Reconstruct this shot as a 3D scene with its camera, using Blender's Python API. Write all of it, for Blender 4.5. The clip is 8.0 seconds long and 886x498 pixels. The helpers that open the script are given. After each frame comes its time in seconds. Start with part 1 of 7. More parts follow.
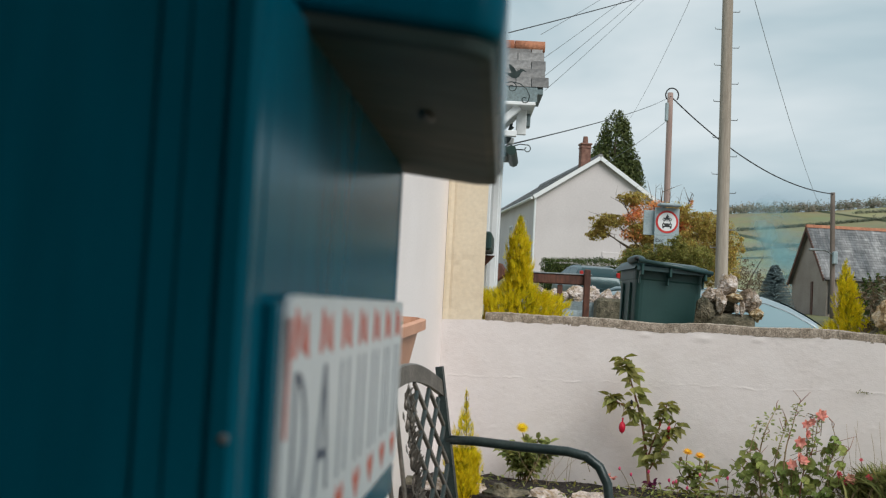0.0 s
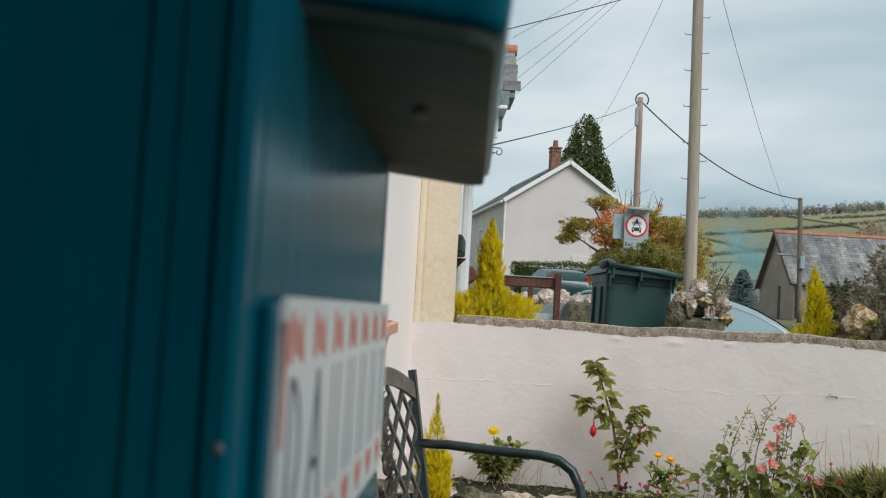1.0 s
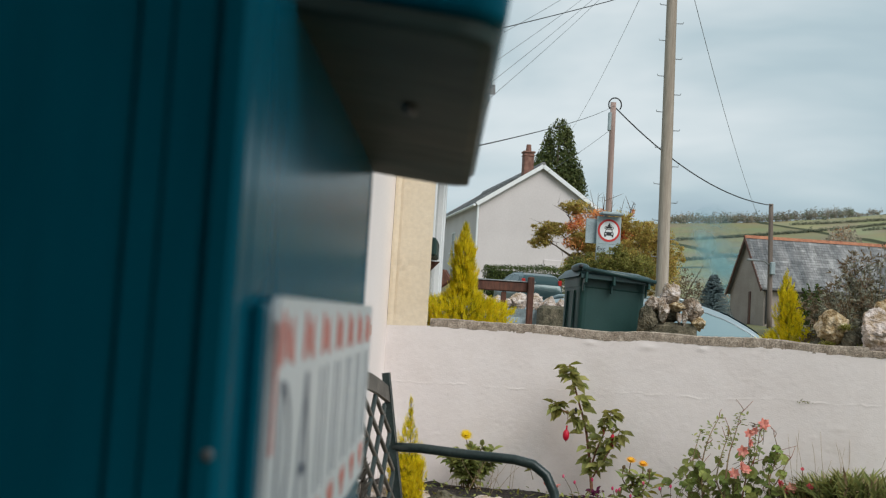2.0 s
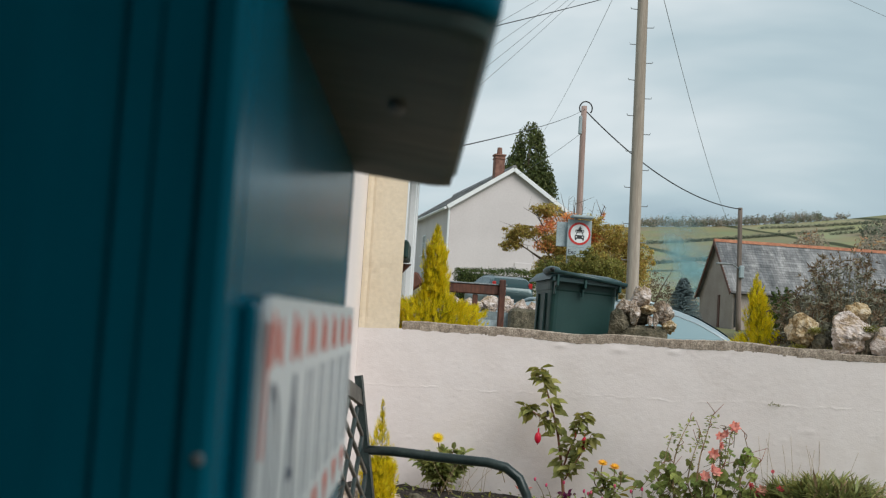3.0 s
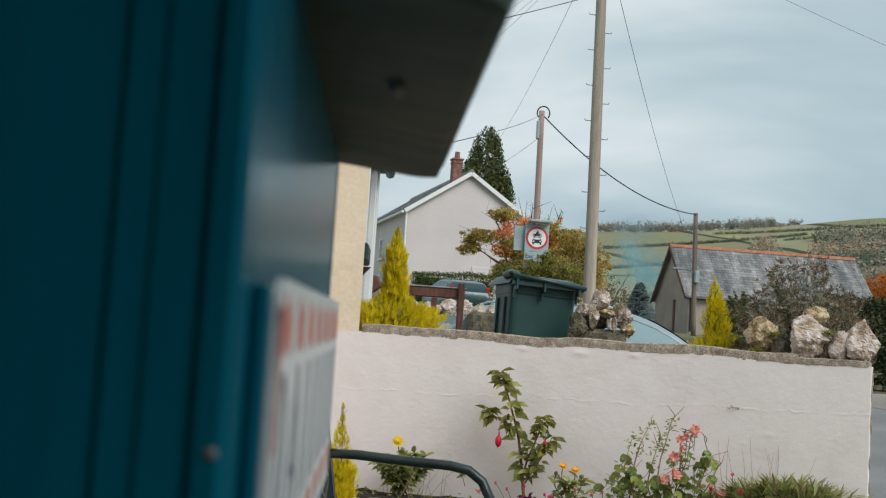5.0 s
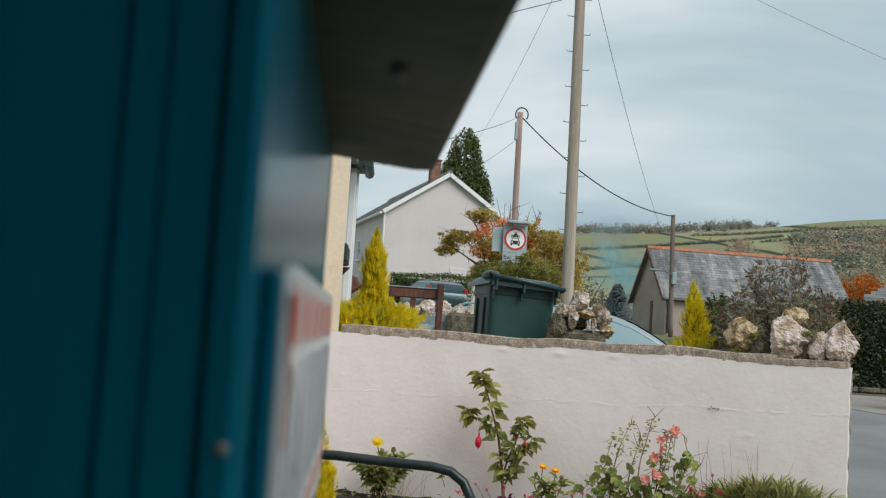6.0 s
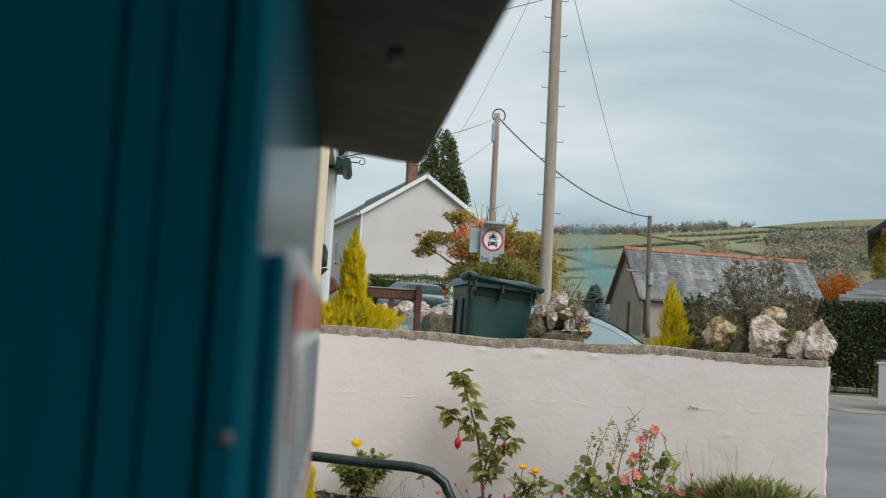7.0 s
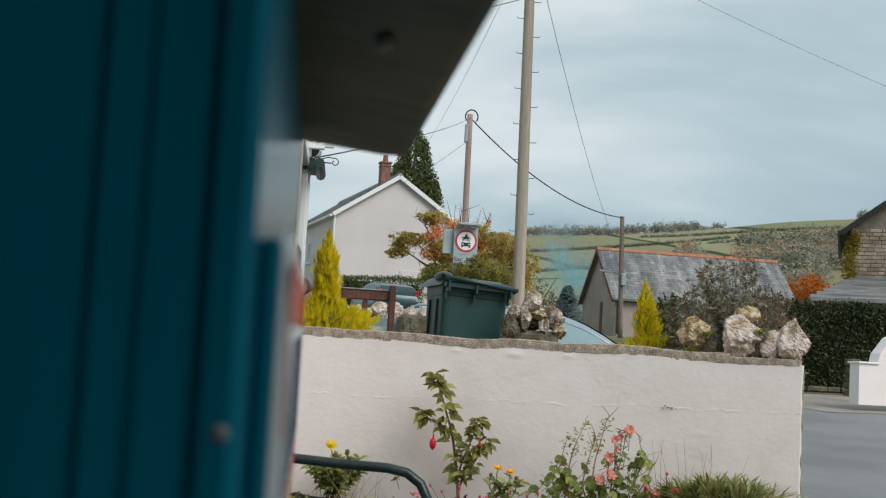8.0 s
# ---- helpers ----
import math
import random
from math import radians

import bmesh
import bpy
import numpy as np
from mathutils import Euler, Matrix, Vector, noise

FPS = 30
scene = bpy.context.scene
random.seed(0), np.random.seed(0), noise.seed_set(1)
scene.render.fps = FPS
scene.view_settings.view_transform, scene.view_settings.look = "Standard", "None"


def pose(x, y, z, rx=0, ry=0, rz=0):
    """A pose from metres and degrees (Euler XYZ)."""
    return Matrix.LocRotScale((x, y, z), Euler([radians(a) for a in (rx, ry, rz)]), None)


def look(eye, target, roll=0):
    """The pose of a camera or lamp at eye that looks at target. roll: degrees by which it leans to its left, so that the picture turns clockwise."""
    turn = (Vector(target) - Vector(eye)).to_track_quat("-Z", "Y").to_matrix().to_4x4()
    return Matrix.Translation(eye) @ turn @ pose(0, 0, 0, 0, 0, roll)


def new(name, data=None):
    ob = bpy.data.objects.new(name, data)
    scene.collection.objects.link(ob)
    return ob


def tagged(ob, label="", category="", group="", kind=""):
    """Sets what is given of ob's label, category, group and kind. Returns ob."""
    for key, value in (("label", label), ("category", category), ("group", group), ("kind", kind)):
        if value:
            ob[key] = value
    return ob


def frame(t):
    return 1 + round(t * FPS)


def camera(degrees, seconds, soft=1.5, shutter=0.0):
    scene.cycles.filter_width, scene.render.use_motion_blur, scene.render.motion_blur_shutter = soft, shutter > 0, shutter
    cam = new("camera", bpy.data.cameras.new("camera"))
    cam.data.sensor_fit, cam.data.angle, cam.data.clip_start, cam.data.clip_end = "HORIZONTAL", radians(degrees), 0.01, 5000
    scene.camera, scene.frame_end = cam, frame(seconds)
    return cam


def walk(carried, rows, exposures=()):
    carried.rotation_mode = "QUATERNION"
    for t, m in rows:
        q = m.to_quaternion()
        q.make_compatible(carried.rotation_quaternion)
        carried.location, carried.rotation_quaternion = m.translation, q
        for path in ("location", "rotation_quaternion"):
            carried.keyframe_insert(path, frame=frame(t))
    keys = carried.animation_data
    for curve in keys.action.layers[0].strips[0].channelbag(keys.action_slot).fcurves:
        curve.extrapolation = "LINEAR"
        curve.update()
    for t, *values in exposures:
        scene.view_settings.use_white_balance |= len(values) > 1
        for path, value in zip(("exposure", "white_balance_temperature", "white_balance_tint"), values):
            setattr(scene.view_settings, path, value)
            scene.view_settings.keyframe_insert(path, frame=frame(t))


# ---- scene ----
from collections import defaultdict

cam = camera(39.0, 8.0, soft=1.2)
cam.data.dof.use_dof = True
cam.data.dof.focus_distance = 9.0
cam.data.dof.aperture_fstop = 15.0
PATH = [
    (0, pose(0.0000, 0.0000, 0.9500, 94.100, -3.000, 0.000)),
    (0.5, pose(-0.0052, 0.0076, 0.9502, 94.172, -3.124, -0.646)),
    (1, pose(-0.0113, 0.0197, 0.9499, 94.305, -3.236, -1.414)),
    (1.5, pose(-0.0155, 0.0283, 0.9494, 94.425, -3.426, -2.051)),
    (3, pose(-0.0260, 0.0455, 0.9483, 94.745, -3.588, -4.064)),
    (3.5, pose(-0.0304, 0.0515, 0.9466, 94.846, -3.648, -4.637)),
    (4, pose(-0.0361, 0.0598, 0.9450, 94.915, -3.720, -5.088)),
    (4.5, pose(-0.0394, 0.0652, 0.9439, 94.987, -3.676, -5.555)),
    (6, pose(-0.0520, 0.0938, 0.9389, 95.173, -3.706, -7.079)),
    (6.5, pose(-0.0555, 0.1008, 0.9375, 95.232, -3.628, -7.575)),
    (7, pose(-0.0584, 0.1080, 0.9346, 95.303, -3.471, -8.110)),
    (7.5, pose(-0.0603, 0.1160, 0.9329, 95.361, -3.380, -8.716)),
    (8, pose(-0.0631, 0.1256, 0.9318, 95.423, -3.226, -9.333)),
]
walk(cam, PATH)
scene.view_settings.exposure = 0.0

# ---- world: overcast sky with soft broken cloud ----
SUN_AZ, SUN_EL = 146.0, 43.0          # degrees, clockwise from +y
world = bpy.data.worlds.new("overcast_sky")
scene.world = world
world.use_nodes = True
wn, wl = world.node_tree.nodes, world.node_tree.links
wn.clear()
w_out = wn.new("ShaderNodeOutputWorld")
w_sky = wn.new("ShaderNodeTexSky")
w_sky.sky_type, w_sky.sun_disc = "NISHITA", False
w_sky.sun_elevation, w_sky.sun_rotation = radians(SUN_EL), radians(SUN_AZ)
w_sky.air_density, w_sky.dust_density = 1.0, 2.0
w_bg_sky = wn.new("ShaderNodeBackground")
w_bg_sky.inputs["Strength"].default_value = 0.05
w_bg_cloud = wn.new("ShaderNodeBackground")
w_bg_cloud.inputs["Strength"].default_value = 1.0
w_co = wn.new("ShaderNodeTexCoord")
w_map = wn.new("ShaderNodeMapping")
w_map.inputs["Scale"].default_value = (1.0, 1.0, 2.6)
w_map.inputs["Rotation"].default_value = (0.0, 0.25, 0.6)
w_noise = wn.new("ShaderNodeTexNoise")
w_noise.inputs["Scale"].default_value = 2.1
w_noise.inputs["Detail"].default_value = 5.0
w_noise.inputs["Roughness"].default_value = 0.5
w_noise.inputs["Distortion"].default_value = 0.35
w_ramp = wn.new("ShaderNodeValToRGB")
w_ramp.color_ramp.elements[0].position, w_ramp.color_ramp.elements[0].color = 0.38, (0.375, 0.50, 0.575, 1)
w_ramp.color_ramp.elements[1].position, w_ramp.color_ramp.elements[1].color = 0.65, (0.78, 0.86, 0.89, 1)
w_mid = w_ramp.color_ramp.elements.new(0.5)
w_mid.color = (0.515, 0.645, 0.70, 1)
w_mix = wn.new("ShaderNodeMixShader")
w_mix.inputs[0].default_value = 0.88
wl.new(w_co.outputs["Generated"], w_map.inputs["Vector"])
wl.new(w_map.outputs["Vector"], w_noise.inputs["Vector"])
wl.new(w_noise.outputs[0], w_ramp.inputs["Fac"])
wl.new(w_ramp.outputs["Color"], w_bg_cloud.inputs["Color"])
wl.new(w_sky.outputs["Color"], w_bg_sky.inputs["Color"])
wl.new(w_bg_sky.outputs[0], w_mix.inputs[1])
wl.new(w_bg_cloud.outputs[0], w_mix.inputs[2])
wl.new(w_mix.outputs[0], w_out.inputs["Surface"])

sun = new("sun", bpy.data.lights.new("sun", "SUN"))
sun.data.energy, sun.data.angle, sun.data.color = 2.45, radians(40), (1.0, 0.965, 0.92)
sa, se = radians(SUN_AZ), radians(SUN_EL)
sun.matrix_world = look((math.sin(sa) * math.cos(se) * 50, math.cos(sa) * math.cos(se) * 50, math.sin(se) * 50), (0, 0, 0))


# ---- materials ----
def mat(name, c1, c2, scale=5.0, rough=0.7, bump=0.2, bscale=60.0, metal=0.0, island=0.0, thin=0.0, coat=0.0, grain=0.25,
        stretch=(1, 1, 1), dist=0.01, coords="Object", spec=0.5, per_object=0.0):
    m = bpy.data.materials.new(name)
    m.use_nodes = True
    n, l = m.node_tree.nodes, m.node_tree.links
    bsdf, out = n["Principled BSDF"], n["Material Output"]
    co = n.new("ShaderNodeTexCoord")
    mp = n.new("ShaderNodeMapping")
    mp.inputs["Scale"].default_value = stretch
    l.new(co.outputs[coords], mp.inputs["Vector"])
    big, fine = n.new("ShaderNodeTexNoise"), n.new("ShaderNodeTexNoise")
    big.inputs["Scale"].default_value, big.inputs["Detail"].default_value = scale, 6.0
    fine.inputs["Scale"].default_value, fine.inputs["Detail"].default_value = bscale, 4.0
    l.new(mp.outputs["Vector"], big.inputs["Vector"])
    l.new(mp.outputs["Vector"], fine.inputs["Vector"])
    ramp = n.new("ShaderNodeValToRGB")
    ramp.color_ramp.elements[0].position, ramp.color_ramp.elements[1].position = 0.35, 0.68
    ramp.color_ramp.elements[0].color, ramp.color_ramp.elements[1].color = (*c1, 1), (*c2, 1)
    l.new(big.outputs[0], ramp.inputs["Fac"])
    hsv = n.new("ShaderNodeHueSaturation")
    l.new(ramp.outputs["Color"], hsv.inputs["Color"])
    rng = n.new("ShaderNodeMapRange")
    rng.inputs["From Min"].default_value, rng.inputs["From Max"].default_value = 0.3, 0.7
    rng.inputs["To Min"].default_value, rng.inputs["To Max"].default_value = 1 - grain, 1 + grain
    l.new(fine.outputs[0], rng.inputs["Value"])
    value = rng.outputs["Result"]
    if island or per_object:
        src = n.new("ShaderNodeNewGeometry").outputs["Random Per Island"] if island else n.new("ShaderNodeObjectInfo").outputs["Random"]
        amount = island or per_object
        var = n.new("ShaderNodeMapRange")
        var.inputs["To Min"].default_value, var.inputs["To Max"].default_value = 1 - amount, 1 + amount
        l.new(src, var.inputs["Value"])
        mul = n.new("ShaderNodeMath")
        mul.operation = "MULTIPLY"
        l.new(value, mul.inputs[0])
        l.new(var.outputs["Result"], mul.inputs[1])
        value = mul.outputs[0]
        hue = n.new("ShaderNodeMapRange")
        hue.inputs["To Min"].default_value, hue.inputs["To Max"].default_value = 0.5 - amount * 0.06, 0.5 + amount * 0.06
        wh = n.new("ShaderNodeTexWhiteNoise")
        wh.noise_dimensions = "1D"
        l.new(src, wh.inputs["W"])
        l.new(wh.outputs["Value"], hue.inputs["Value"])
        l.new(hue.outputs["Result"], hsv.inputs["Hue"])
    l.new(value, hsv.inputs["Value"])
    l.new(hsv.outputs["Color"], bsdf.inputs["Base Color"])
    bsdf.inputs["Roughness"].default_value, bsdf.inputs["Metallic"].default_value = rough, metal
    bsdf.inputs["Coat Weight"].default_value = coat
    bsdf.inputs["Specular IOR Level"].default_value = spec
    if bump:
        add = n.new("ShaderNodeMath")
        add.operation = "ADD"
        l.new(big.outputs[0], add.inputs[0])
        l.new(fine.outputs[0], add.inputs[1])
        bp = n.new("ShaderNodeBump")
        bp.inputs["Strength"].default_value, bp.inputs["Distance"].default_value = bump, dist
        l.new(add.outputs[0], bp.inputs["Height"])
        l.new(bp.outputs["Normal"], bsdf.inputs["Normal"])
    if thin:
        tr = n.new("ShaderNodeBsdfTranslucent")
        l.new(hsv.outputs["Color"], tr.inputs["Color"])
        mx = n.new("ShaderNodeMixShader")
        mx.inputs[0].default_value = thin
        l.new(bsdf.outputs[0], mx.inputs[1])
        l.new(tr.outputs[0], mx.inputs[2])
        l.new(mx.outputs[0], out.inputs["Surface"])
    return m


M_BLUE = mat("blue_gloss_paint", (0.001, 0.118, 0.185), (0.002, 0.148, 0.225), 9, 0.20, 0.05, 45, coat=0.0, spec=0.05, grain=0.12, stretch=(1, 1, 0.15), dist=0.002)
M_SOFFIT = mat("weathered_soffit_board", (0.028, 0.055, 0.050), (0.155, 0.13, 0.105), 5, 0.62, 0.3, 60, stretch=(0.4, 1, 1), dist=0.003)
M_SIGNWHITE = mat("white_enamel", (0.80, 0.84, 0.86), (0.86, 0.88, 0.89), 6, 0.35, 0.05, 80, grain=0.04)
M_SIGNRED = mat("orange_red_enamel", (0.62, 0.07, 0.025), (0.72, 0.12, 0.05), 12, 0.4, 0.05, 80, grain=0.1)
M_SIGNNAVY = mat("navy_enamel", (0.02, 0.045, 0.10), (0.035, 0.07, 0.13), 12, 0.4, 0.05, 80, grain=0.1)
M_WHITE = mat("white_masonry_paint", (0.785, 0.725, 0.705), (0.855, 0.80, 0.785), 1.4, 0.75, 0.14, 85, grain=0.035, dist=0.004)
M_CREAM = mat("cream_masonry_paint", (0.74, 0.63, 0.47), (0.81, 0.71, 0.55), 2.2, 0.78, 0.25, 42, grain=0.05, dist=0.005)
M_HOUSEWHITE = mat("pale_render", (0.575, 0.53, 0.525), (0.635, 0.59, 0.585), 0.5, 0.8, 0.15, 12, grain=0.04)
M_COPING = mat("rough_concrete_coping", (0.24, 0.195, 0.15), (0.47, 0.40, 0.33), 24, 0.92, 0.8, 170, grain=0.5, dist=0.004)
M_DARKSTONE = mat("mossy_dark_stone", (0.05, 0.05, 0.03), (0.20, 0.17, 0.12), 8, 0.9, 0.8, 50, grain=0.4, dist=0.02)
M_IRON = mat("dark_green_black_iron_paint", (0.012, 0.024, 0.024), (0.03, 0.045, 0.043), 14, 0.33, 0.25, 120, metal=0.2, grain=0.25, dist=0.002)
M_BRONZE = mat("worn_bronze_iron", (0.10, 0.085, 0.07), (0.19, 0.165, 0.14), 14, 0.42, 0.3, 120, metal=0.45, grain=0.25, dist=0.002)
M_TERRA = mat("terracotta_plastic", (0.56, 0.27, 0.17), (0.64, 0.34, 0.22), 5, 0.5, 0.05, 80, grain=0.06)
M_SOIL = mat("dark_compost", (0.010, 0.008, 0.006), (0.04, 0.028, 0.02), 22, 0.95, 1.0, 90, grain=0.6, dist=0.03)
M_BIN = mat("dark_green_bin_plastic", (0.011, 0.048, 0.045), (0.017, 0.062, 0.058), 4, 0.42, 0.08, 120, grain=0.1, dist=0.002)
M_BINLID = mat("dark_green_lid_plastic", (0.014, 0.042, 0.044), (0.022, 0.058, 0.06), 5, 0.36, 0.08, 120, grain=0.12, dist=0.002)
M_WOOD = mat("dark_red_stained_timber", (0.07, 0.022, 0.012), (0.15, 0.055, 0.03), 5, 0.6, 0.4, 40, stretch=(1, 1, 0.3), grain=0.3)
M_POLE = mat("weathered_grey_pole", (0.30, 0.25, 0.20), (0.46, 0.40, 0.33), 1.6, 0.85, 0.4, 26, stretch=(4, 4, 0.12), grain=0.2)
M_POLEDARK = mat("weathered_brown_pole", (0.14, 0.11, 0.09), (0.24, 0.19, 0.16), 1.6, 0.85, 0.4, 26, stretch=(4, 4, 0.12), grain=0.2)
M_POLEPINK = mat("weathered_pinkish_pole", (0.32, 0.22, 0.19), (0.45, 0.34, 0.30), 1.6, 0.85, 0.4, 26, stretch=(4, 4, 0.12), grain=0.2)
M_WIRE = mat("black_cable", (0.015, 0.016, 0.018), (0.03, 0.03, 0.032), 5, 0.6, 0)
M_WIREPALE = mat("grey_drop_wire", (0.16, 0.18, 0.19), (0.22, 0.24, 0.25), 5, 0.6, 0)
M_STEEL = mat("galvanised_steel", (0.25, 0.27, 0.28), (0.36, 0.38, 0.39), 9, 0.45, 0.1, 60, metal=0.7)
M_SIGNGREY = mat("sign_grey_back", (0.30, 0.37, 0.39), (0.36, 0.43, 0.45), 4, 0.5, 0.05)
M_ROADRED = mat("sign_red_film", (0.55, 0.02, 0.02), (0.62, 0.04, 0.03), 6, 0.4, 0)
M_ROADWHITE = mat("sign_white_film", (0.74, 0.75, 0.75), (0.80, 0.80, 0.80), 6, 0.4, 0, grain=0.03)
M_BLACK = mat("black_film", (0.012, 0.012, 0.012), (0.02, 0.02, 0.02), 6, 0.45, 0)
M_SLATE = mat("grey_slate", (0.125, 0.125, 0.125), (0.23, 0.225, 0.22), 3.0, 0.6, 0.4, 30, grain=0.25, per_object=0.28)
M_SLATEFAR = mat("lichened_slate", (0.115, 0.12, 0.125), (0.275, 0.27, 0.265), 1.5, 0.65, 0.3, 9, grain=0.3, island=0.28, stretch=(0.22, 1.7, 0.22))
M_RIDGE = mat("red_clay_ridge", (0.32, 0.12, 0.065), (0.46, 0.20, 0.11), 5, 0.8, 0.4, 40)
M_BRICK = mat("red_chimney_brick", (0.16, 0.075, 0.055), (0.27, 0.14, 0.105), 6, 0.85, 0.5, 30)
M_UPVC = mat("white_upvc", (0.74, 0.76, 0.77), (0.80, 0.81, 0.81), 3, 0.35, 0, grain=0.03)
M_GREENPAINT = mat("dark_green_paint", (0.012, 0.035, 0.03), (0.02, 0.05, 0.043), 6, 0.45, 0.1)
M_GREYPAINT = mat("blue_grey_paint", (0.14, 0.19, 0.20), (0.19, 0.24, 0.25), 6, 0.5, 0.1)
M_STONEWALL = mat("grey_brown_rubble", (0.17, 0.145, 0.12), (0.30, 0.26, 0.22), 1.5, 0.9, 0.6, 14, grain=0.3)
M_RENDERGREY = mat("grey_roughcast", (0.33, 0.275, 0.24), (0.41, 0.35, 0.31), 0.8, 0.9, 0.3, 14, grain=0.15)
M_ASPHALT = mat("worn_asphalt", (0.17, 0.17, 0.172), (0.23, 0.23, 0.232), 0.7, 0.85, 0.5, 120, grain=0.2, dist=0.006)
M_PAVE = mat("tan_concrete_drive", (0.24, 0.21, 0.18), (0.33, 0.29, 0.25), 1.2, 0.88, 0.4, 60, grain=0.25)
M_BLUEWALL = mat("pale_blue_grey_wall_paint", (0.25, 0.32, 0.35), (0.34, 0.40, 0.43), 3, 0.7, 0.6, 18, grain=0.1, dist=0.02)
M_BARK = mat("brown_bark", (0.07, 0.05, 0.035), (0.16, 0.12, 0.09), 6, 0.9, 0.8, 40, stretch=(3, 3, 0.4), grain=0.4)
M_STEM = mat("green_brown_stem", (0.12, 0.07, 0.03), (0.20, 0.14, 0.05), 20, 0.7, 0.2, 90)
M_REDSTEM = mat("reddish_stem", (0.20, 0.07, 0.04), (0.30, 0.13, 0.07), 20, 0.7, 0.2, 90)
M_DRY = mat("dry_straw", (0.28, 0.19, 0.10), (0.40, 0.30, 0.18), 20, 0.8, 0)


def ramped(name, stops, scale, rough, bump, bscale, dist, pits=0.0, squash=(1, 1, 1)):
    """A stone or plaster of several colours in one cloudy pattern, with fine grain and, where asked, pits shaded by
    darker colour alone.
    """
    m = bpy.data.materials.new(name)
    m.use_nodes = True
    n, l = m.node_tree.nodes, m.node_tree.links
    b = n["Principled BSDF"]
    b.inputs["Roughness"].default_value, b.inputs["Specular IOR Level"].default_value = rough, 0.25
    co, mp = n.new("ShaderNodeTexCoord"), n.new("ShaderNodeMapping")
    mp.inputs["Scale"].default_value = squash
    l.new(co.outputs["Object"], mp.inputs["Vector"])
    big, fine, pit = (n.new("ShaderNodeTexNoise") for _ in range(3))
    for node, s, d in ((big, scale, 9.0), (fine, bscale, 5.0), (pit, bscale * 0.33, 3.0)):
        node.inputs["Scale"].default_value, node.inputs["Detail"].default_value = s, d
        l.new(mp.outputs["Vector"], node.inputs["Vector"])
    big.inputs["Roughness"].default_value, big.inputs["Distortion"].default_value = 0.68, 0.6
    ramp = n.new("ShaderNodeValToRGB")
    e = ramp.color_ramp.elements
    while len(e) < len(stops):
        e.new(0.5)
    for k, (pos, col) in enumerate(stops):
        e[k].position, e[k].color = pos, (*col, 1)
    l.new(big.outputs[0], ramp.inputs["Fac"])
    # pit shade goes into the colour only; the bump has no pits
    cut = n.new("ShaderNodeMapRange")
    cut.inputs["From Min"].default_value, cut.inputs["From Max"].default_value = 0.30, 0.42
    cut.inputs["To Min"].default_value = 1.0 - pits
    l.new(pit.outputs[0], cut.inputs["Value"])
    hsv = n.new("ShaderNodeHueSaturation")
    l.new(ramp.outputs["Color"], hsv.inputs["Color"])
    l.new(cut.outputs["Result"], hsv.inputs["Value"])
    l.new(hsv.outputs["Color"], b.inputs["Base Color"])
    add = n.new("ShaderNodeMath")
    add.operation = "ADD"
    l.new(big.outputs[0], add.inputs[0])
    l.new(fine.outputs[0], add.inputs[1])
    bp = n.new("ShaderNodeBump")
    bp.inputs["Strength"].default_value, bp.inputs["Distance"].default_value = bump, dist
    l.new(add.outputs[0], bp.inputs["Height"])
    l.new(bp.outputs["Normal"], b.inputs["Normal"])
    return m


M_QUARTZ = ramped("pinkish_white_quartz", [(0.28, (0.09, 0.065, 0.04)), (0.40, (0.40, 0.30, 0.20)), (0.50, (0.58, 0.49, 0.44)), (0.66, (0.80, 0.74, 0.71))], 11, 0.8, 0.9, 70, 0.012, 0.45, (1, 1, 1.7))
M_OCHRESTONE = ramped("ochre_lichened_stone", [(0.30, (0.05, 0.04, 0.025)), (0.42, (0.30, 0.20, 0.09)), (0.52, (0.52, 0.41, 0.26)), (0.68, (0.74, 0.66, 0.55))], 15, 0.85, 0.9, 80, 0.014, 0.6)
M_PITTED = ramped("pitted_brown_white_stone", [(0.32, (0.05, 0.038, 0.025)), (0.42, (0.26, 0.19, 0.13)), (0.54, (0.50, 0.42, 0.36)), (0.66, (0.78, 0.73, 0.70))], 14, 0.85, 0.9, 80, 0.014, 0.6)
M_PLASTER = ramped("white_painted_plaster", [(0.22, (0.74, 0.675, 0.645)), (0.40, (0.795, 0.735, 0.715)), (0.60, (0.835, 0.78, 0.765)), (0.75, (0.85, 0.80, 0.785))], 3.2, 0.75, 0.16, 150, 0.005, 0.05)


def leaf(name, c1, c2, scale=1.5, island=0.35, thin=0.42, rough=0.55):
    return mat(name, c1, c2, scale, rough, 0, 30, island=island, thin=thin, grain=0.12, spec=0.35)


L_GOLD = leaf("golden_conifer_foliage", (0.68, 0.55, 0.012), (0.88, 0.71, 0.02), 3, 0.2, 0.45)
# the same gold darkened: shade inside the conifers put into the colour
L_GOLDSHADE = leaf("golden_conifer_shaded_foliage", (0.33, 0.31, 0.010), (0.50, 0.43, 0.014), 3, 0.3, 0.45)
L_DARKCON = leaf("dark_cypress_foliage", (0.060, 0.082, 0.024), (0.13, 0.15, 0.045), 0.4, 0.45, 0.2)
L_SPRUCE = leaf("blue_spruce_foliage", (0.10, 0.14, 0.145), (0.19, 0.25, 0.26), 1.0, 0.35, 0.1)
L_AUTUMN = leaf("olive_autumn_leaves", (0.38, 0.29, 0.075), (0.64, 0.48, 0.145), 0.5, 0.45, 0.5)
L_AUTUMNGREEN = leaf("olive_green_leaves", (0.17, 0.175, 0.04), (0.36, 0.33, 0.085), 0.6, 0.45, 0.45)
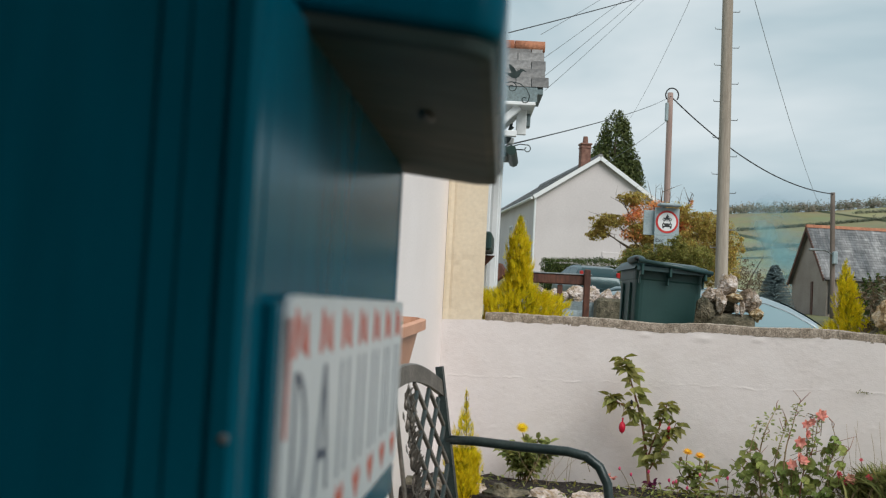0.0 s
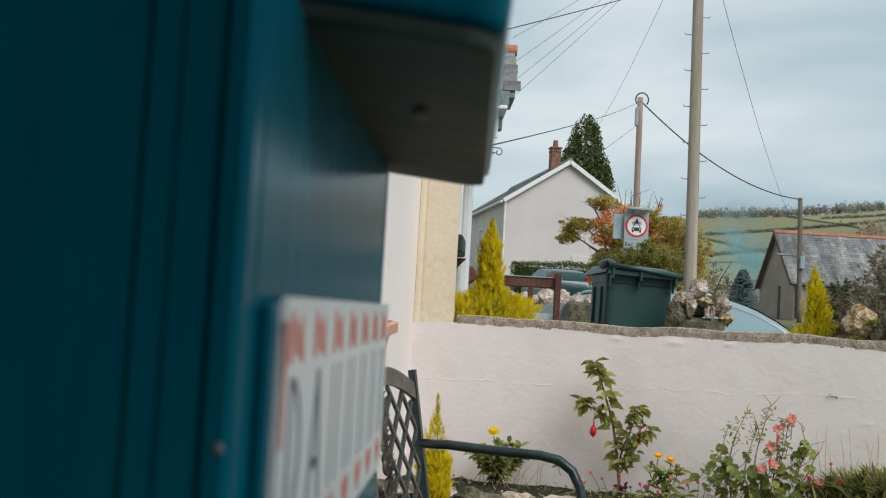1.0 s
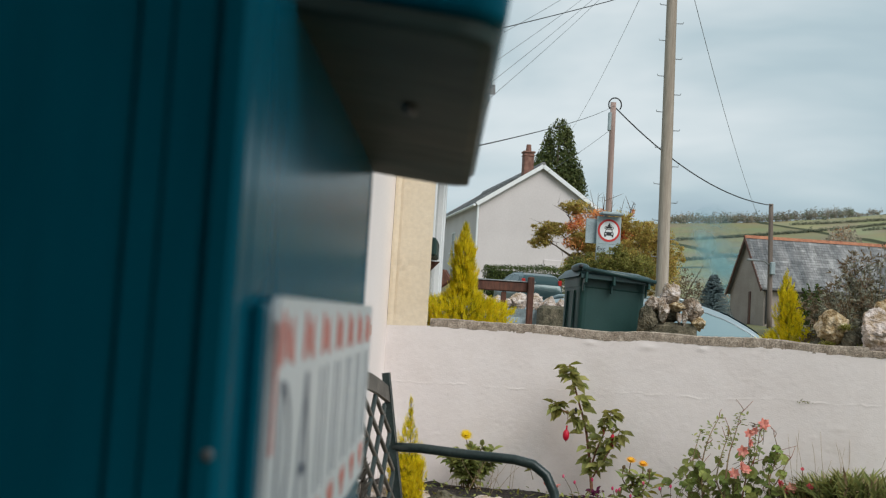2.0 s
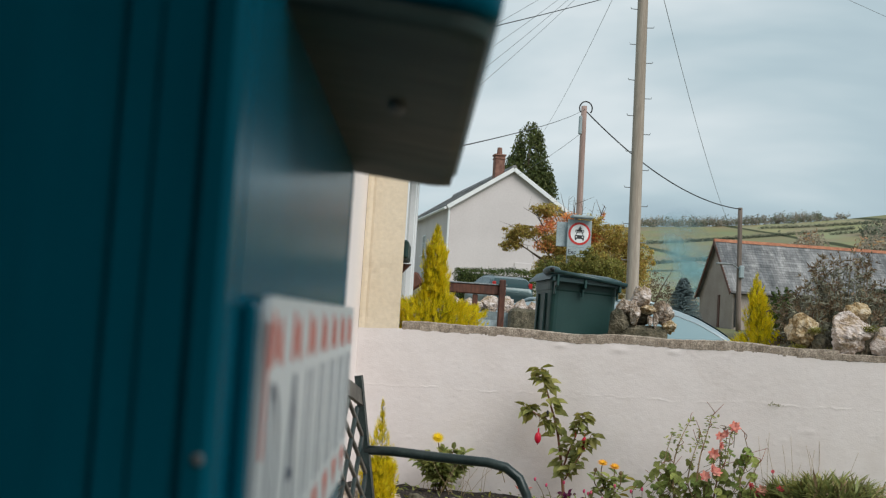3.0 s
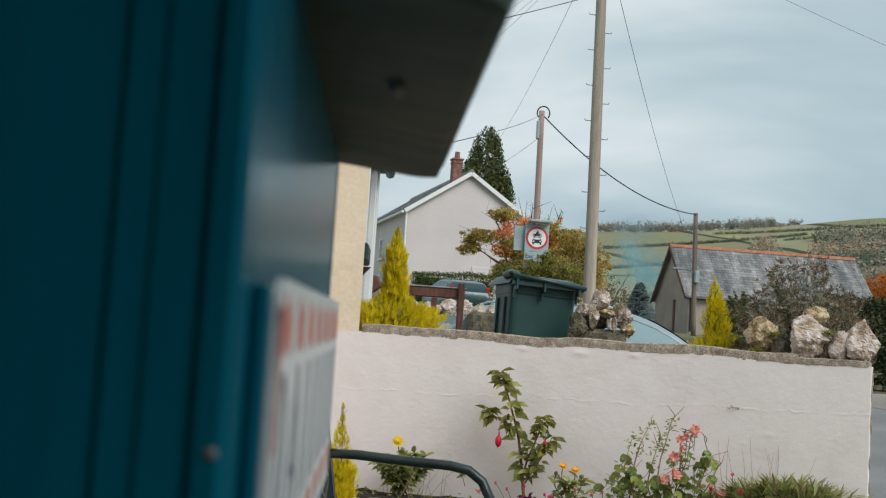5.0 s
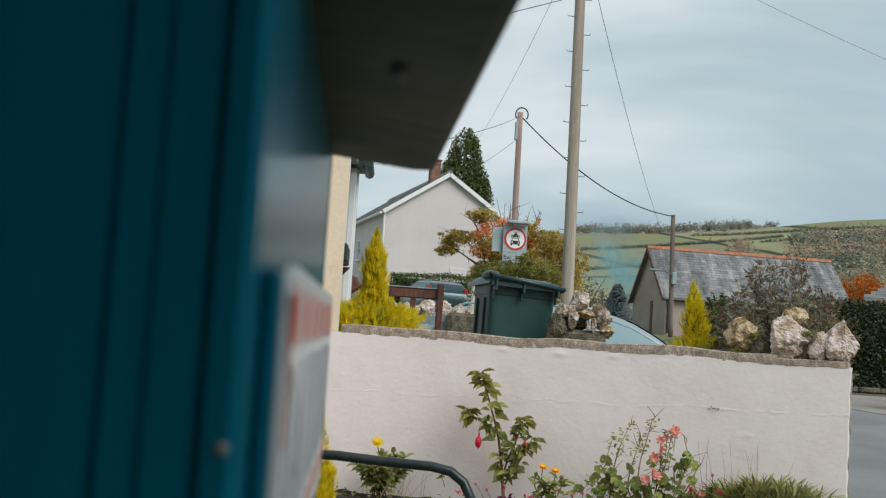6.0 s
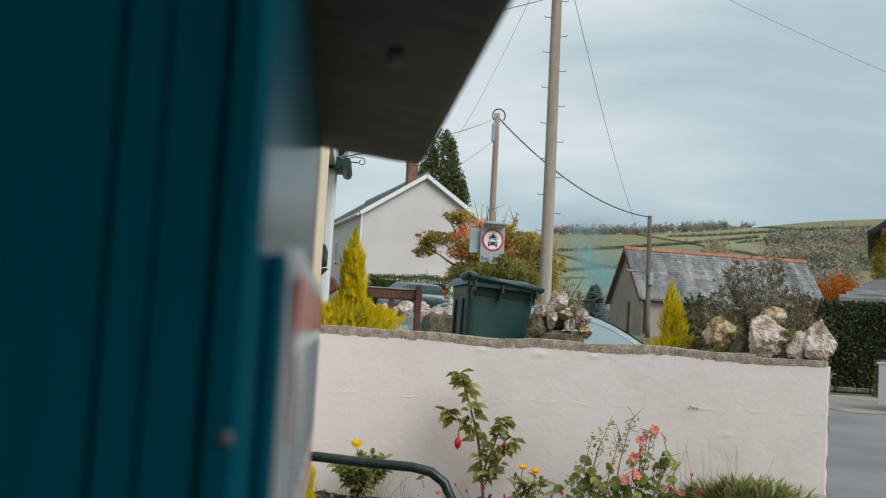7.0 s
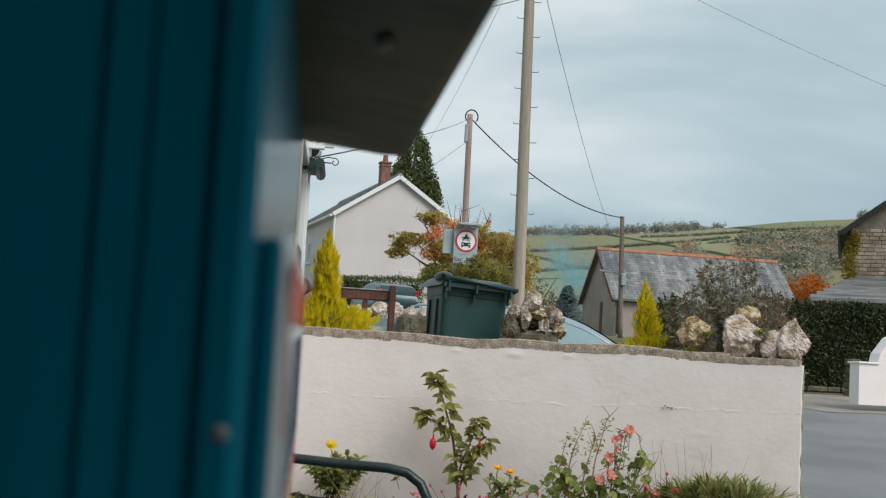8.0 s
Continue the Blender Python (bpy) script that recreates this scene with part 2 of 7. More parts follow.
L_ORANGE = leaf("orange_autumn_leaves", (0.72, 0.27, 0.09), (0.90, 0.46, 0.20), 0.8, 0.35, 0.55)
L_RUST = leaf("rust_autumn_leaves", (0.46, 0.13, 0.015), (0.62, 0.22, 0.025), 0.4, 0.3)
L_HEDGE = leaf("dark_hedge_leaves", (0.018, 0.028, 0.009), (0.055, 0.072, 0.024), 0.7, 0.5, 0.1)
L_BUSH = leaf("green_bush_leaves", (0.04, 0.07, 0.012), (0.10, 0.13, 0.025), 0.7, 0.45, 0.2)
L_GREY = leaf("grey_olive_leaves", (0.21, 0.21, 0.15), (0.40, 0.39, 0.30), 4, 0.4)
L_HEATHER = leaf("brown_grey_twig_leaves", (0.15, 0.105, 0.06), (0.27, 0.20, 0.125), 4, 0.4)
L_FUCHSIA = leaf("fuchsia_leaves", (0.20, 0.22, 0.06), (0.42, 0.41, 0.13), 14, 0.4)
L_YOUNG = leaf("young_olive_leaves", (0.16, 0.16, 0.03), (0.30, 0.29, 0.06), 14, 0.3)
L_GREEN = leaf("mid_green_leaves", (0.22, 0.26, 0.075), (0.38, 0.41, 0.14), 14, 0.4)
L_GERANIUM = leaf("geranium_leaves", (0.15, 0.20, 0.045), (0.30, 0.35, 0.10), 14, 0.35)
L_STRAP = leaf("strap_leaves", (0.19, 0.21, 0.065), (0.42, 0.43, 0.16), 10, 0.45)
L_YELLOW = leaf("yellow_petals", (0.80, 0.55, 0.01), (0.85, 0.66, 0.03), 10, 0.1, 0.2)
L_ORANGEPETAL = leaf("orange_petals", (0.80, 0.33, 0.01), (0.85, 0.45, 0.02), 10, 0.1, 0.2)
L_PINK = leaf("salmon_pink_petals", (0.75, 0.20, 0.17), (0.85, 0.42, 0.36), 25, 0.2, 0.25)
L_MAGENTA = leaf("deep_pink_petals", (0.55, 0.04, 0.10), (0.70, 0.13, 0.18), 25, 0.3, 0.25)
L_RED = leaf("crimson_buds", (0.50, 0.008, 0.02), (0.62, 0.02, 0.04), 20, 0.1, 0.1, 0.35)
L_PURPLE = leaf("purple_leaves", (0.12, 0.01, 0.06), (0.22, 0.03, 0.11), 20, 0.3)
L_WOODS = leaf("distant_autumn_woods", (0.17, 0.155, 0.12), (0.28, 0.24, 0.17), 0.012, 0.35, 0.1, 0.9)
L_WOODSRUST = leaf("distant_rust_woods", (0.25, 0.14, 0.065), (0.36, 0.21, 0.10), 0.02, 0.3, 0.1, 0.9)
L_WOODSGREEN = leaf("distant_dark_woods", (0.095, 0.115, 0.08), (0.15, 0.165, 0.11), 0.02, 0.3, 0.1, 0.9)
L_IVY = leaf("yellow_ivy_leaves", (0.22, 0.18, 0.02), (0.42, 0.31, 0.04), 0.6, 0.35)


def glass(name, tint=(0.02, 0.035, 0.04), rough=0.05):
    m = bpy.data.materials.new(name)
    m.use_nodes = True
    b = m.node_tree.nodes["Principled BSDF"]
    b.inputs["Base Color"].default_value = (*tint, 1)
    b.inputs["Roughness"].default_value, b.inputs["Specular IOR Level"].default_value = rough, 0.5
    return m


M_GLASS = glass("dark_window_glass")
# pale teal base carries the reflected sky as colour in the car glass
M_CARGLASS = glass("sky_tinted_car_glass", (0.24, 0.36, 0.40), 0.2)


# ---- geometry helpers ----
class Geo:
    """A growing mesh: plain lists of corners and faces."""

    def __init__(self):
        self.v, self.f = [], []

    def box(self, c, s, bevel=0.0, m=None):
        """A box of size s about c, its edges chamfered; m turns it about c."""
        h = [max(k / 2, 1e-5) for k in s]
        b = min(bevel, *(k * 0.49 for k in h))
        base = len(self.v)
        pts, index = [], {}
        for sx in (-1, 1):
            for sy in (-1, 1):
                for sz in (-1, 1):
                    sg = (sx, sy, sz)
                    for ax in range(3) if b else (0,):
                        index[sg, ax if b else 0] = base + len(pts)
                        pts.append([sg[k] * (h[k] - (b if b and k != ax else 0)) for k in range(3)])
        for q in pts:
            q = Vector(q)
            self.v.append(tuple((m @ q if m else q) + Vector(c)))

        def g(sx, sy, sz, ax):
            return index[(sx, sy, sz), ax if b else 0]
        for ax in range(3):
            o = [k for k in range(3) if k != ax]
            for s0 in (-1, 1):
                ring = []
                for a, d in ((-1, -1), (1, -1), (1, 1), (-1, 1)):
                    sg = [0, 0, 0]
                    sg[ax], sg[o[0]], sg[o[1]] = s0, a, d
                    ring.append(g(*sg, ax))
                flip = (s0 > 0) == (ax == 1)
                self.f.append(tuple(ring[::-1] if flip else ring))
            if b:
                for a in (-1, 1):
                    for d in (-1, 1):
                        def sgn(e):
                            sg = [0, 0, 0]
                            sg[ax], sg[o[0]], sg[o[1]] = e, a, d
                            return sg
                        self.f.append((g(*sgn(-1), o[0]), g(*sgn(1), o[0]), g(*sgn(1), o[1]), g(*sgn(-1), o[1])))
        if b:
            for sx in (-1, 1):
                for sy in (-1, 1):
                    for sz in (-1, 1):
                        self.f.append(tuple(g(sx, sy, sz, ax) for ax in range(3)))
        return self

    def tube(self, pts, radii, sides=8, caps=True):
        pts = [Vector(q) for q in pts]
        if not isinstance(radii, (list, tuple)):
            radii = [radii] * len(pts)
        base = len(self.v)
        up = None
        for i, q in enumerate(pts):
            d = (pts[min(i + 1, len(pts) - 1)] - pts[max(i - 1, 0)]).normalized()
            if up is None:
                up = d.orthogonal().normalized()
            up = (up - d * up.dot(d))
            up = up.normalized() if up.length > 1e-6 else d.orthogonal().normalized()
            side = d.cross(up)
            for k in range(sides):
                a = 2 * math.pi * k / sides
                self.v.append(tuple(q + (up * math.cos(a) + side * math.sin(a)) * radii[i]))
        for i in range(len(pts) - 1):
            for k in range(sides):
                a, b = base + i * sides + k, base + i * sides + (k + 1) % sides
                self.f.append((a, b, b + sides, a + sides))
        if caps:
            self.f.append(tuple(base + k for k in range(sides))[::-1])
            self.f.append(tuple(base + (len(pts) - 1) * sides + k for k in range(sides)))
        return self

    def poly(self, pts):
        base = len(self.v)
        self.v += [tuple(q) for q in pts]
        self.f.append(tuple(range(base, base + len(pts))))
        return self

    def prism(self, outline, depth, m):
        """An outline in local x, z pulled along local y by depth, placed by m."""
        base, n = len(self.v), len(outline)
        for y in (0, depth):
            for x, z in outline:
                self.v.append(tuple(m @ Vector((x, y, z))))
        self.f.append(tuple(base + k for k in range(n)))
        self.f.append(tuple(base + n + k for k in range(n))[::-1])
        for k in range(n):
            j = (k + 1) % n
            self.f.append((base + j, base + k, base + n + k, base + n + j))
        return self

    def blob(self, c, r, rough=0.25, freq=1.6, seed=0.0, rings=12, segs=16, facets=0, fine=0.0):
        """A lumpy stone or clod with radii r about c."""
        base = len(self.v)
        off = Vector((seed * 7.3, seed * 3.1, seed * 5.7))
        pick = random.Random(seed)
        cuts = [(Vector((pick.gauss(0, 1), pick.gauss(0, 1), pick.gauss(0, 1))).normalized(), pick.uniform(0.62, 0.9)) for _ in range(facets)]
        for i in range(rings + 1):
            th = math.pi * i / rings
            for k in range(segs):
                ph = 2 * math.pi * k / segs
                d = Vector((math.sin(th) * math.cos(ph), math.sin(th) * math.sin(ph), math.cos(th)))
                w = 1 + rough * noise.noise(d * freq + off) + rough * 0.35 * noise.noise(d * freq * 2.7 + off)
                for cut, deep in cuts:                               # broken faces
                    c_ = d.dot(cut)
                    if c_ > 0.05:
                        w = min(w, deep / c_)
                w += fine * noise.noise(d * freq * 5 + off) + fine * 0.7 * noise.noise(d * freq * 11 + off)
                self.v.append((c[0] + d.x * r[0] * w, c[1] + d.y * r[1] * w, c[2] + d.z * r[2] * w))
        for i in range(rings):
            for k in range(segs):
                j = (k + 1) % segs
                self.f.append((base + i * segs + k, base + (i + 1) * segs + k, base + (i + 1) * segs + j, base + i * segs + j))
        return self

    def leaf(self, p, d, up, length, width, fold=0.0):
        """A pointed leaf of six corners from p along d."""
        d, up = Vector(d).normalized(), Vector(up)
        s = d.cross(up)
        s = s.normalized() if s.length > 1e-5 else d.orthogonal().normalized()
        n = s.cross(d)
        p, b = Vector(p), len(self.v)
        w = width / 2
        mid, tip = p + d * length * 0.5 - n * fold * length * 0.5, p + d * length - n * fold * length
        self.v += [tuple(p), tuple(p + d * length * 0.3 + s * w + n * 0.12 * w), tuple(p + d * length * 0.68 + s * w * 0.75),
                   tuple(tip), tuple(p + d * length * 0.68 - s * w * 0.75), tuple(p + d * length * 0.3 - s * w + n * 0.12 * w), tuple(mid)]
        self.f += [(b, b + 6, b + 1), (b + 1, b + 6, b + 2), (b + 2, b + 6, b + 3), (b, b + 5, b + 6), (b + 5, b + 4, b + 6), (b + 4, b + 3, b + 6)]
        return self

    def scatter(self, rnd, blobs, count, size, shell=0.55, up=0.0):
        """Small leaf quads strewn through ellipsoids (x, y, z, rx, ry, rz)."""
        weights = [b[3] * b[4] + b[4] * b[5] + b[3] * b[5] for b in blobs]
        for b in rnd.choices(blobs, weights, k=count):
            d = Vector((rnd.gauss(0, 1), rnd.gauss(0, 1), rnd.gauss(0, 1))).normalized()
            r = 1 - (1 - shell) * rnd.random() ** 1.5
            p = Vector((b[0] + d.x * b[3] * r, b[1] + d.y * b[4] * r, b[2] + d.z * b[5] * r))
            a = Vector((rnd.gauss(0, 1), rnd.gauss(0, 1), rnd.gauss(0, 1) + up)).normalized()
            e = a.orthogonal().normalized()
            e = Matrix.Rotation(rnd.random() * 6.28, 3, a) @ e
            s = size * rnd.uniform(0.6, 1.35)
            k = len(self.v)
            self.v += [tuple(p - a * s), tuple(p + e * s * 0.45), tuple(p + a * s), tuple(p - e * s * 0.45)]
            self.f.append((k, k + 1, k + 2, k + 3))
        return self

    def mesh(self, name, material, smooth=False):
        me = bpy.data.meshes.new(name)
        me.from_pydata(self.v, [], self.f)
        me.materials.append(material)
        if smooth:
            me.polygons.foreach_set("use_smooth", [True] * len(me.polygons))
        me.update()
        return me


def part(name, geo, material, parent=None, label="", smooth=False):
    ob = new(name, geo.mesh(name, material, smooth))
    if parent:
        ob.parent = parent
    return tagged(ob, label)


def thing(name, m, label, category, group="", kind=""):
    ob = new(name)
    ob.matrix_world = m
    ob.empty_display_size = 0.1
    return tagged(ob, label, category, group, kind)


def solid(name, geo, material, m, label, category, group="", kind="", smooth=False):
    ob = new(name, geo.mesh(name, material, smooth))
    ob.matrix_world = m
    return tagged(ob, label, category, group, kind)


def arc(cx, cz, r, a0, a1, n):
    return [(cx + r * math.cos(radians(a0 + (a1 - a0) * k / n)), cz + r * math.sin(radians(a0 + (a1 - a0) * k / n))) for k in range(n + 1)]


def smoothstep(a, b, x):
    k = min(1, max(0, (x - a) / (b - a)))
    return k * k * (3 - 2 * k)


# ---- the lie of the land ----
WALL_A, WALL_TURN, WALL_LEN = (0.21, 6.50), -27.9, 2.48      # garden wall: its inner face starts at the house


def behind_wall(x, y):
    """How far a place lies beyond the garden wall's face."""
    a = radians(27.9)
    return (x - WALL_A[0]) * math.sin(a) + (y - WALL_A[1]) * math.cos(a)


def land(x, y):
    r = math.hypot(x, y)
    z = 0.056 * max(0.0, min(y, 80.0) - 8.5) * smoothstep(0, 6, y - 8.5 + 3)
    yard = smoothstep(0.25, 0.9, behind_wall(x, y)) * smoothstep(0.45, 0.05, x - 2.3 - (y - 5.4) * 0.40) * smoothstep(4.0, 3.6, x) * smoothstep(13.6, 12.6, y)
    z += 0.48 * yard * (1 if y > 0 else 0)
    z -= 0.22 * math.exp(-((x - 3.4) ** 2 + (y - 14.4) ** 2) / 5.0)          # a dip in the lane
    z += 1.3 * smoothstep(20, 62, y) * smoothstep(14, 2, x)
    if r > 85 and y > 0:
        az = math.degrees(math.atan2(x, y))
        ridge = 73 + 15 * smoothstep(14, 25, az) + 1.5 * math.sin(az * 0.5)
        ridge *= smoothstep(-12, 8, az) * smoothstep(75, 45, az)
        rise = min(1.0, max(0.0, (r - 140) / 550)) ** 1.55
        drop = smoothstep(690, 1800, r)
        z += (ridge * rise) * (1 - 0.45 * drop) - 3.5 * smoothstep(85, 160, r) * (1 - rise)
        z += 3.0 * noise.noise(Vector((x * 0.006, y * 0.006, 0))) * rise
    return z


# ---- ground ----
def build_ground():
    g = Geo()
    radii = [0.01, 1, 2, 3, 4, 4.5, 5] + [5 + 0.35 * k for k in range(1, 40)] + [19 + 1.5 * k for k in range(1, 30)] + [64 + 8 * k for k in range(1, 20)] \
        + [220 + 20 * k for k in range(1, 30)] + [860, 1000, 1300, 1800, 2600, 3800]
    angles = [-180 + 6 * k for k in range(27)] + [-18 + 0.75 * k for k in range(101)] + [57.75 + 6 * k for k in range(1, 21)]
    n = len(angles)
    for r in radii:
        for a in angles:
            x, y = r * math.sin(radians(a)), r * math.cos(radians(a))
            g.v.append((x, y, land(x, y)))
    for i in range(len(radii) - 1):
        for k in range(n):
            j = (k + 1) % n
            g.f.append((i * n + k, i * n + j, (i + 1) * n + j, (i + 1) * n + k))
    ob = new("ground", g.mesh("ground", ground_material(), True))
    return tagged(ob, "earth, grass and hillside pasture with hedged fields", "ground", kind="structure")


def ground_material():
    """Earth close by; on the far hill pasture in fields of several greens, greyed in colour for haze, parted by dark
    hedges.
    """
    m = bpy.data.materials.new("earth_and_pasture")
    m.use_nodes = True
    n, l = m.node_tree.nodes, m.node_tree.links
    b = n["Principled BSDF"]
    b.inputs["Roughness"].default_value, b.inputs["Specular IOR Level"].default_value = 0.95, 0.1
    geo = n.new("ShaderNodeNewGeometry")
    mp = n.new("ShaderNodeMapping")
    mp.inputs["Scale"].default_value = (0.011, 0.0055, 0.0)
    mp.inputs["Rotation"].default_value = (0, 0, 0.45)
    l.new(geo.outputs["Position"], mp.inputs["Vector"])
    warp = n.new("ShaderNodeTexNoise")
    warp.inputs["Scale"].default_value = 2.0
    l.new(mp.outputs["Vector"], warp.inputs["Vector"])
    addv = n.new("ShaderNodeVectorMath")
    addv.operation = "MULTIPLY_ADD"
    addv.inputs[1].default_value = (0.25, 0.25, 0)
    l.new(warp.outputs["Color"], addv.inputs[0])
    l.new(mp.outputs["Vector"], addv.inputs[2])
    cells = n.new("ShaderNodeTexVoronoi")
    cells.voronoi_dimensions = "2D"
    cells.inputs["Scale"].default_value = 1.0
    l.new(addv.outputs[0], cells.inputs["Vector"])
    edge = n.new("ShaderNodeTexVoronoi")
    edge.voronoi_dimensions, edge.feature = "2D", "DISTANCE_TO_EDGE"
    edge.inputs["Scale"].default_value = 1.0
    l.new(addv.outputs[0], edge.inputs["Vector"])
    sep = n.new("ShaderNodeSeparateColor")
    l.new(cells.outputs["Color"], sep.inputs[0])
    ramp = n.new("ShaderNodeValToRGB")
    # field greens dulled towards grey: distance haze put into the base colour
    ramp.color_ramp.elements[0].color, ramp.color_ramp.elements[1].color = (0.225, 0.225, 0.125, 1), (0.37, 0.35, 0.20, 1)
    l.new(sep.outputs[0], ramp.inputs["Fac"])
    fine = n.new("ShaderNodeTexNoise")
    fine.inputs["Scale"].default_value, fine.inputs["Detail"].default_value = 0.05, 8.0
    l.new(geo.outputs["Position"], fine.inputs["Vector"])
    mixf = n.new("ShaderNodeMix")
    mixf.data_type, mixf.blend_type = "RGBA", "MULTIPLY"
    mixf.inputs["Factor"].default_value = 0.45
    l.new(ramp.outputs["Color"], mixf.inputs["A"])
    l.new(fine.outputs["Color"], mixf.inputs["B"])
    cut = n.new("ShaderNodeMapRange")
    cut.inputs["From Min"].default_value, cut.inputs["From Max"].default_value = 0.018, 0.03
    l.new(edge.outputs["Distance"], cut.inputs["Value"])
    hedge = n.new("ShaderNodeMix")
    hedge.data_type = "RGBA"
    hedge.inputs["A"].default_value = (0.055, 0.065, 0.035, 1)
    l.new(cut.outputs["Result"], hedge.inputs["Factor"])
    l.new(mixf.outputs["Result"], hedge.inputs["B"])
    dist = n.new("ShaderNodeVectorMath")
    dist.operation = "LENGTH"
    l.new(geo.outputs["Position"], dist.inputs[0])
    far = n.new("ShaderNodeMapRange")
    far.inputs["From Min"].default_value, far.inputs["From Max"].default_value = 30, 90
    l.new(dist.outputs["Value"], far.inputs["Value"])
    soil = n.new("ShaderNodeTexNoise")
    soil.inputs["Scale"].default_value, soil.inputs["Detail"].default_value = 3.0, 8.0
    l.new(geo.outputs["Position"], soil.inputs["Vector"])
    sramp = n.new("ShaderNodeValToRGB")
    sramp.color_ramp.elements[0].color, sramp.color_ramp.elements[1].color = (0.07, 0.075, 0.03, 1), (0.20, 0.17, 0.12, 1)
    l.new(soil.outputs[0], sramp.inputs["Fac"])
    both = n.new("ShaderNodeMix")
    both.data_type = "RGBA"
    l.new(far.outputs["Result"], both.inputs["Factor"])
    l.new(sramp.outputs["Color"], both.inputs["A"])
    l.new(hedge.outputs["Result"], both.inputs["B"])
    l.new(both.outputs["Result"], b.inputs["Base Color"])
    return m


build_ground()


def strip(name, line, half, lift, material, label, category):
    """A sheet of ground that follows the land along a line."""
    g = Geo()
    pts = []
    for (x0, y0), (x1, y1) in zip(line, line[1:]):
        for k in range(24):
            pts.append((x0 + (x1 - x0) * k / 24, y0 + (y1 - y0) * k / 24))
    pts.append(line[-1])
    cols = 10
    for i, (x, y) in enumerate(pts):
        a, b = pts[max(0, i - 1)], pts[min(len(pts) - 1, i + 1)]
        dx, dy = b[0] - a[0], b[1] - a[1]
        d = math.hypot(dx, dy)
        for c in range(cols + 1):
            s = (c / cols * 2 - 1) * half
            px, py = x + dy / d * s, y - dx / d * s
            g.v.append((px, py, land(px, py) + lift))
    for i in range(len(pts) - 1):
        for c in range(cols):
            a = i * (cols + 1) + c
            g.f.append((a, a + 1, a + cols + 2, a + cols + 1))
    return solid(name, g, material, Matrix(), label, category, kind="structure", smooth=True)


strip("road", [(6.9, -14), (6.9, 4), (7.0, 12), (7.4, 19), (6.5, 30), (5.0, 44)], 2.75, 0.03, M_ASPHALT, "worn pale grey asphalt village lane", "road")
strip("driveway", [(8.6, 20.2), (10.6, 20.6), (14.0, 21.5)], 1.9, 0.036, M_PAVE, "tan concrete drive entrance beside the lane", "driveway")


# ---- garden wall, its coping, and the cream pier of the house ----
WALL_M = pose(WALL_A[0], WALL_A[1], 0, 0, 0, WALL_TURN)      # local x along the wall, y away from the garden


def wall_top(s):
    return 1.058 - 0.011 * s + 0.004 * math.sin(s * 5.1) + 0.003 * math.sin(s * 11 + 1)


def garden_wall():
    g = Geo()
    nx, nz = 400, 280
    for k in range(nz + 1):
        for i in range(nx + 1):
            s = -0.26 + (WALL_LEN + 0.26) * i / nx
            z = wall_top(s) * k / nz
            q = Vector((s * 1.0, 0, z))
            d = 0.004 * noise.noise(q * 2.2) + 0.0007 * noise.noise(q * 9) + 0.0003 * noise.noise(q * 27) + 0.0003 * noise.noise(q * 60)
            rough = smoothstep(0.05, 0.4, noise.noise(q * 3.3 + Vector((8, 0, 2))))      # patches of flaked, re-painted plaster
            d -= 0.0013 * rough * max(0.0, noise.noise(q * 42) - 0.15)
            line_z = 0.765 + 0.022 * s + 0.014 * noise.noise(Vector((s * 3.1, 4, 0))) + 0.009 * noise.noise(Vector((s * 13, 9, 0))) + 0.007 * noise.noise(Vector((s * 40, 9, 0)))
            d -= 0.0016 * math.exp(-((z - line_z) / 0.0030) ** 2) * max(0.0, 0.45 + 1.6 * noise.noise(Vector((s * 9, 2, 0))) + 0.6 * noise.noise(Vector((s * 50, 2, 0)))) * (1 if z > line_z else 0.45)
            for bs, bz, br, bh in ((1.16, 1.015, 0.035, 0.004), (1.42, 1.020, 0.028, 0.003), (0.87, 1.02, 0.03, 0.003), (2.05, 0.70, 0.03, 0.0015)):
                w = ((s - bs) / br) ** 2 + ((z - bz) / (br * 0.45)) ** 2
                if w < 4:
                    d -= bh * math.exp(-w)
            g.v.append((s + (0.006 * noise.noise(q * 14) if i == nx else 0), d, z))
    for k in range(nz):
        for i in range(nx):
            a = k * (nx + 1) + i
            g.f.append((a, a + 1, a + nx + 2, a + nx + 1))
    base = len(g.v)
    rows = nz + 1                                              # the end face and back, straight behind the face
    for k in range(rows):
        z = wall_top(WALL_LEN) * k / nz
        q = Vector((3.3, 1.7, z))
        g.v.append((WALL_LEN - 0.022 + 0.010 * noise.noise(q * 13), 0.10, z))
        g.v.append((WALL_LEN - 0.05 + 0.006 * noise.noise(q * 17), 0.22, z))
        g.v.append((-0.26, 0.22, z))
    for k in range(nz):
        a, b = k * (nx + 1) + nx, (k + 1) * (nx + 1) + nx
        p, q = base + 3 * k, base + 3 * (k + 1)
        g.f += [(a, p, q, b), (p, p + 1, q + 1, q), (p + 1, p + 2, q + 2, q + 1)]
    ob = new("garden_wall", g.mesh("garden_wall", M_PLASTER, True))
    ob.matrix_world = WALL_M
    tagged(ob, "white-painted rendered garden wall with cracked lumpy plaster", "wall", kind="structure")
    w = Geo()
    for k in range(161):                                        # bare worn corner at the wall's end
        z = wall_top(WALL_LEN) * k / 160
        q = Vector((1.0, 4.0, z))
        bulge = 0.004 + 0.009 * noise.noise(q * 15) + 0.006 * noise.noise(q * 50)
        for x, y in ((-0.010, 0.006), (bulge, 0.010 + 0.006 * noise.noise(q * 33)), (bulge - 0.003, 0.030), (-0.015, 0.050)):
            w.v.append((WALL_LEN + x, y, z))
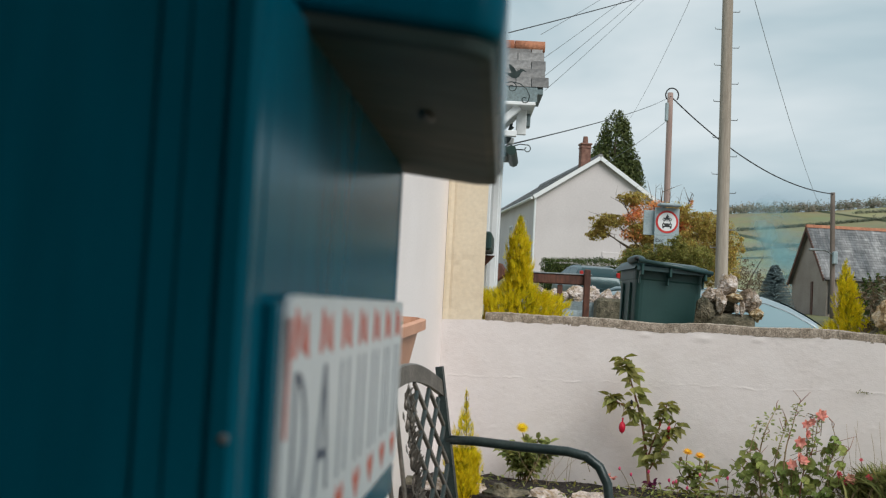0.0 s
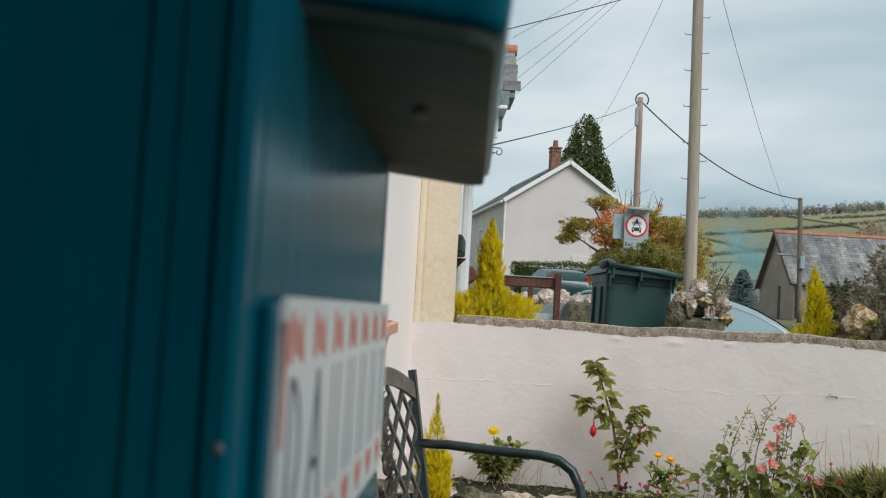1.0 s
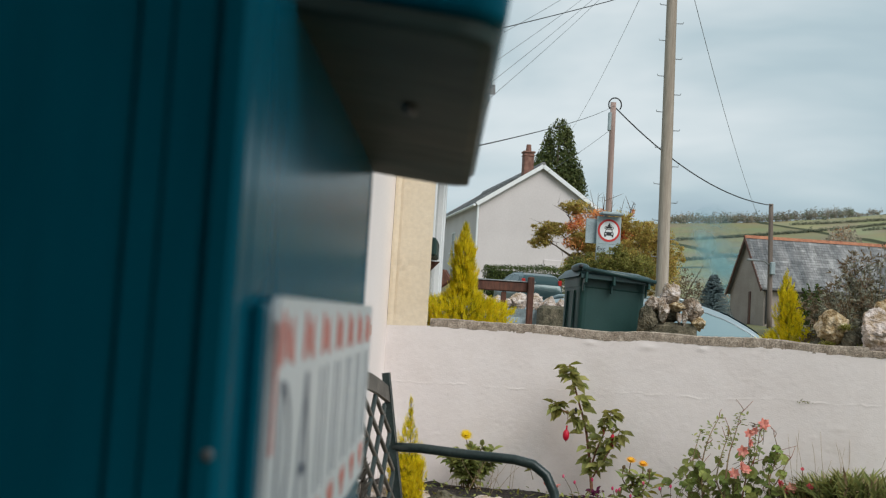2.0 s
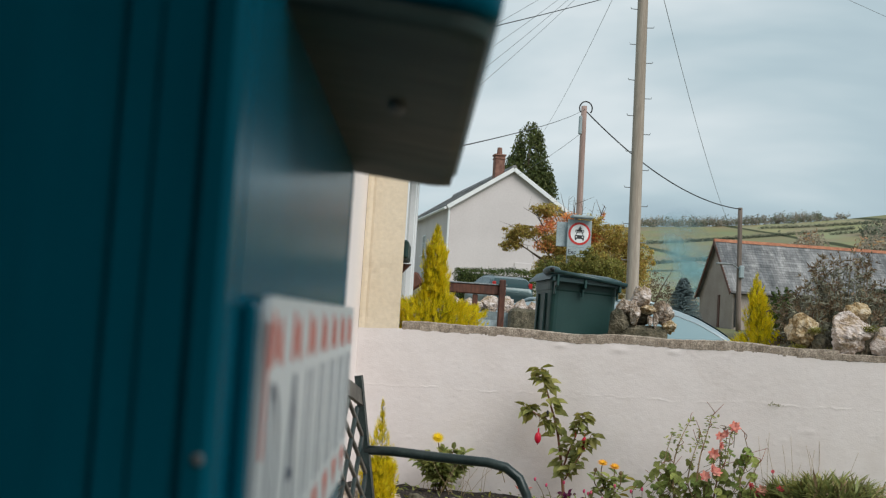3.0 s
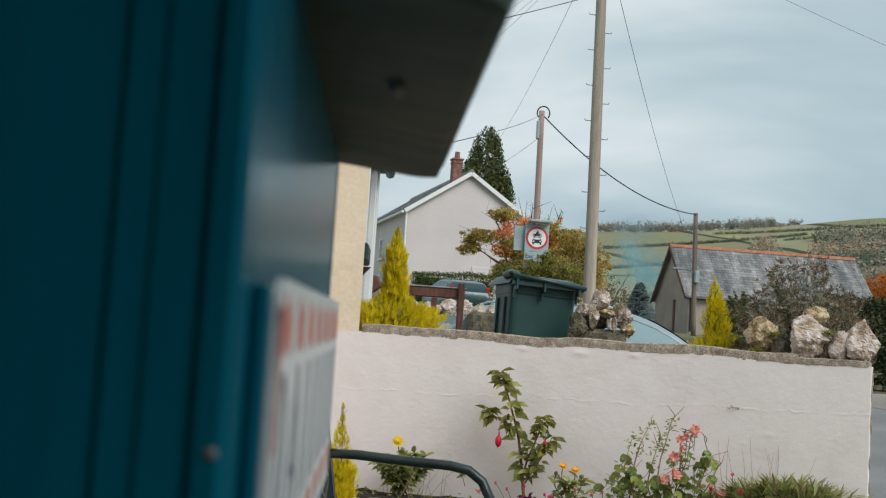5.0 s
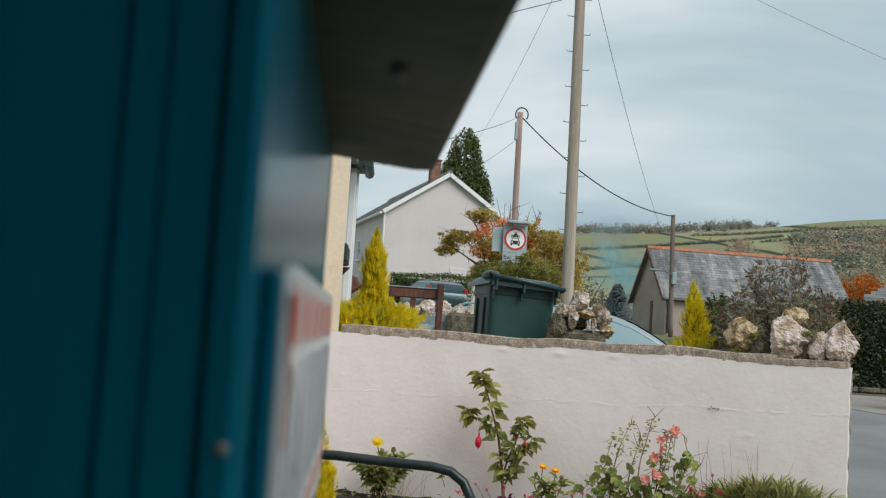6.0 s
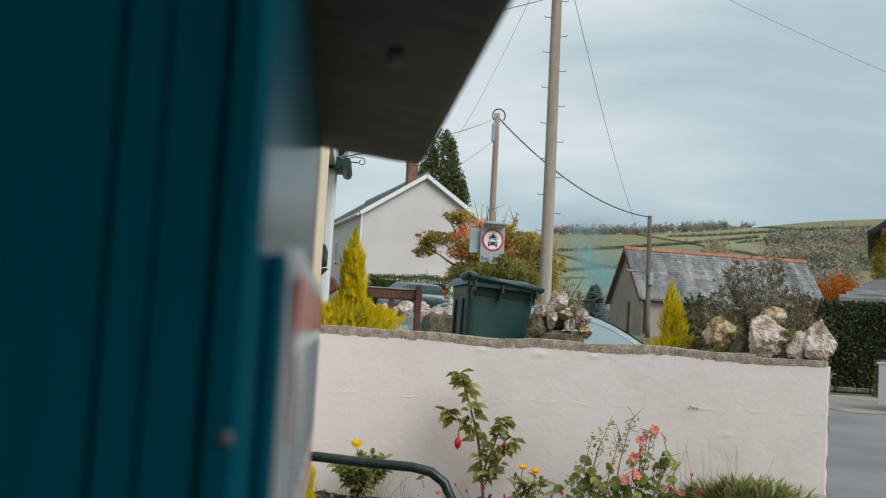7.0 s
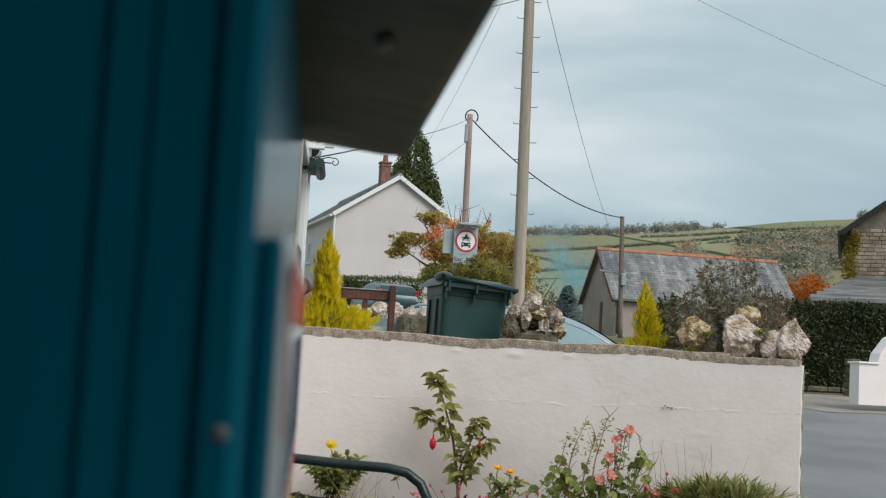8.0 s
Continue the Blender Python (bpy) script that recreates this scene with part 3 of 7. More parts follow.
    for k in range(160):
        for i in range(3):
            w.f.append((4 * k + i, 4 * k + i + 1, 4 * k + i + 5, 4 * k + i + 4))
    edge = new("worn_edge", w.mesh("worn_edge", M_COPING))
    edge.parent = ob
    tagged(edge, "bare brown plaster at the worn corner")
    c = Geo()
    nx, ring = 420, 10
    for i in range(nx + 1):
        s = 0.004 + (WALL_LEN - 0.02) * i / nx
        t0, hgt = wall_top(s), 0.038 + 0.006 * noise.noise(Vector((s * 4, 7, 0)))
        if s > 2.16:
            hgt *= 0.6
        low = 0.010 * noise.noise(Vector((s * 11, 3, 0))) - 0.004
        sec = [(0.006, low - 0.004), (-0.001, low), (-0.002, 0.020), (-0.001, hgt - 0.003), (0.003, hgt), (0.11, hgt + 0.004), (0.20, hgt), (0.235, hgt - 0.008), (0.235, -0.004), (0.1, -0.004)]
        for y, z in sec:
            q = Vector((s, y, z)) * 30
            c.v.append((s, y + 0.0015 * noise.noise(q) + 0.0022 * noise.noise(q * 3), t0 + z + 0.002 * noise.noise(q + Vector((5, 5, 5))) + 0.002 * noise.noise(q * 2.7)))
    for i in range(nx):
        for k in range(ring):
            j = (k + 1) % ring
            c.f.append((i * ring + k, i * ring + j, (i + 1) * ring + j, (i + 1) * ring + k))
    c.f.append(tuple(range(ring)))
    c.f.append(tuple(nx * ring + k for k in range(ring))[::-1])
    cop = new("coping", c.mesh("coping", M_COPING))
    cop.parent = ob
    tagged(cop, "rough grey-brown concrete coping")


garden_wall()


def pier():
    g = Geo()
    nx, nz = 14, 160
    for k in range(nz + 1):
        for i in range(nx + 1):
            s, z = -0.25 + 0.234 * i / nx, 1.052 + 4.6 * k / nz
            q = Vector((s, 5, z))
            crack = 0.006 * math.exp(-((s + 0.215 - 0.018 * noise.noise(Vector((z * 6, 0, 0)))) / 0.006) ** 2) * smoothstep(1.0, 1.2, z)
            if abs(z - 1.36 - 0.02 * noise.noise(Vector((s * 14, 3, 0)))) < 0.014 and s < -0.09:
                crack += 0.002
            g.v.append((s, 0.003 + 0.003 * noise.noise(q * 6) + 0.0014 * noise.noise(q * 22) + crack, z))
    for k in range(nz):
        for i in range(nx):
            a = k * (nx + 1) + i
            g.f.append((a, a + 1, a + nx + 2, a + nx + 1))
    base = len(g.v)
    foot = [(-0.25, 0.004), (-0.019, 0.006), (-0.019 - 0.50 * 0.36, 0.86 * 0.36), (-0.25 - 0.50 * 0.36, 0.86 * 0.36)]
    g.v += [(x, y, z) for z in (1.052, 5.65) for x, y in foot]
    g.f += [(base + 1, base + 2, base + 6, base + 5), (base + 2, base + 3, base + 7, base + 6), (base + 4, base + 5, base + 6, base + 7)]
    ob = new("house_pier", g.mesh("house_pier", M_CREAM))
    ob.matrix_world = WALL_M
    tagged(ob, "cream-painted pier at the end of the house", "wall", kind="structure")


pier()


def house_front():
    """The near house: its white front runs back past the bench; an added wall and roof close the place behind the
    camera and shade the cabinet.
    """
    g = Geo()
    g.box((-0.15, -4.9, 2.8), (0.3, 9.8, 5.6), 0.01)
    ob = new("wall_house_front", g.mesh("wall_house_front", M_WHITE))
    ob.matrix_world = pose(-0.008, 6.640, 0, 0, 0, -10)
    tagged(ob, "white rendered front wall of the house", "wall", kind="structure")


house_front()


# Added, out of view: a wall and ceiling that keep light off the cabinet front.
def porch():
    g = Geo()
    g.box((-0.29, -0.95, 1.05), (2.22, 0.14, 2.1), 0.01)
    ob = solid("shade_wall", g, M_WOOD, Matrix(), "added dark timber wall behind the viewer that shades the cabinet", "wall", kind="structure")
    c = Geo()
    c.box((-0.29, -0.38, 2.16), (2.32, 1.30, 0.12), 0.01)
    solid("shade_ceiling", c, M_WOOD, Matrix(), "added unseen dark timber ceiling that shades the cabinet", "ceiling", kind="structure")


porch()


# ---- blue cabinet close to the camera ----
def blue_cabinet():
    m = pose(-0.061, 0.390, 0, 0, 0, -3.3)                      # local y along its side, x out of the side
    root = thing("garden_cabinet", m, "blue gloss painted wooden garden cabinet with an overhanging roof", "cabinet")
    L = 0.470
    part("side_panel", Geo().box((-0.011, 0.240, 0.53), (0.022, 0.452, 1.075), 0.002), M_BLUE, root)
    part("corner_post", Geo().box((-0.0055, 0.004, 0.56), (0.011, 0.020, 1.12), 0.004), M_BLUE, root)
    part("far_post", Geo().box((-0.013, L - 0.003, 0.53), (0.027, 0.008, 1.07), 0.002), M_BLUE, root)
    part("front_rail", Geo().box((-0.0170, 0.0050, 0.56), (0.012, 0.018, 1.12), 0.0008), M_BLUE, root)
    part("front_bead", Geo().box((-0.0280, 0.0050, 0.56), (0.010, 0.016, 1.12), 0.0008), M_BLUE, root)
    part("door", Geo().box((-0.243, 0.0065, 0.56), (0.42, 0.016, 1.12), 0.001), M_BLUE, root)
    part("far_panel", Geo().box((-0.245, L - 0.006, 0.53), (0.43, 0.012, 1.04), 0.002), M_BLUE, root)
    part("far_side_panel", Geo().box((-0.455, 0.235, 0.53), (0.018, 0.43, 1.04), 0.002), M_BLUE, root)
    tilt = Matrix.Rotation(radians(6.5), 3, "Y")
    half_x, y0, y1, thick = 0.3045, 0.068, 0.515, 0.030
    out = []
    rad = 0.014
    for cx, cy, a0 in ((half_x - rad, y1 - rad, 0), (-half_x + rad, y1 - rad, 90), (-half_x + rad, y0 + rad, 180), (half_x - rad, y0 + rad, 270)):
        for k in range(7):
            a = radians(a0 + 15 * k)
            out.append((cx + rad * math.cos(a), cy + rad * math.sin(a)))

    def put(x, y, z):
        return tuple(tilt @ Vector((x, y, z)) + Vector((-0.230 - 0.013 * (y - 0.05), 0, 1.0885 + 0.012 * (y - 0.04))))
    n = len(out)
    mid = (y0 + y1) / 2

    def ringed(prof):
        g = Geo()
        for inset, z in prof:
            for x, y in out:
                g.v.append(put(x - math.copysign(inset, x), y - math.copysign(inset, y - mid), z))
        for i in range(len(prof) - 1):
            for k in range(n):
                j = (k + 1) % n
                g.f.append((i * n + k, i * n + j, (i + 1) * n + j, (i + 1) * n + k))
        g.f.append(tuple(range(n))[::-1])
        g.f.append(tuple((len(prof) - 1) * n + k for k in range(n)))
        return g
    part("roof_board", ringed([(0.004, 0.007), (0.0005, 0.009), (0, 0.012), (0, thick - 0.006), (0.0015, thick - 0.002), (0.006, thick)]), M_BLUE, root, "blue painted roof board with rounded corners", True)
    part("soffit", ringed([(0.008, 0.0), (0.003, 0.0015), (0.0025, 0.0066)]), M_SOFFIT, root, "bare weathered underside of the roof")
    part("wood_knot", Geo().blob((0.0345, 0.225, 1.0585), (0.004, 0.014, 0.0016), 0.2, rings=6, segs=10), M_BLACK, root)
    part("name_backboard", Geo().box((0.0024, 0.243, 0.902), (0.0048, 0.440, 0.126), 0.0015, Matrix.Rotation(radians(1.5), 3, "X")), M_BLUE, root)
    part("screw", Geo().blob((-0.004, -0.006, 0.916), (0.0018, 0.0010, 0.0018), 0.05, rings=6, segs=8), M_STEEL, root)
    return m


BLUE_M = blue_cabinet()


def name_sign():
    """White plaque with red motifs and navy characters in seven columns."""
    m = BLUE_M @ pose(0.0050, 0.030, 0.858, 1.5, 0, 0)
    root = thing("name_sign", m, "white enamel plaque with navy characters and red motifs", "sign")
    W, H, d = 0.420, 0.104, 0.0025
    cols = 7
    cw = W / cols
    out = []
    for cx, cz, a0 in ((W - 0.008, H - 0.008, 0), (0.012, H - 0.008, 90), (0.008, 0.008, 180), (W - 0.008, 0.008, 270)):
        for k in range(5):
            a = radians(a0 + 22.5 * k)
            out.append((cx + 0.008 * math.cos(a), cz + 0.008 * math.sin(a)))
    face = Matrix(((0, -1, 0, 0), (1, 0, 0, 0), (0, 0, 1, 0), (0, 0, 0, 1)))        # outline x runs along the side, depth outwards
    plate = Geo().prism(out, -d, face)
    part("plate", plate, M_SIGNWHITE, root)
    lift = Matrix.Translation((d, 0, 0)) @ face
    def flat(name, outlines, material, dep=0.0003):
        g = Geo()
        for o in outlines:
            g.prism(o, -dep, lift)
        part(name, g, material, root)
    def ring(cx, cz, rx, rz, t, a0=0, a1=360, n=20):
        segs = []
        for k in range(n):
            p = [radians(a0 + (a1 - a0) * (k + e) / n) for e in (0, 1)]
            segs.append([(cx + rx * math.cos(p[0]), cz + rz * math.sin(p[0])), (cx + rx * math.cos(p[1]), cz + rz * math.sin(p[1])),
                         (cx + (rx - t) * math.cos(p[1]), cz + (rz - t) * math.sin(p[1])), (cx + (rx - t) * math.cos(p[0]), cz + (rz - t) * math.sin(p[0]))])
        return segs
    for k in range(cols):
        x = (k + 0.5) * cw
        flat("red_motif", [[(x - 0.017, 0.082), (x - 0.011, 0.082), (x - 0.002, 0.094), (x - 0.014, 0.100)],
                           [(x - 0.001, 0.085), (x + 0.016, 0.081), (x + 0.010, 0.098), (x + 0.003, 0.092)]], M_SIGNRED)
        flat("red_motif", [[(x - 0.013, 0.016), (x, 0.005), (x + 0.012, 0.016), (x + 0.007, 0.021), (x, 0.014), (x - 0.008, 0.021)]], M_SIGNRED)
    flat("red_edge", [[(0.003, 0.055), (0.007, 0.055), (0.008, 0.096), (0.003, 0.096)]], M_SIGNRED)
    flat("red_edge", [[(0.003, 0.006), (0.007, 0.006), (0.007, 0.030), (0.003, 0.030)]], M_SIGNRED)
    z0, z1 = 0.025, 0.077
    zc, hz = (z0 + z1) / 2, (z1 - z0) / 2
    for k in range(cols):
        x = (k + 0.5) * cw
        if k == 0:
            x += 0.004
            flat("character", ring(x - 0.010, zc, 0.024, hz, 0.004, -90, 90) + [[(x - 0.014, z0), (x - 0.010, z0), (x - 0.010, z1), (x - 0.014, z1)]], M_SIGNNAVY)
        elif k == 1:
            flat("character", [[(x - 0.018, z0), (x - 0.014, z0), (x + 0.003, z1), (x - 0.003, z1)], [(x + 0.014, z0), (x + 0.018, z0), (x + 0.003, z1), (x - 0.003, z1)],
                               [(x - 0.010, zc - 0.012), (x + 0.010, zc - 0.012), (x + 0.009, zc - 0.008), (x - 0.009, zc - 0.008)]], M_SIGNNAVY)
        else:
            flat("character_bar", [[(x - 0.013, z0), (x - 0.0113, z0), (x - 0.0113, z1), (x - 0.013, z1)], [(x + 0.0095, z0), (x + 0.0112, z0), (x + 0.0112, z1), (x + 0.0095, z1)]], M_SIGNNAVY)


name_sign()


# ---- bench ----
def bench():
    """Two-seat cast metal bench: local x along the seat towards the viewer, y out of the back."""
    m = Matrix.Translation((0.017, 3.80, 0)) @ Matrix(((-math.sin(radians(16)), math.cos(radians(16)), 0, 0), (-math.cos(radians(16)), -math.sin(radians(16)), 0, 0), (0, 0, 1, 0), (0, 0, 0, 1)))
    root = thing("garden_bench", m, "dark green-black cast metal garden bench with a lattice back", "bench")
    L = 1.55
    lean = 0.075
    def back(x, z):                                              # a place on the leaning back
        return (x, -lean * (z - 0.42) / 0.45 + 0.05, z)
    def bar(g, a, b, w=0.016, t=0.010):
        a, b = Vector(a), Vector(b)
        d = (b - a).normalized()
        g.box((a + b) / 2, ((b - a).length, w, t), 0.003, Matrix((d, (Vector((0, 1, 0.29)).cross(d)).normalized(), d.cross((Vector((0, 1, 0.29)).cross(d)).normalized()))).transposed())
    def top(x):
        return 0.826 + 0.050 * math.sin(math.pi * min(min(x, L - x) / 0.50, 1.0) * 0.85)
    g = Geo()
    n = 48
    tilt = Vector((0, -lean / 0.45, 1)).normalized()
    for i in range(n + 1):                                       # one flat bar bent along the arches
        x = L * i / n
        c = Vector(back(x, top(x) - 0.025))
        for u, v in ((-0.026, -0.008), (0.022, -0.008), (0.026, -0.004), (0.026, 0.004), (0.022, 0.008), (-0.026, 0.008)):
            g.v.append(tuple(c + tilt * u + Vector((0, v, 0))))
    for i in range(n):
        for k in range(6):
            a, b = i * 6 + k, i * 6 + (k + 1) % 6
            g.f.append((a, b, b + 6, a + 6))
    g.f += [tuple(range(6))[::-1], tuple(n * 6 + k for k in range(6))]
    part("top_rail", g, M_BRONZE, root, "worn bronze arched top rail")
    for x in (0.0, L):
        post = Geo()
        post.tube([back(x, 0.0 + 0.02), back(x, 0.42), back(x, 0.60), back(x, 0.865)], [0.017, 0.017, 0.016, 0.015], 4)
        part("back_post", post, M_IRON, root)
        f = Geo()
        pts = [back(x, 0.648), (x, 0.10, 0.650), (x, 0.25, 0.643), (x, 0.38, 0.640), (x, 0.435, 0.630), (x, 0.475, 0.602), (x, 0.500, 0.555), (x, 0.512, 0.47), (x, 0.515, 0.25), (x, 0.52, 0.0)]
        f.tube(pts, [0.014, 0.0145, 0.0145, 0.0145, 0.0145, 0.0145, 0.0145, 0.014, 0.014, 0.014], 12)
        part("arm_rest", f, M_IRON, root, "dark green painted tubular arm rest", True)
    for side in (0, 1):
        for k in range(-3, 5):
            for up in (1, -1):
                s = Geo()
                x0, x1 = 0.02, 0.36
                za = 0.47 + 0.11 * k if up > 0 else 0.47 + 0.11 * (k + 2)
                pts = []
                for e in range(13):
                    x = x0 + (x1 - x0) * e / 12
                    z = za + up * (x - x0) * 0.95
                    if 0.46 < z < top(x) - 0.045:
                        pts.append((x, z))
                if len(pts) < 2:
                    continue
                a, b = pts[0], pts[-1]
                if side:
                    a, b = (L - a[0], a[1]), (L - b[0], b[1])
                bar(s, back(*a), back(*b))
                part("lattice_bar", s, M_BRONZE if up > 0 else M_IRON, root)
    for k in range(5):
        x = 0.46 + 0.11 * k
        s = Geo()
        bar(s, back(x, 0.46), back(x, top(x) - 0.045), 0.014)
        part("upright_bar", s, M_BRONZE, root)
    for r in (0.12, 0.20, 0.28):
        s = Geo()
        pts = [back(L / 2 + 0.20 + 0.16 * math.cos(radians(a)) * (0.6 + r), 0.46 + r * math.sin(radians(a))) for a in range(0, 181, 15)]
        s.tube(pts, 0.012, 6)
        part("curved_band", s, M_BRONZE, root, smooth=True)
    rnd = random.Random(5)
    orn = Geo()
    for k in range(120):
        z = 0.48 + 0.33 * k / 120
        c = Vector(back(0.37 + rnd.gauss(0, 0.016), z)) + Vector((0, 0.004 + 0.006 * rnd.random(), 0))
        orn.leaf(c, (rnd.gauss(0, 0.6), 0.25, rnd.choice((-1, 1))), (0, 1, 0.1), rnd.uniform(0.025, 0.05), rnd.uniform(0.012, 0.022), -0.15)
        if k % 4 == 0:
            orn.blob(c, (rnd.uniform(0.006, 0.013), 0.007, rnd.uniform(0.008, 0.020)), 0.5, seed=k, rings=5, segs=7)
    tagged(part("cast_ornament", orn, M_BRONZE, root, "cast leaf and flower ornament", True), kind="stuff")
    low = Geo()
    bar(low, back(0, 0.455), back(L, 0.455), 0.03, 0.014)
    part("lower_rail", low, M_IRON, root)
    for k in range(7):
        s = Geo().box((L / 2, 0.06 + 0.07 * k, 0.425 - 0.012 * math.sin(math.pi * k / 6)), (L, 0.05, 0.018), 0.004)
        part("seat_slat", s, M_IRON, root)
    for x in (0.02, L - 0.02):
        part("side_rail", Geo().box((x, 0.27, 0.405), (0.022, 0.50, 0.022), 0.004), M_IRON, root)


bench()


# ---- terracotta trough on the front wall ----
def trough():
    m = pose(-0.305, 4.60, -0.018, 5.0, 0, -10)                        # local y along the wall
    root = thing("window_trough", m, "terracotta plastic trough planter on a bracket", "planter")
    g = Geo()
    secs = [(0.78, 0.085, 0.22), (0.985, 0.13, 0.265), (0.985, 0.155, 0.29), (1.02, 0.155, 0.29), (1.025, 0.135, 0.27), (0.98, 0.125, 0.26)]
    n = 24
    for z, hx, hy in secs:
        for k in range(n):
            a = 2 * math.pi * k / n
            cx, sx = math.cos(a), math.sin(a)
            g.v.append((0.07 + hx * math.copysign(abs(cx) ** 0.35, cx), hy * math.copysign(abs(sx) ** 0.35, sx), z))
    for i in range(len(secs) - 1):
        for k in range(n):
            j = (k + 1) % n
            g.f.append((i * n + k, i * n + j, (i + 1) * n + j, (i + 1) * n + k))
    g.f.append(tuple(range(n))[::-1])
    part("trough_body", g, M_TERRA, root, smooth=False)
    part("compost", Geo().box((0.07, 0, 0.972), (0.22, 0.50, 0.02), 0.004), M_SOIL, root)
    part("bracket", Geo().box((-0.04, 0, 0.765), (0.27, 0.05, 0.028), 0.004).box((-0.165, 0, 0.66), (0.02, 0.05, 0.2), 0.004), M_IRON, root)
    rnd = random.Random(3)
    lf = Geo()
    for k in range(40):
        a = rnd.random() * 6.28
        p = (0.07 + 0.09 * math.cos(a) * rnd.random(), 0.22 * rnd.uniform(-1, 1), 0.985)
        lf.leaf(p, (math.cos(a), math.sin(a), rnd.uniform(0.2, 0.9)), (0, 0, 1), rnd.uniform(0.03, 0.06), 0.03, 0.2)
    part("seedling_leaves", lf, L_GREEN, root)


trough()


# ---- wheeled bin ----
def wheelie_bin():
    """Local x along the face that looks at the garden, y away."""
    m = pose(1.382, 9.28, land(1.6, 9.5), 0, 2.2, 7)
    root = thing("wheelie_bin", m, "dark green plastic wheeled refuse bin with closed lid", "bin")
    z0 = 1.568 - land(1.6, 9.5)
    W, D = 0.52, 0.54
    body = Geo()
    n = 28
    secs = [(0.06, 0.485, 0.42), (0.35, 0.50, 0.45), (z0 - 0.10, 0.520, 0.50), (z0 - 0.09, 0.530, 0.51), (z0 - 0.02, 0.534, 0.52)]
    for z, w, d in secs:
        for k in range(n):
            a = 2 * math.pi * (k + 0.5) / n
            c, s = math.cos(a), math.sin(a)
            body.v.append((W / 2 + w / 2 * math.copysign(abs(c) ** 0.22, c), D / 2 + d / 2 * math.copysign(abs(s) ** 0.22, s), z))
    for i in range(len(secs) - 1):
        for k in range(n):
            j = (k + 1) % n
            body.f.append((i * n + k, i * n + j, (i + 1) * n + j, (i + 1) * n + k))
    body.f.append(tuple(range(n))[::-1])
    body.f.append(tuple((len(secs) - 1) * n + k for k in range(n)))
    part("bin_body", body, M_BIN, root)
    for y in (0.16, 0.36):
        part("side_rib", Geo().box((-0.006, y, z0 - 0.34), (0.014, 0.030, 0.44), 0.006), M_BIN, root)
    lid = Geo()
    prof = [(-0.055, -0.030), (-0.055, 0.012), (-0.02, 0.030), (0.10, 0.050), (0.30, 0.064), (0.48, 0.058), (0.56, 0.028), (0.57, -0.015)]
    xs = [(-0.040, -0.6), (-0.030, 0.0), (-0.005, 0.7), (0.06, 1.0), (W / 2, 1.08), (W - 0.06, 1.0), (W + 0.000, 0.7), (W + 0.022, 0.0), (W + 0.030, -0.6)]
    for x, k in xs:
        for y, z in prof:
            lid.v.append((x, y, z0 + (z if k > 0.5 else min(z, 0.0)) * max(k, 0) - (0.024 if k < 0 else 0) - (0.0)))
    w = len(prof)
    for i in range(len(xs) - 1):
        for k in range(w - 1):
            a = i * w + k
            lid.f.append((a, a + w, a + w + 1, a + 1))
    part("lid", lid, M_BINLID, root, "slightly domed lid", True)
    part("lid_lip", Geo().box((W / 2, -0.050, z0 - 0.020), (W + 0.05, 0.018, 0.036), 0.006), M_BINLID, root)
    hb = Geo().tube([(-0.02, -0.075, z0 + 0.034), (W * 0.5, -0.080, z0 + 0.014), (W + 0.030, -0.075, z0 - 0.012)], 0.017, 10)
    part("handle_bar", hb, M_BINLID, root, smooth=True)
    for x in (0.015, W * 0.5 - 0.03, W - 0.02):
        part("handle_lug", Geo().box((x, -0.055, z0 - 0.030), (0.020, 0.05, 0.085), 0.005), M_BIN, root)
        part("lug_rib", Geo().box((x, -0.012, z0 - 0.085), (0.012, 0.03, 0.09), 0.004), M_BIN, root)
    part("hinge_bulge", Geo().blob((0.010, 0.10, z0 + 0.046), (0.060, 0.15, 0.038), 0.08, rings=10, segs=16), M_BINLID, root, "raised hollow corner of the lid", True)
    # a black lump stands in for the shade inside the lid's corner hollow
    part("hollow_shade", Geo().blob((-0.020, -0.020, z0 + 0.050), (0.024, 0.03, 0.018), 0.05, rings=8, segs=12), M_BLACK, root, smooth=True)
    for x in (-0.005, W + 0.005):
        wheel = Geo().tube([(x - 0.025, 0.44, 0.10), (x + 0.025, 0.44, 0.10)], 0.10, 20)
        part("wheel", wheel, M_BLACK, root)
    part("foot", Geo().box((W / 2, 0.1, 0.03), (0.44, 0.12, 0.06), 0.01), M_BIN, root)


wheelie_bin()


# ---- stones ----
def stone(c, r, seed, label, m_=None, rough=0.42, turn=0, peak=0.0):
    """A craggy broken stone: chipped faces, strata and pits; peak narrows it towards the top."""
    g = Geo().blob((0, 0, 0), [k * 1.08 for k in r], rough, 1.5, seed, 40, 52, 14, 0.05)
    off = Vector((seed * 3.3, seed, 0))
    for i, (x, y, z) in enumerate(g.v):
        d = Vector((x / r[0], y / r[1], z / r[2]))
        step = 0.07 * (noise.noise(d * 2.6 + off) > 0.12) + 0.05 * abs(noise.noise(Vector((d.x * 2, d.y * 2, d.z * 5)) + off)) + 0.05 * noise.noise(d * 7 + off)
        w = (1.04 - step) * (1 - peak * max(0.0, d.z))
        g.v[i] = (x * w + peak * 0.2 * r[0] * d.z, y * w, z * (1.04 - step * 0.6))
    return solid("quartz_stone", g, m_ or M_QUARTZ, pose(*c, 0, 0, turn), label, "stone", "stones set along the walls", smooth=False)


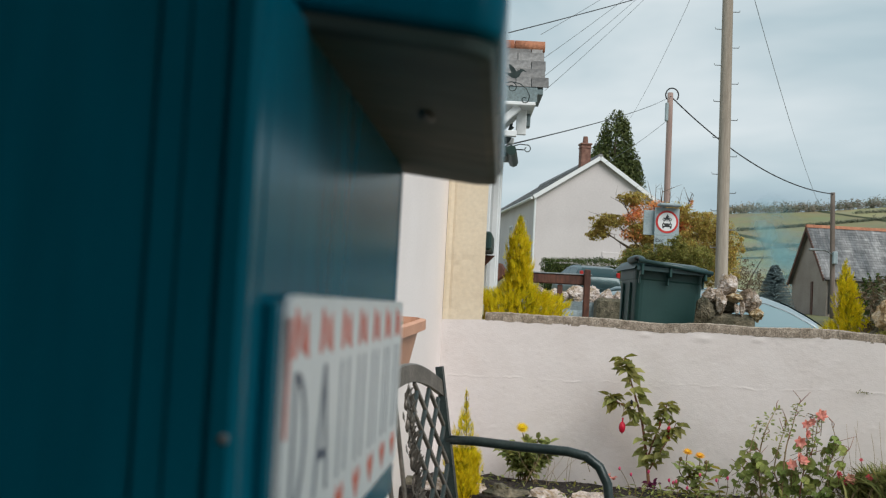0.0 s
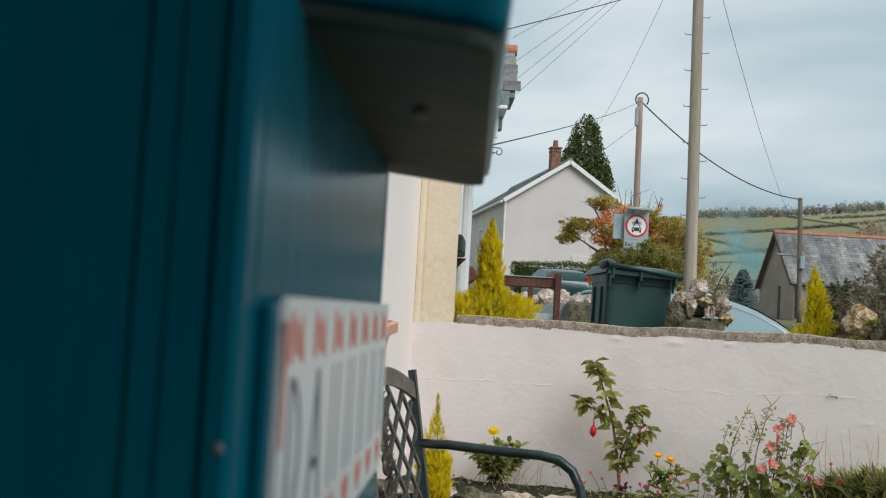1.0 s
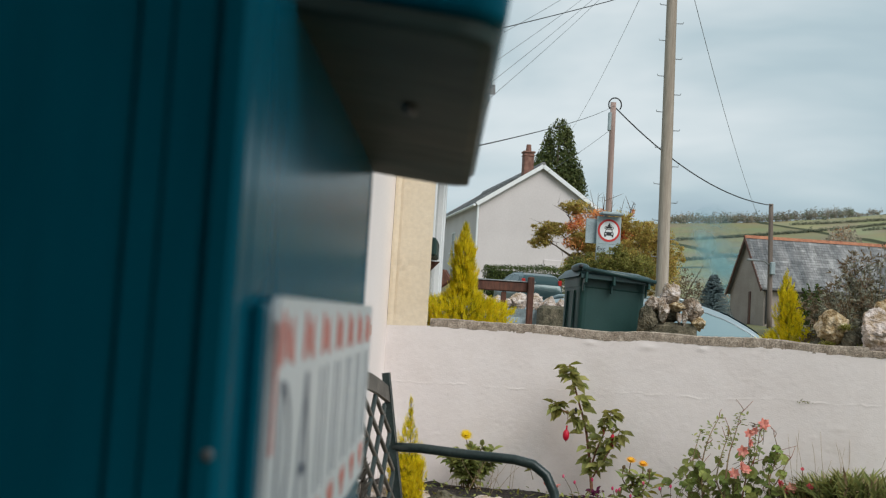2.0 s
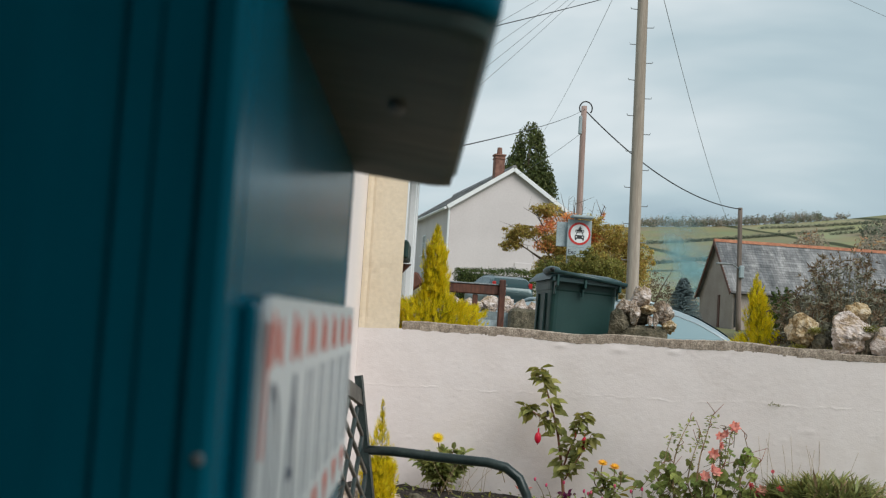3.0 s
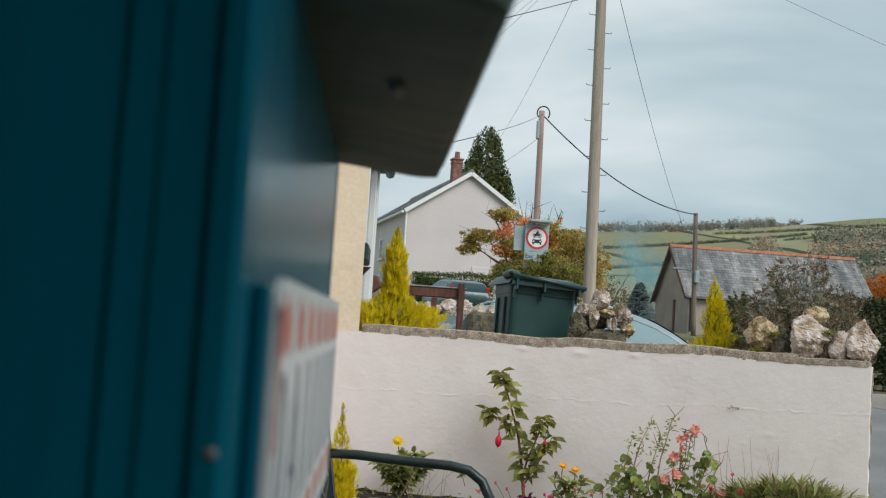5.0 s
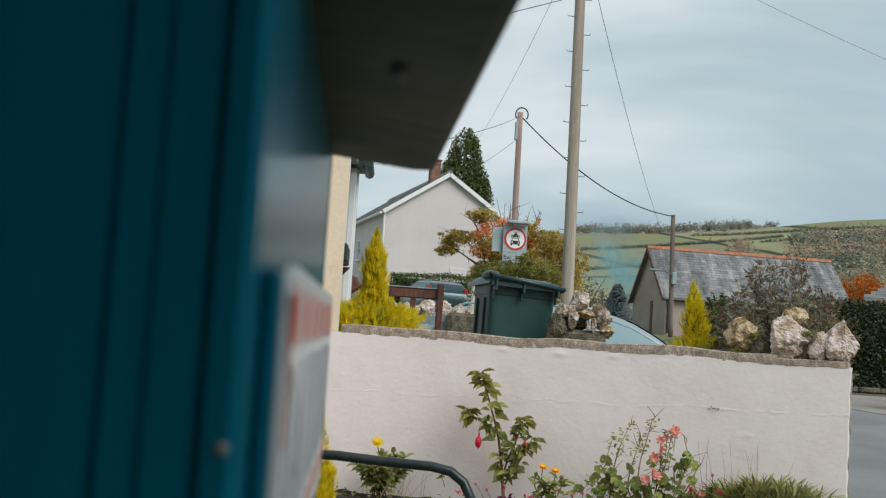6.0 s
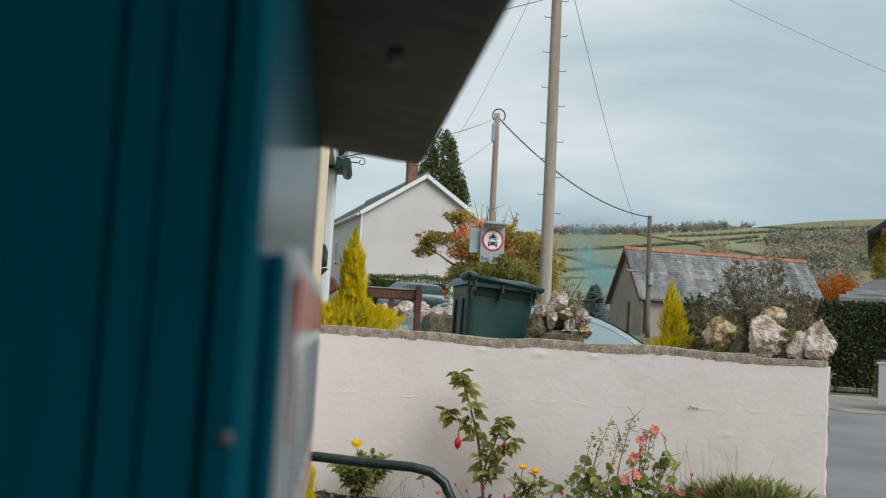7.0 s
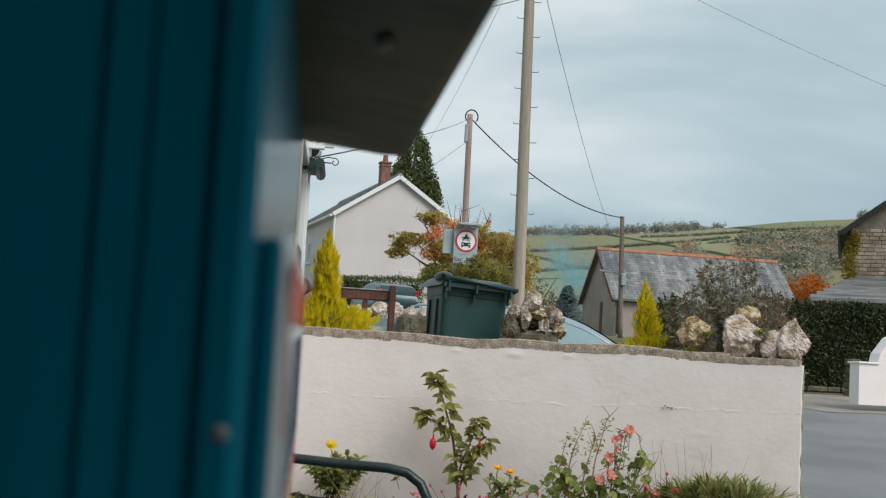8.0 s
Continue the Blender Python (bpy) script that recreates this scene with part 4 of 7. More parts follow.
def stones_on_wall():
    pale, ochre, dark = "pale pinkish quartz stone bedded on the garden wall", "ochre lichened stone bedded on the garden wall", "mossy dark stone bedded on the garden wall"
    for s, y, z, r, seed, t, mt, label, pk in ((1.995, 0.09, 0.112, (0.078, 0.08, 0.084), 1.3, 0, M_OCHRESTONE, ochre, 0.1), (2.075, 0.07, 0.050, (0.05, 0.05, 0.06), 2.2, 30, M_DARKSTONE, dark, 0.3),
                                (2.190, 0.050, 0.105, (0.102, 0.085, 0.108), 3.7, 20, M_QUARTZ, pale, 0.12), (2.215, 0.13, 0.205, (0.060, 0.05, 0.050), 4.1, 0, M_OCHRESTONE, ochre, 0.2),
                                (2.336, 0.05, 0.068, (0.047, 0.05, 0.065), 5.9, 0, M_QUARTZ, pale, 0.25), (2.422, 0.075, 0.100, (0.066, 0.08, 0.112), 6.4, 40, M_QUARTZ, pale, 0.32),
                                (2.285, 0.11, 0.055, (0.06, 0.06, 0.075), 8.4, 10, M_DARKSTONE, dark, 0.2), (2.11, 0.12, 0.045, (0.07, 0.05, 0.065), 9.4, 70, M_DARKSTONE, dark, 0.2),
                                (2.375, 0.12, 0.050, (0.05, 0.05, 0.07), 10.4, 0, M_DARKSTONE, dark, 0.2), (1.95, 0.10, 0.028, (0.05, 0.05, 0.04), 12.4, 0, M_DARKSTONE, dark, 0.1)):
        p = WALL_M @ Vector((s, y + 0.02, wall_top(s) + 0.012 + z))
        stone(p, r, seed, label, mt, turn=t, peak=pk)
    rnd = random.Random(19)
    for s, z in ((2.05, 0.11), (2.285, 0.125), (1.98, 0.03), (2.12, 0.02)):                   # cushions of moss between the stones
        g = Geo()
        for _ in range(260):
            c = WALL_M @ Vector((s + rnd.gauss(0, 0.016), 0.05 + rnd.gauss(0, 0.012), wall_top(s) + 0.012 + z + rnd.gauss(0, 0.007)))
            g.leaf(c, (rnd.gauss(0, 1), rnd.gauss(-0.4, 1), rnd.uniform(0, 1.4)), (0, -0.5, 1), rnd.uniform(0.006, 0.014), 0.005, 0.1)
        solid("moss_cushion", g, L_YOUNG, Matrix(), "yellow-green moss cushion between the wall stones", "moss", "moss on the wall")


stones_on_wall()


def stone_pillar():
    """Pile of pitted pale stones beside the bin, with a dark hollow under a lintel stone."""
    root_z = land(2.05, 9.0)
    g = Geo().box((0, 0, (1.235 - root_z) / 2), (0.40, 0.40, 1.235 - root_z), 0.03)
    solid("stone_pillar", g, M_DARKSTONE, pose(2.055, 9.12, root_z, 0, 0, -14), "dark mortared stone pillar topped with pitted stones", "pillar")
    pale, brown = "pitted pale stone on the pillar", "dark brown stone in the hollow of the pillar"
    for x, y, z, r, seed, mt in ((1.905, 9.0, 1.355, (0.066, 0.09, 0.062), 11, M_PITTED), (1.965, 8.93, 1.315, (0.048, 0.06, 0.080), 12, M_PITTED), (2.035, 9.04, 1.440, (0.082, 0.085, 0.082), 13, M_QUARTZ),
                                 (2.085, 9.00, 1.350, (0.085, 0.08, 0.034), 14, M_OCHRESTONE), (2.195, 8.98, 1.325, (0.078, 0.09, 0.092), 15, M_PITTED), (2.115, 8.91, 1.275, (0.022, 0.03, 0.05), 16, M_PITTED),
                                 (2.078, 8.92, 1.268, (0.017, 0.03, 0.04), 18, M_QUARTZ), (2.04, 9.13, 1.30, (0.09, 0.07, 0.09), 17, M_DARKSTONE), (1.865, 8.98, 1.25, (0.075, 0.07, 0.10), 19, M_DARKSTONE),
                                 (2.215, 8.93, 1.235, (0.05, 0.06, 0.05), 21, M_OCHRESTONE)):
        stone((x, y, z), r, seed, brown if mt is M_DARKSTONE else pale, mt, rough=0.6)


stone_pillar()


def rock_topped_wall():
    """Low blue-grey wall with a ragged row of white stones, beyond the yard."""
    g = Geo()
    nx, nz = 40, 12
    z0 = 0.4
    for k in range(nz + 1):
        for i in range(nx + 1):
            x, z = -0.3 + 2.5 * i / nx, z0 + (1.385 - z0) * k / nz
            g.v.append((x, 0.03 * noise.noise(Vector((x * 5, 0, z * 9))), z))
    for k in range(nz):
        for i in range(nx):
            a = k * (nx + 1) + i
            g.f.append((a, a + 1, a + nx + 2, a + nx + 1))
    g.box((0.95, 0.16, 0.89), (2.5, 0.26, 0.98))
    solid("yard_wall", g, M_BLUEWALL, pose(0.30, 12.4, 0.0, 0, 0, 0), "low pale blue-grey wall topped with white stones", "wall", kind="structure")
    rnd = random.Random(8)
    x = 0.95
    k = 0
    while x < 1.95:
        r = rnd.uniform(0.06, 0.095)
        stone((x, 12.5, 1.385 + r * 0.8), (r, 0.1, r * rnd.uniform(0.9, 1.35)), 20 + k, "white quartz stone on the yard wall", rough=0.5)
        x += r * 1.75
        k += 1
    g = Geo().box((0, 0, 0.45), (0.42, 0.3, 0.95), 0.03)
    solid("yard_wall_pier", g, M_DARKSTONE, pose(1.68, 12.25, 0.5), "dark rubble end of the yard wall", "pier", kind="structure")


rock_topped_wall()


def timber_rail():
    """Dark red timber seat back: two posts and a top rail."""
    root = thing("timber_bench_back", pose(0.78, 11.0, land(0.9, 11)), "dark red-stained timber garden seat seen from behind", "bench")
    zb = land(0.9, 11)
    part("rail", Geo().box((0.17, 0, 1.525 - zb), (0.64, 0.045, 0.085), 0.008), M_WOOD, root)
    part("rail_cap", Geo().box((0.17, 0, 1.574 - zb), (0.66, 0.06, 0.012), 0.003), M_STEEL, root)
    part("post", Geo().box((0.455, -0.03, (1.62 - zb) / 2), (0.055, 0.06, 1.62 - zb), 0.008), M_WOOD, root)
    part("post", Geo().box((0.225, 0.02, (1.48 - zb) / 2), (0.045, 0.05, 1.48 - zb), 0.006), M_WOOD, root)
    part("post", Geo().box((-0.40, 0.02, (1.60 - zb) / 2), (0.055, 0.06, 1.60 - zb), 0.008), M_WOOD, root)
    part("rail_end", Geo().box((-0.33, 0.0, 1.55 - zb), (0.16, 0.08, 0.13), 0.02, Matrix.Rotation(radians(-35), 3, "Y")), M_WOOD, root)


timber_rail()


# ---- vehicles ----
def car(name, m, material, label, glass_m, tail=None):
    """A hatchback shell: local x along the car, nose at +x, 4 m long; rounded cross-sections along its length."""
    root = thing(name, m, label, "car")
    line = [(-2.02, 0.62), (-2.0, 0.95), (-1.86, 1.14), (-1.66, 1.34), (-1.4, 1.44), (-1.0, 1.50), (-0.4, 1.525), (0.1, 1.515), (0.42, 1.475), (0.66, 1.395), (0.9, 1.265), (1.12, 1.115), (1.30, 0.99), (1.5, 0.935), (1.8, 0.88), (1.97, 0.76), (2.02, 0.55)]

    def crest(x):
        for (x0, z0), (x1, z1) in zip(line, line[1:]):
            if x <= x1:
                return z0 + (z1 - z0) * (x - x0) / (x1 - x0)
        return line[-1][1]

    def half(z):
        return 0.86 - 0.21 * max(0.0, (z - 0.92) / 0.55) ** 1.25
    stations = [-2.02 + 4.04 * k / 60 for k in range(61)]
    body = Geo()
    for x in stations:
        zt = crest(x)
        nose = 1 - 0.10 * smoothstep(1.5, 2.02, abs(x))
        sec = [(0.84, 0.30), (0.86, 0.55)]
        zs = min(0.90, zt - 0.08)
        sec.append((half(zs), zs))
        for f in (0.35, 0.7, 0.92):
            z = zs + (zt - 0.045 - zs) * f
            sec.append((half(z), z))
        e = half(zt - 0.045)
        sec += [(e - 0.035, zt - 0.022), (e - 0.16, zt - 0.006), (0.0, zt)]
        ring = [(-y * nose, z) for y, z in sec] + [(y * nose, z) for y, z in sec[-2::-1]]
        for y, z in ring:
            body.v.append((x, y, z))
    w = len(ring)
    for i in range(60):
        for k in range(w - 1):
            a = i * w + k
            body.f.append((a, a + 1, a + w + 1, a + w))
    body.f.append(tuple(range(w))[::-1])
    body.f.append(tuple(60 * w + k for k in range(w)))
    part("car_body", body, material, root, smooth=True)
    for sgn in (-1, 1):
        for x0, x1 in ((-1.55, -0.42), (-0.36, 1.06)):
            g, frame_g = Geo(), Geo()
            n = 16
            top_line = []
            for k in range(n + 1):
                x = x0 + (x1 - x0) * k / n
                zt = max(0.945, crest(x) - 0.085)
                top_line.append((x, sgn * (half(zt) + 0.010), zt + 0.006))
                for f in (0, 0.5, 1):
                    z = 0.935 + (zt - 0.935) * f
                    g.v.append((x, sgn * (half(z) + 0.007), z))
            for k in range(n):
                for f in (0, 1):
                    a = 3 * k + f
                    g.f.append((a, a + 3, a + 4, a + 1) if sgn < 0 else (a, a + 1, a + 4, a + 3))
            pane = part("side_window", g, glass_m, root, smooth=True)
            part("window_seal", frame_g.tube(top_line, 0.004, 6), M_STEEL, pane, smooth=True)
        part("roof_bar", Geo().tube([(-1.3, sgn * 0.56, crest(-1.3)), (-1.2, sgn * 0.56, crest(-1.2) + 0.03), (0.1, sgn * 0.55, crest(0.1) + 0.025), (0.30, sgn * 0.55, crest(0.30) + 0.005)], 0.014, 8), material, root, smooth=True)
        for x in (-1.25, 1.28):
            tyre = part("wheel", Geo().tube([(x, sgn * 0.72, 0.31), (x, sgn * 0.89, 0.31)], 0.31, 24), M_BLACK, root)
            part("rim", Geo().tube([(x, sgn * 0.88, 0.31), (x, sgn * 0.896, 0.31)], 0.20, 20), M_STEEL, tyre)
        part("tail_light", Geo().box((-1.90, sgn * 0.70, 1.04), (0.10, 0.13, 0.36), 0.02), tail or M_ROADRED, root, "red tail light")
        part("headlight", Geo().box((1.88, sgn * 0.60, 0.74), (0.16, 0.28, 0.12), 0.03), M_STEEL, root)
        part("door_mirror", Geo().box((0.92, sgn * 0.92, 0.99), (0.10, 0.16, 0.12), 0.02), material, root)
    for nm, x0, x1, lift in (("windscreen", 0.60, 1.26, 0.008), ("rear_window", -1.96, -1.60, 0.010)):
        g = Geo()
        for k in range(9):
            x = x0 + (x1 - x0) * k / 8
            zt = crest(x)
            e = half(zt - 0.045) - 0.10
            for y in (-e, 0, e):
                g.v.append((x, y, zt + lift - (0.004 if y else 0)))
        for k in range(8):
            for c in (0, 1):
                a = 3 * k + c
                g.f.append((a, a + 3, a + 4, a + 1))
        part(nm, g, glass_m, root, smooth=True)


M_CARGLASSDARK = glass("dark_car_glass", (0.03, 0.07, 0.075), 0.05)
M_CARSILVER = mat("silver_blue_car_paint", (0.30, 0.38, 0.41), (0.36, 0.44, 0.47), 2, 0.3, 0, metal=0.3, coat=0.5, grain=0.02)
M_CARDARK = mat("dark_teal_car_paint", (0.05, 0.10, 0.11), (0.07, 0.13, 0.14), 2, 0.3, 0, metal=0.3, coat=0.5, grain=0.02)
car("parked_car", pose(3.17, 14.4, land(3.3, 14.4) + 0.01, 0, 0, -8), M_CARSILVER, "silver-blue hatchback parked on the lane", M_CARGLASS)
car("parked_car", pose(4.55, 41.0, land(4.6, 40) + 0.01, 0, 0, 100) @ Matrix.Diagonal((0.86, 0.86, 0.82, 1)), M_CARDARK, "dark teal estate car parked by the hedge", M_CARGLASSDARK)


# ---- poles and cables ----
def pole(x, y, z0, z1, r0, r1, material, label, steps=0, lean=(0, 0)):
    root = thing("utility_pole", pose(x, y, z0), label, "utility pole", "poles along the lane")
    h = z1 - z0
    n = 8
    part("shaft", Geo().tube([(lean[0] * k / n, lean[1] * k / n, h * k / n) for k in range(n + 1)], [r0 + (r1 - r0) * k / n for k in range(n + 1)], 14), material, root, smooth=True)
    for k in range(steps):
        z = 2.1 + 0.385 * k
        if z > h - 0.3:
            break
        sd = 1 if k % 2 else -1
        g = Geo().tube([(lean[0] * z / h + sd * r0 * 0.75, 0, z), (lean[0] * z / h + sd * (r0 + 0.11), -0.02, z), (lean[0] * z / h + sd * (r0 + 0.12), -0.02, z + 0.035)], 0.009, 6)
        part("step_iron", g, M_STEEL, root)
    return root


POLE1_TOP = (5.60, 26.0, 10.4)
p1 = pole(5.735, 26.0, land(5.7, 26), 10.4, 0.138, 0.105, M_POLE, "tall weathered grey wooden pole with step irons", 30, (-0.12, 0))
p2 = pole(8.02, 46.0, land(8, 46), 10.50, 0.13, 0.105, M_POLEPINK, "weathered pinkish wooden pole with cable loops", 0, (-0.05, 0))
part("cable_box", Geo().box((-0.18, -0.12, 10.5 - land(8, 46) - 0.75), (0.12, 0.12, 0.7), 0.03), M_SIGNGREY, p2)
lp = [(0.24 * math.cos(radians(a)), -0.1, 10.5 - land(8, 46) - 0.10 + 0.26 * math.sin(radians(a))) for a in range(-40, 221, 20)]
part("cable_loop", Geo().tube(lp, 0.025, 6), M_WIRE, p2, smooth=True)
p3 = pole(18.56, 60.0, land(18.5, 60), 8.95, 0.13, 0.11, M_POLEDARK, "dark brown wooden pole carrying a lane lamp", 0, (-0.15, 0))
part("lamp_arm", Geo().tube([(0, -0.1, 3.0), (-0.5, -0.2, 3.25), (-0.8, -0.2, 3.25)], 0.03, 6), M_STEEL, p3)
part("lamp_head", Geo().box((-1.0, -0.2, 3.25), (0.55, 0.2, 0.10), 0.04), M_STEEL, p3)
part("junction_box", Geo().box((-0.02, -0.22, 2.9), (0.22, 0.2, 0.6), 0.03), M_SIGNGREY, p3)


def cable(a, b, sag, r, material, label, name="cable"):
    a, b = Vector(a), Vector(b)
    n = 24
    pts = [a.lerp(b, k / n) - Vector((0, 0, sag * 4 * (k / n) * (1 - k / n))) for k in range(n + 1)]
    g = Geo().tube(pts, r, 5)
    return solid(name, g, material, Matrix(), label, "cable", "overhead cables", smooth=True)


P2T, P3T = (7.97, 45.9, 10.35), (18.44, 59.95, 8.88)
cable(P2T, P3T, 0.75, 0.026, M_WIRE, "thick black overhead cable sagging between two poles")
cable(P2T, (0.43, 10.0, 2.53), 0.10, 0.0065, M_WIRE, "black overhead cable running to the neighbour's bay")
for z in (4.45, 4.17, 3.97, 3.81):
    cable((5.62, 26.0, 10.36), (0.93 + (4.45 - z) * 0.12, 14.0, z), 0.10, 0.0035, M_WIREPALE, "thin telephone wire fanning out from the pole top")
cable((8.12, 26.0, 10.06), (0.52, 13.0, 4.20), 0.10, 0.006, M_WIRE, "thin black overhead wire above the porch")
cable((5.62, 26.0, 10.36), (18.52, 62.0, 8.25), 0.5, 0.008, M_WIREPALE, "thin pale telephone wire running down to a cottage")
cable((5.62, 26.0, 10.36), (8.09, 58.0, 11.46), 0.3, 0.006, M_WIREPALE, "thin pale telephone wire running up the lane")
cable((7.90, 46.0, 9.46), (7.50, 61.7, 10.01), 0.1, 0.008, M_WIREPALE, "thin telephone wire to the white gable")
cable((14.58, 40.0, 13.91), (23.9, 40.0, 10.85), 0.1, 0.008, M_WIREPALE, "thin pale telephone wire over the lane")


# ---- road sign ----
def road_sign():
    root = thing("road_sign", pose(5.41, 31.0, land(5.4, 31), 0, 0, 4), "grey-backed round no-motor-vehicles road sign with red ring", "road sign")
    zc = 4.135 - land(5.4, 31)
    part("sign_post", Geo().tube([(-0.25, 0.06, 0), (-0.25, 0.06, zc + 0.1)], 0.045, 10), M_STEEL, root)
    part("back_plate", Geo().box((0, 0, zc), (0.62, 0.03, 0.70), 0.02), M_SIGNGREY, root)
    part("side_plate", Geo().box((-0.42, 0.12, zc - 0.03), (0.28, 0.03, 0.62), 0.02), M_SIGNGREY, root)
    def disc(r, y, n=40):
        return [(r * math.cos(2 * math.pi * k / n), r * math.sin(2 * math.pi * k / n)) for k in range(n)]
    def face(name, outlines, y, material, label=""):
        g = Geo()
        for o in outlines:
            g.prism(o, 0.004, Matrix.Translation((0, y, zc)))
        part(name, g, material, root, label)
    face("red_ring", [disc(0.285, 0)], -0.022, M_ROADRED)
    face("white_disc", [disc(0.232, 0)], -0.027, M_ROADWHITE)
    def ring_of(cx, cz, r, t=0.014, n=14):
        return [[(cx + q * math.cos(6.2832 * e / n), cz + q * math.sin(6.2832 * e / n)) for q, e in ((r, k), (r, k + 1), (r - t, k + 1), (r - t, k))] for k in range(n)]
    bike = ring_of(-0.075, 0.062, 0.040) + ring_of(0.075, 0.062, 0.040) + [[(-0.075, 0.055), (-0.03, 0.05), (0.04, 0.05), (0.08, 0.06), (0.055, 0.10), (0.03, 0.105), (-0.03, 0.095), (-0.06, 0.10), (-0.085, 0.085)],
            [(-0.035, 0.095), (0.015, 0.095), (0.035, 0.115), (0.02, 0.15), (-0.015, 0.15), (-0.04, 0.12)], [(0.005 + q[0], 0.165 + q[1]) for q in arc(0, 0, 0.018, 0, 330, 10)], [(0.02, 0.135), (0.06, 0.11), (0.065, 0.12), (0.025, 0.15)]]
    face("motorcycle_symbol", bike, -0.032, M_BLACK)
    carp = [[(-0.12, -0.13), (0.12, -0.13), (0.12, -0.055), (0.10, -0.04), (-0.10, -0.04), (-0.12, -0.055)], [(-0.085, -0.04), (-0.10, -0.04), (-0.075, 0.03), (0.075, 0.03), (0.10, -0.04), (0.085, -0.04), (0.065, 0.018), (-0.065, 0.018)],
            [(-0.115, -0.165), (-0.075, -0.165), (-0.075, -0.13), (-0.115, -0.13)], [(0.075, -0.165), (0.115, -0.165), (0.115, -0.13), (0.075, -0.13)]]
    face("car_symbol", carp, -0.032, M_BLACK)
    face("headlamp_symbol", [[(-0.10, -0.10), (-0.065, -0.10), (-0.065, -0.07), (-0.10, -0.07)], [(0.065, -0.10), (0.10, -0.10), (0.10, -0.07), (0.065, -0.07)]], -0.037, M_ROADWHITE)
    part("lower_plate", Geo().box((-0.02, 0, zc - 0.47), (0.56, 0.025, 0.24), 0.01), M_SIGNGREY, root)
    txt = bpy.data.curves.new("plate_text", "FONT")
    txt.body, txt.size, txt.extrude = "Exc", 0.15, 0.002
    txt.materials.append(M_BLACK)
    t = new("plate_text", txt)
    t.parent = root
    t.matrix_local = pose(-0.28, -0.017, zc - 0.515, 90, 0, 0)
    part("plate_bar", Geo().box((0.14, -0.016, zc - 0.47), (0.17, 0.003, 0.07)), M_BLACK, root)
    part("top_lamp", Geo().box((0.02, -0.12, zc + 0.41), (0.55, 0.30, 0.07), 0.03), M_SIGNGREY, root)
    part("lamp_bracket", Geo().box((-0.1, 0.0, zc + 0.37), (0.06, 0.2, 0.06), 0.01), M_STEEL, root)


road_sign()


# ---- houses ----
def slates(corner, along, down, length, fall, w, h, proud=0.012):
    """Overlapping slates laid course by course on a roof slope, each with its own edges; corner is the upper left."""
    along, down, corner = Vector(along).normalized(), Vector(down).normalized(), Vector(corner)
    up = along.cross(down)
    if up.z < 0:
        up = -up
    rest = Geo()
    rnd = random.Random(11)
    rows, cols = int(round(fall / h)), int(round(length / w))
    h, w = fall / rows, length / cols
    for r in range(rows):
        off = 0.5 * w if r % 2 else 0.0
        for c in range(-1, cols + 1):
            a = max(0.0, c * w + off)
            b = min(length, (c + 1) * w + off)
            if b - a < 0.05 * w:
                continue
            gap = w * 0.018
            t = proud * rnd.uniform(0.7, 1.3)
            p0 = corner + along * (a + gap) + down * (r * h - 0.1 * h) + up * 0.002
            p1 = corner + along * (b - gap) + down * (r * h - 0.1 * h) + up * 0.002
            dd = down * (h * (1.08 + rnd.uniform(-0.02, 0.03)))
            q0, q1 = p0 + dd + up * t, p1 + dd + up * (t + rnd.uniform(-0.2, 0.2) * proud)
            k = len(rest.v)
            n = up * proud * 0.6
            rest.v += [tuple(v) for v in (p0, p1, q1, q0, q0 - n, q1 - n)]
            rest.f += [(k, k + 3, k + 2, k + 1), (k + 3, k + 4, k + 5, k + 2), (k, k + 4, k + 3), (k + 1, k + 2, k + 5)]
    return rest


def window(root, m, w, h, material_frame=None, bars=1):
    """A window set in a wall: local x across, z up, y into the wall."""
    mf = material_frame or M_UPVC
    g = Geo()
    t = 0.06
    for c, s in (((0, 0, h / 2 - t / 2), (w, 0.07, t)), ((0, 0, -h / 2 + t / 2), (w, 0.07, t)), ((-w / 2 + t / 2, 0, 0), (t, 0.07, h - 2 * t)), ((w / 2 - t / 2, 0, 0), (t, 0.07, h - 2 * t))):
        g.box(c, s, 0.006)
    for k in range(bars):
        g.box((-w / 2 + w * (k + 1) / (bars + 1), 0, 0), (t * 0.7, 0.06, h - 2 * t), 0.004)
    g.box((0, 0, 0.1 * h), (w - 2 * t, 0.05, t * 0.6), 0.004)
    fr = part("window", g, mf, root)
    fr.matrix_local = m
    pn = part("pane", Geo().box((0, 0.012, 0), (w - 0.08, 0.012, h - 0.08)), M_GLASS, fr)
    sl = part("sill", Geo().box((0, -0.05, -h / 2 - 0.04), (w + 0.14, 0.16, 0.07), 0.01), mf, fr)
    return fr


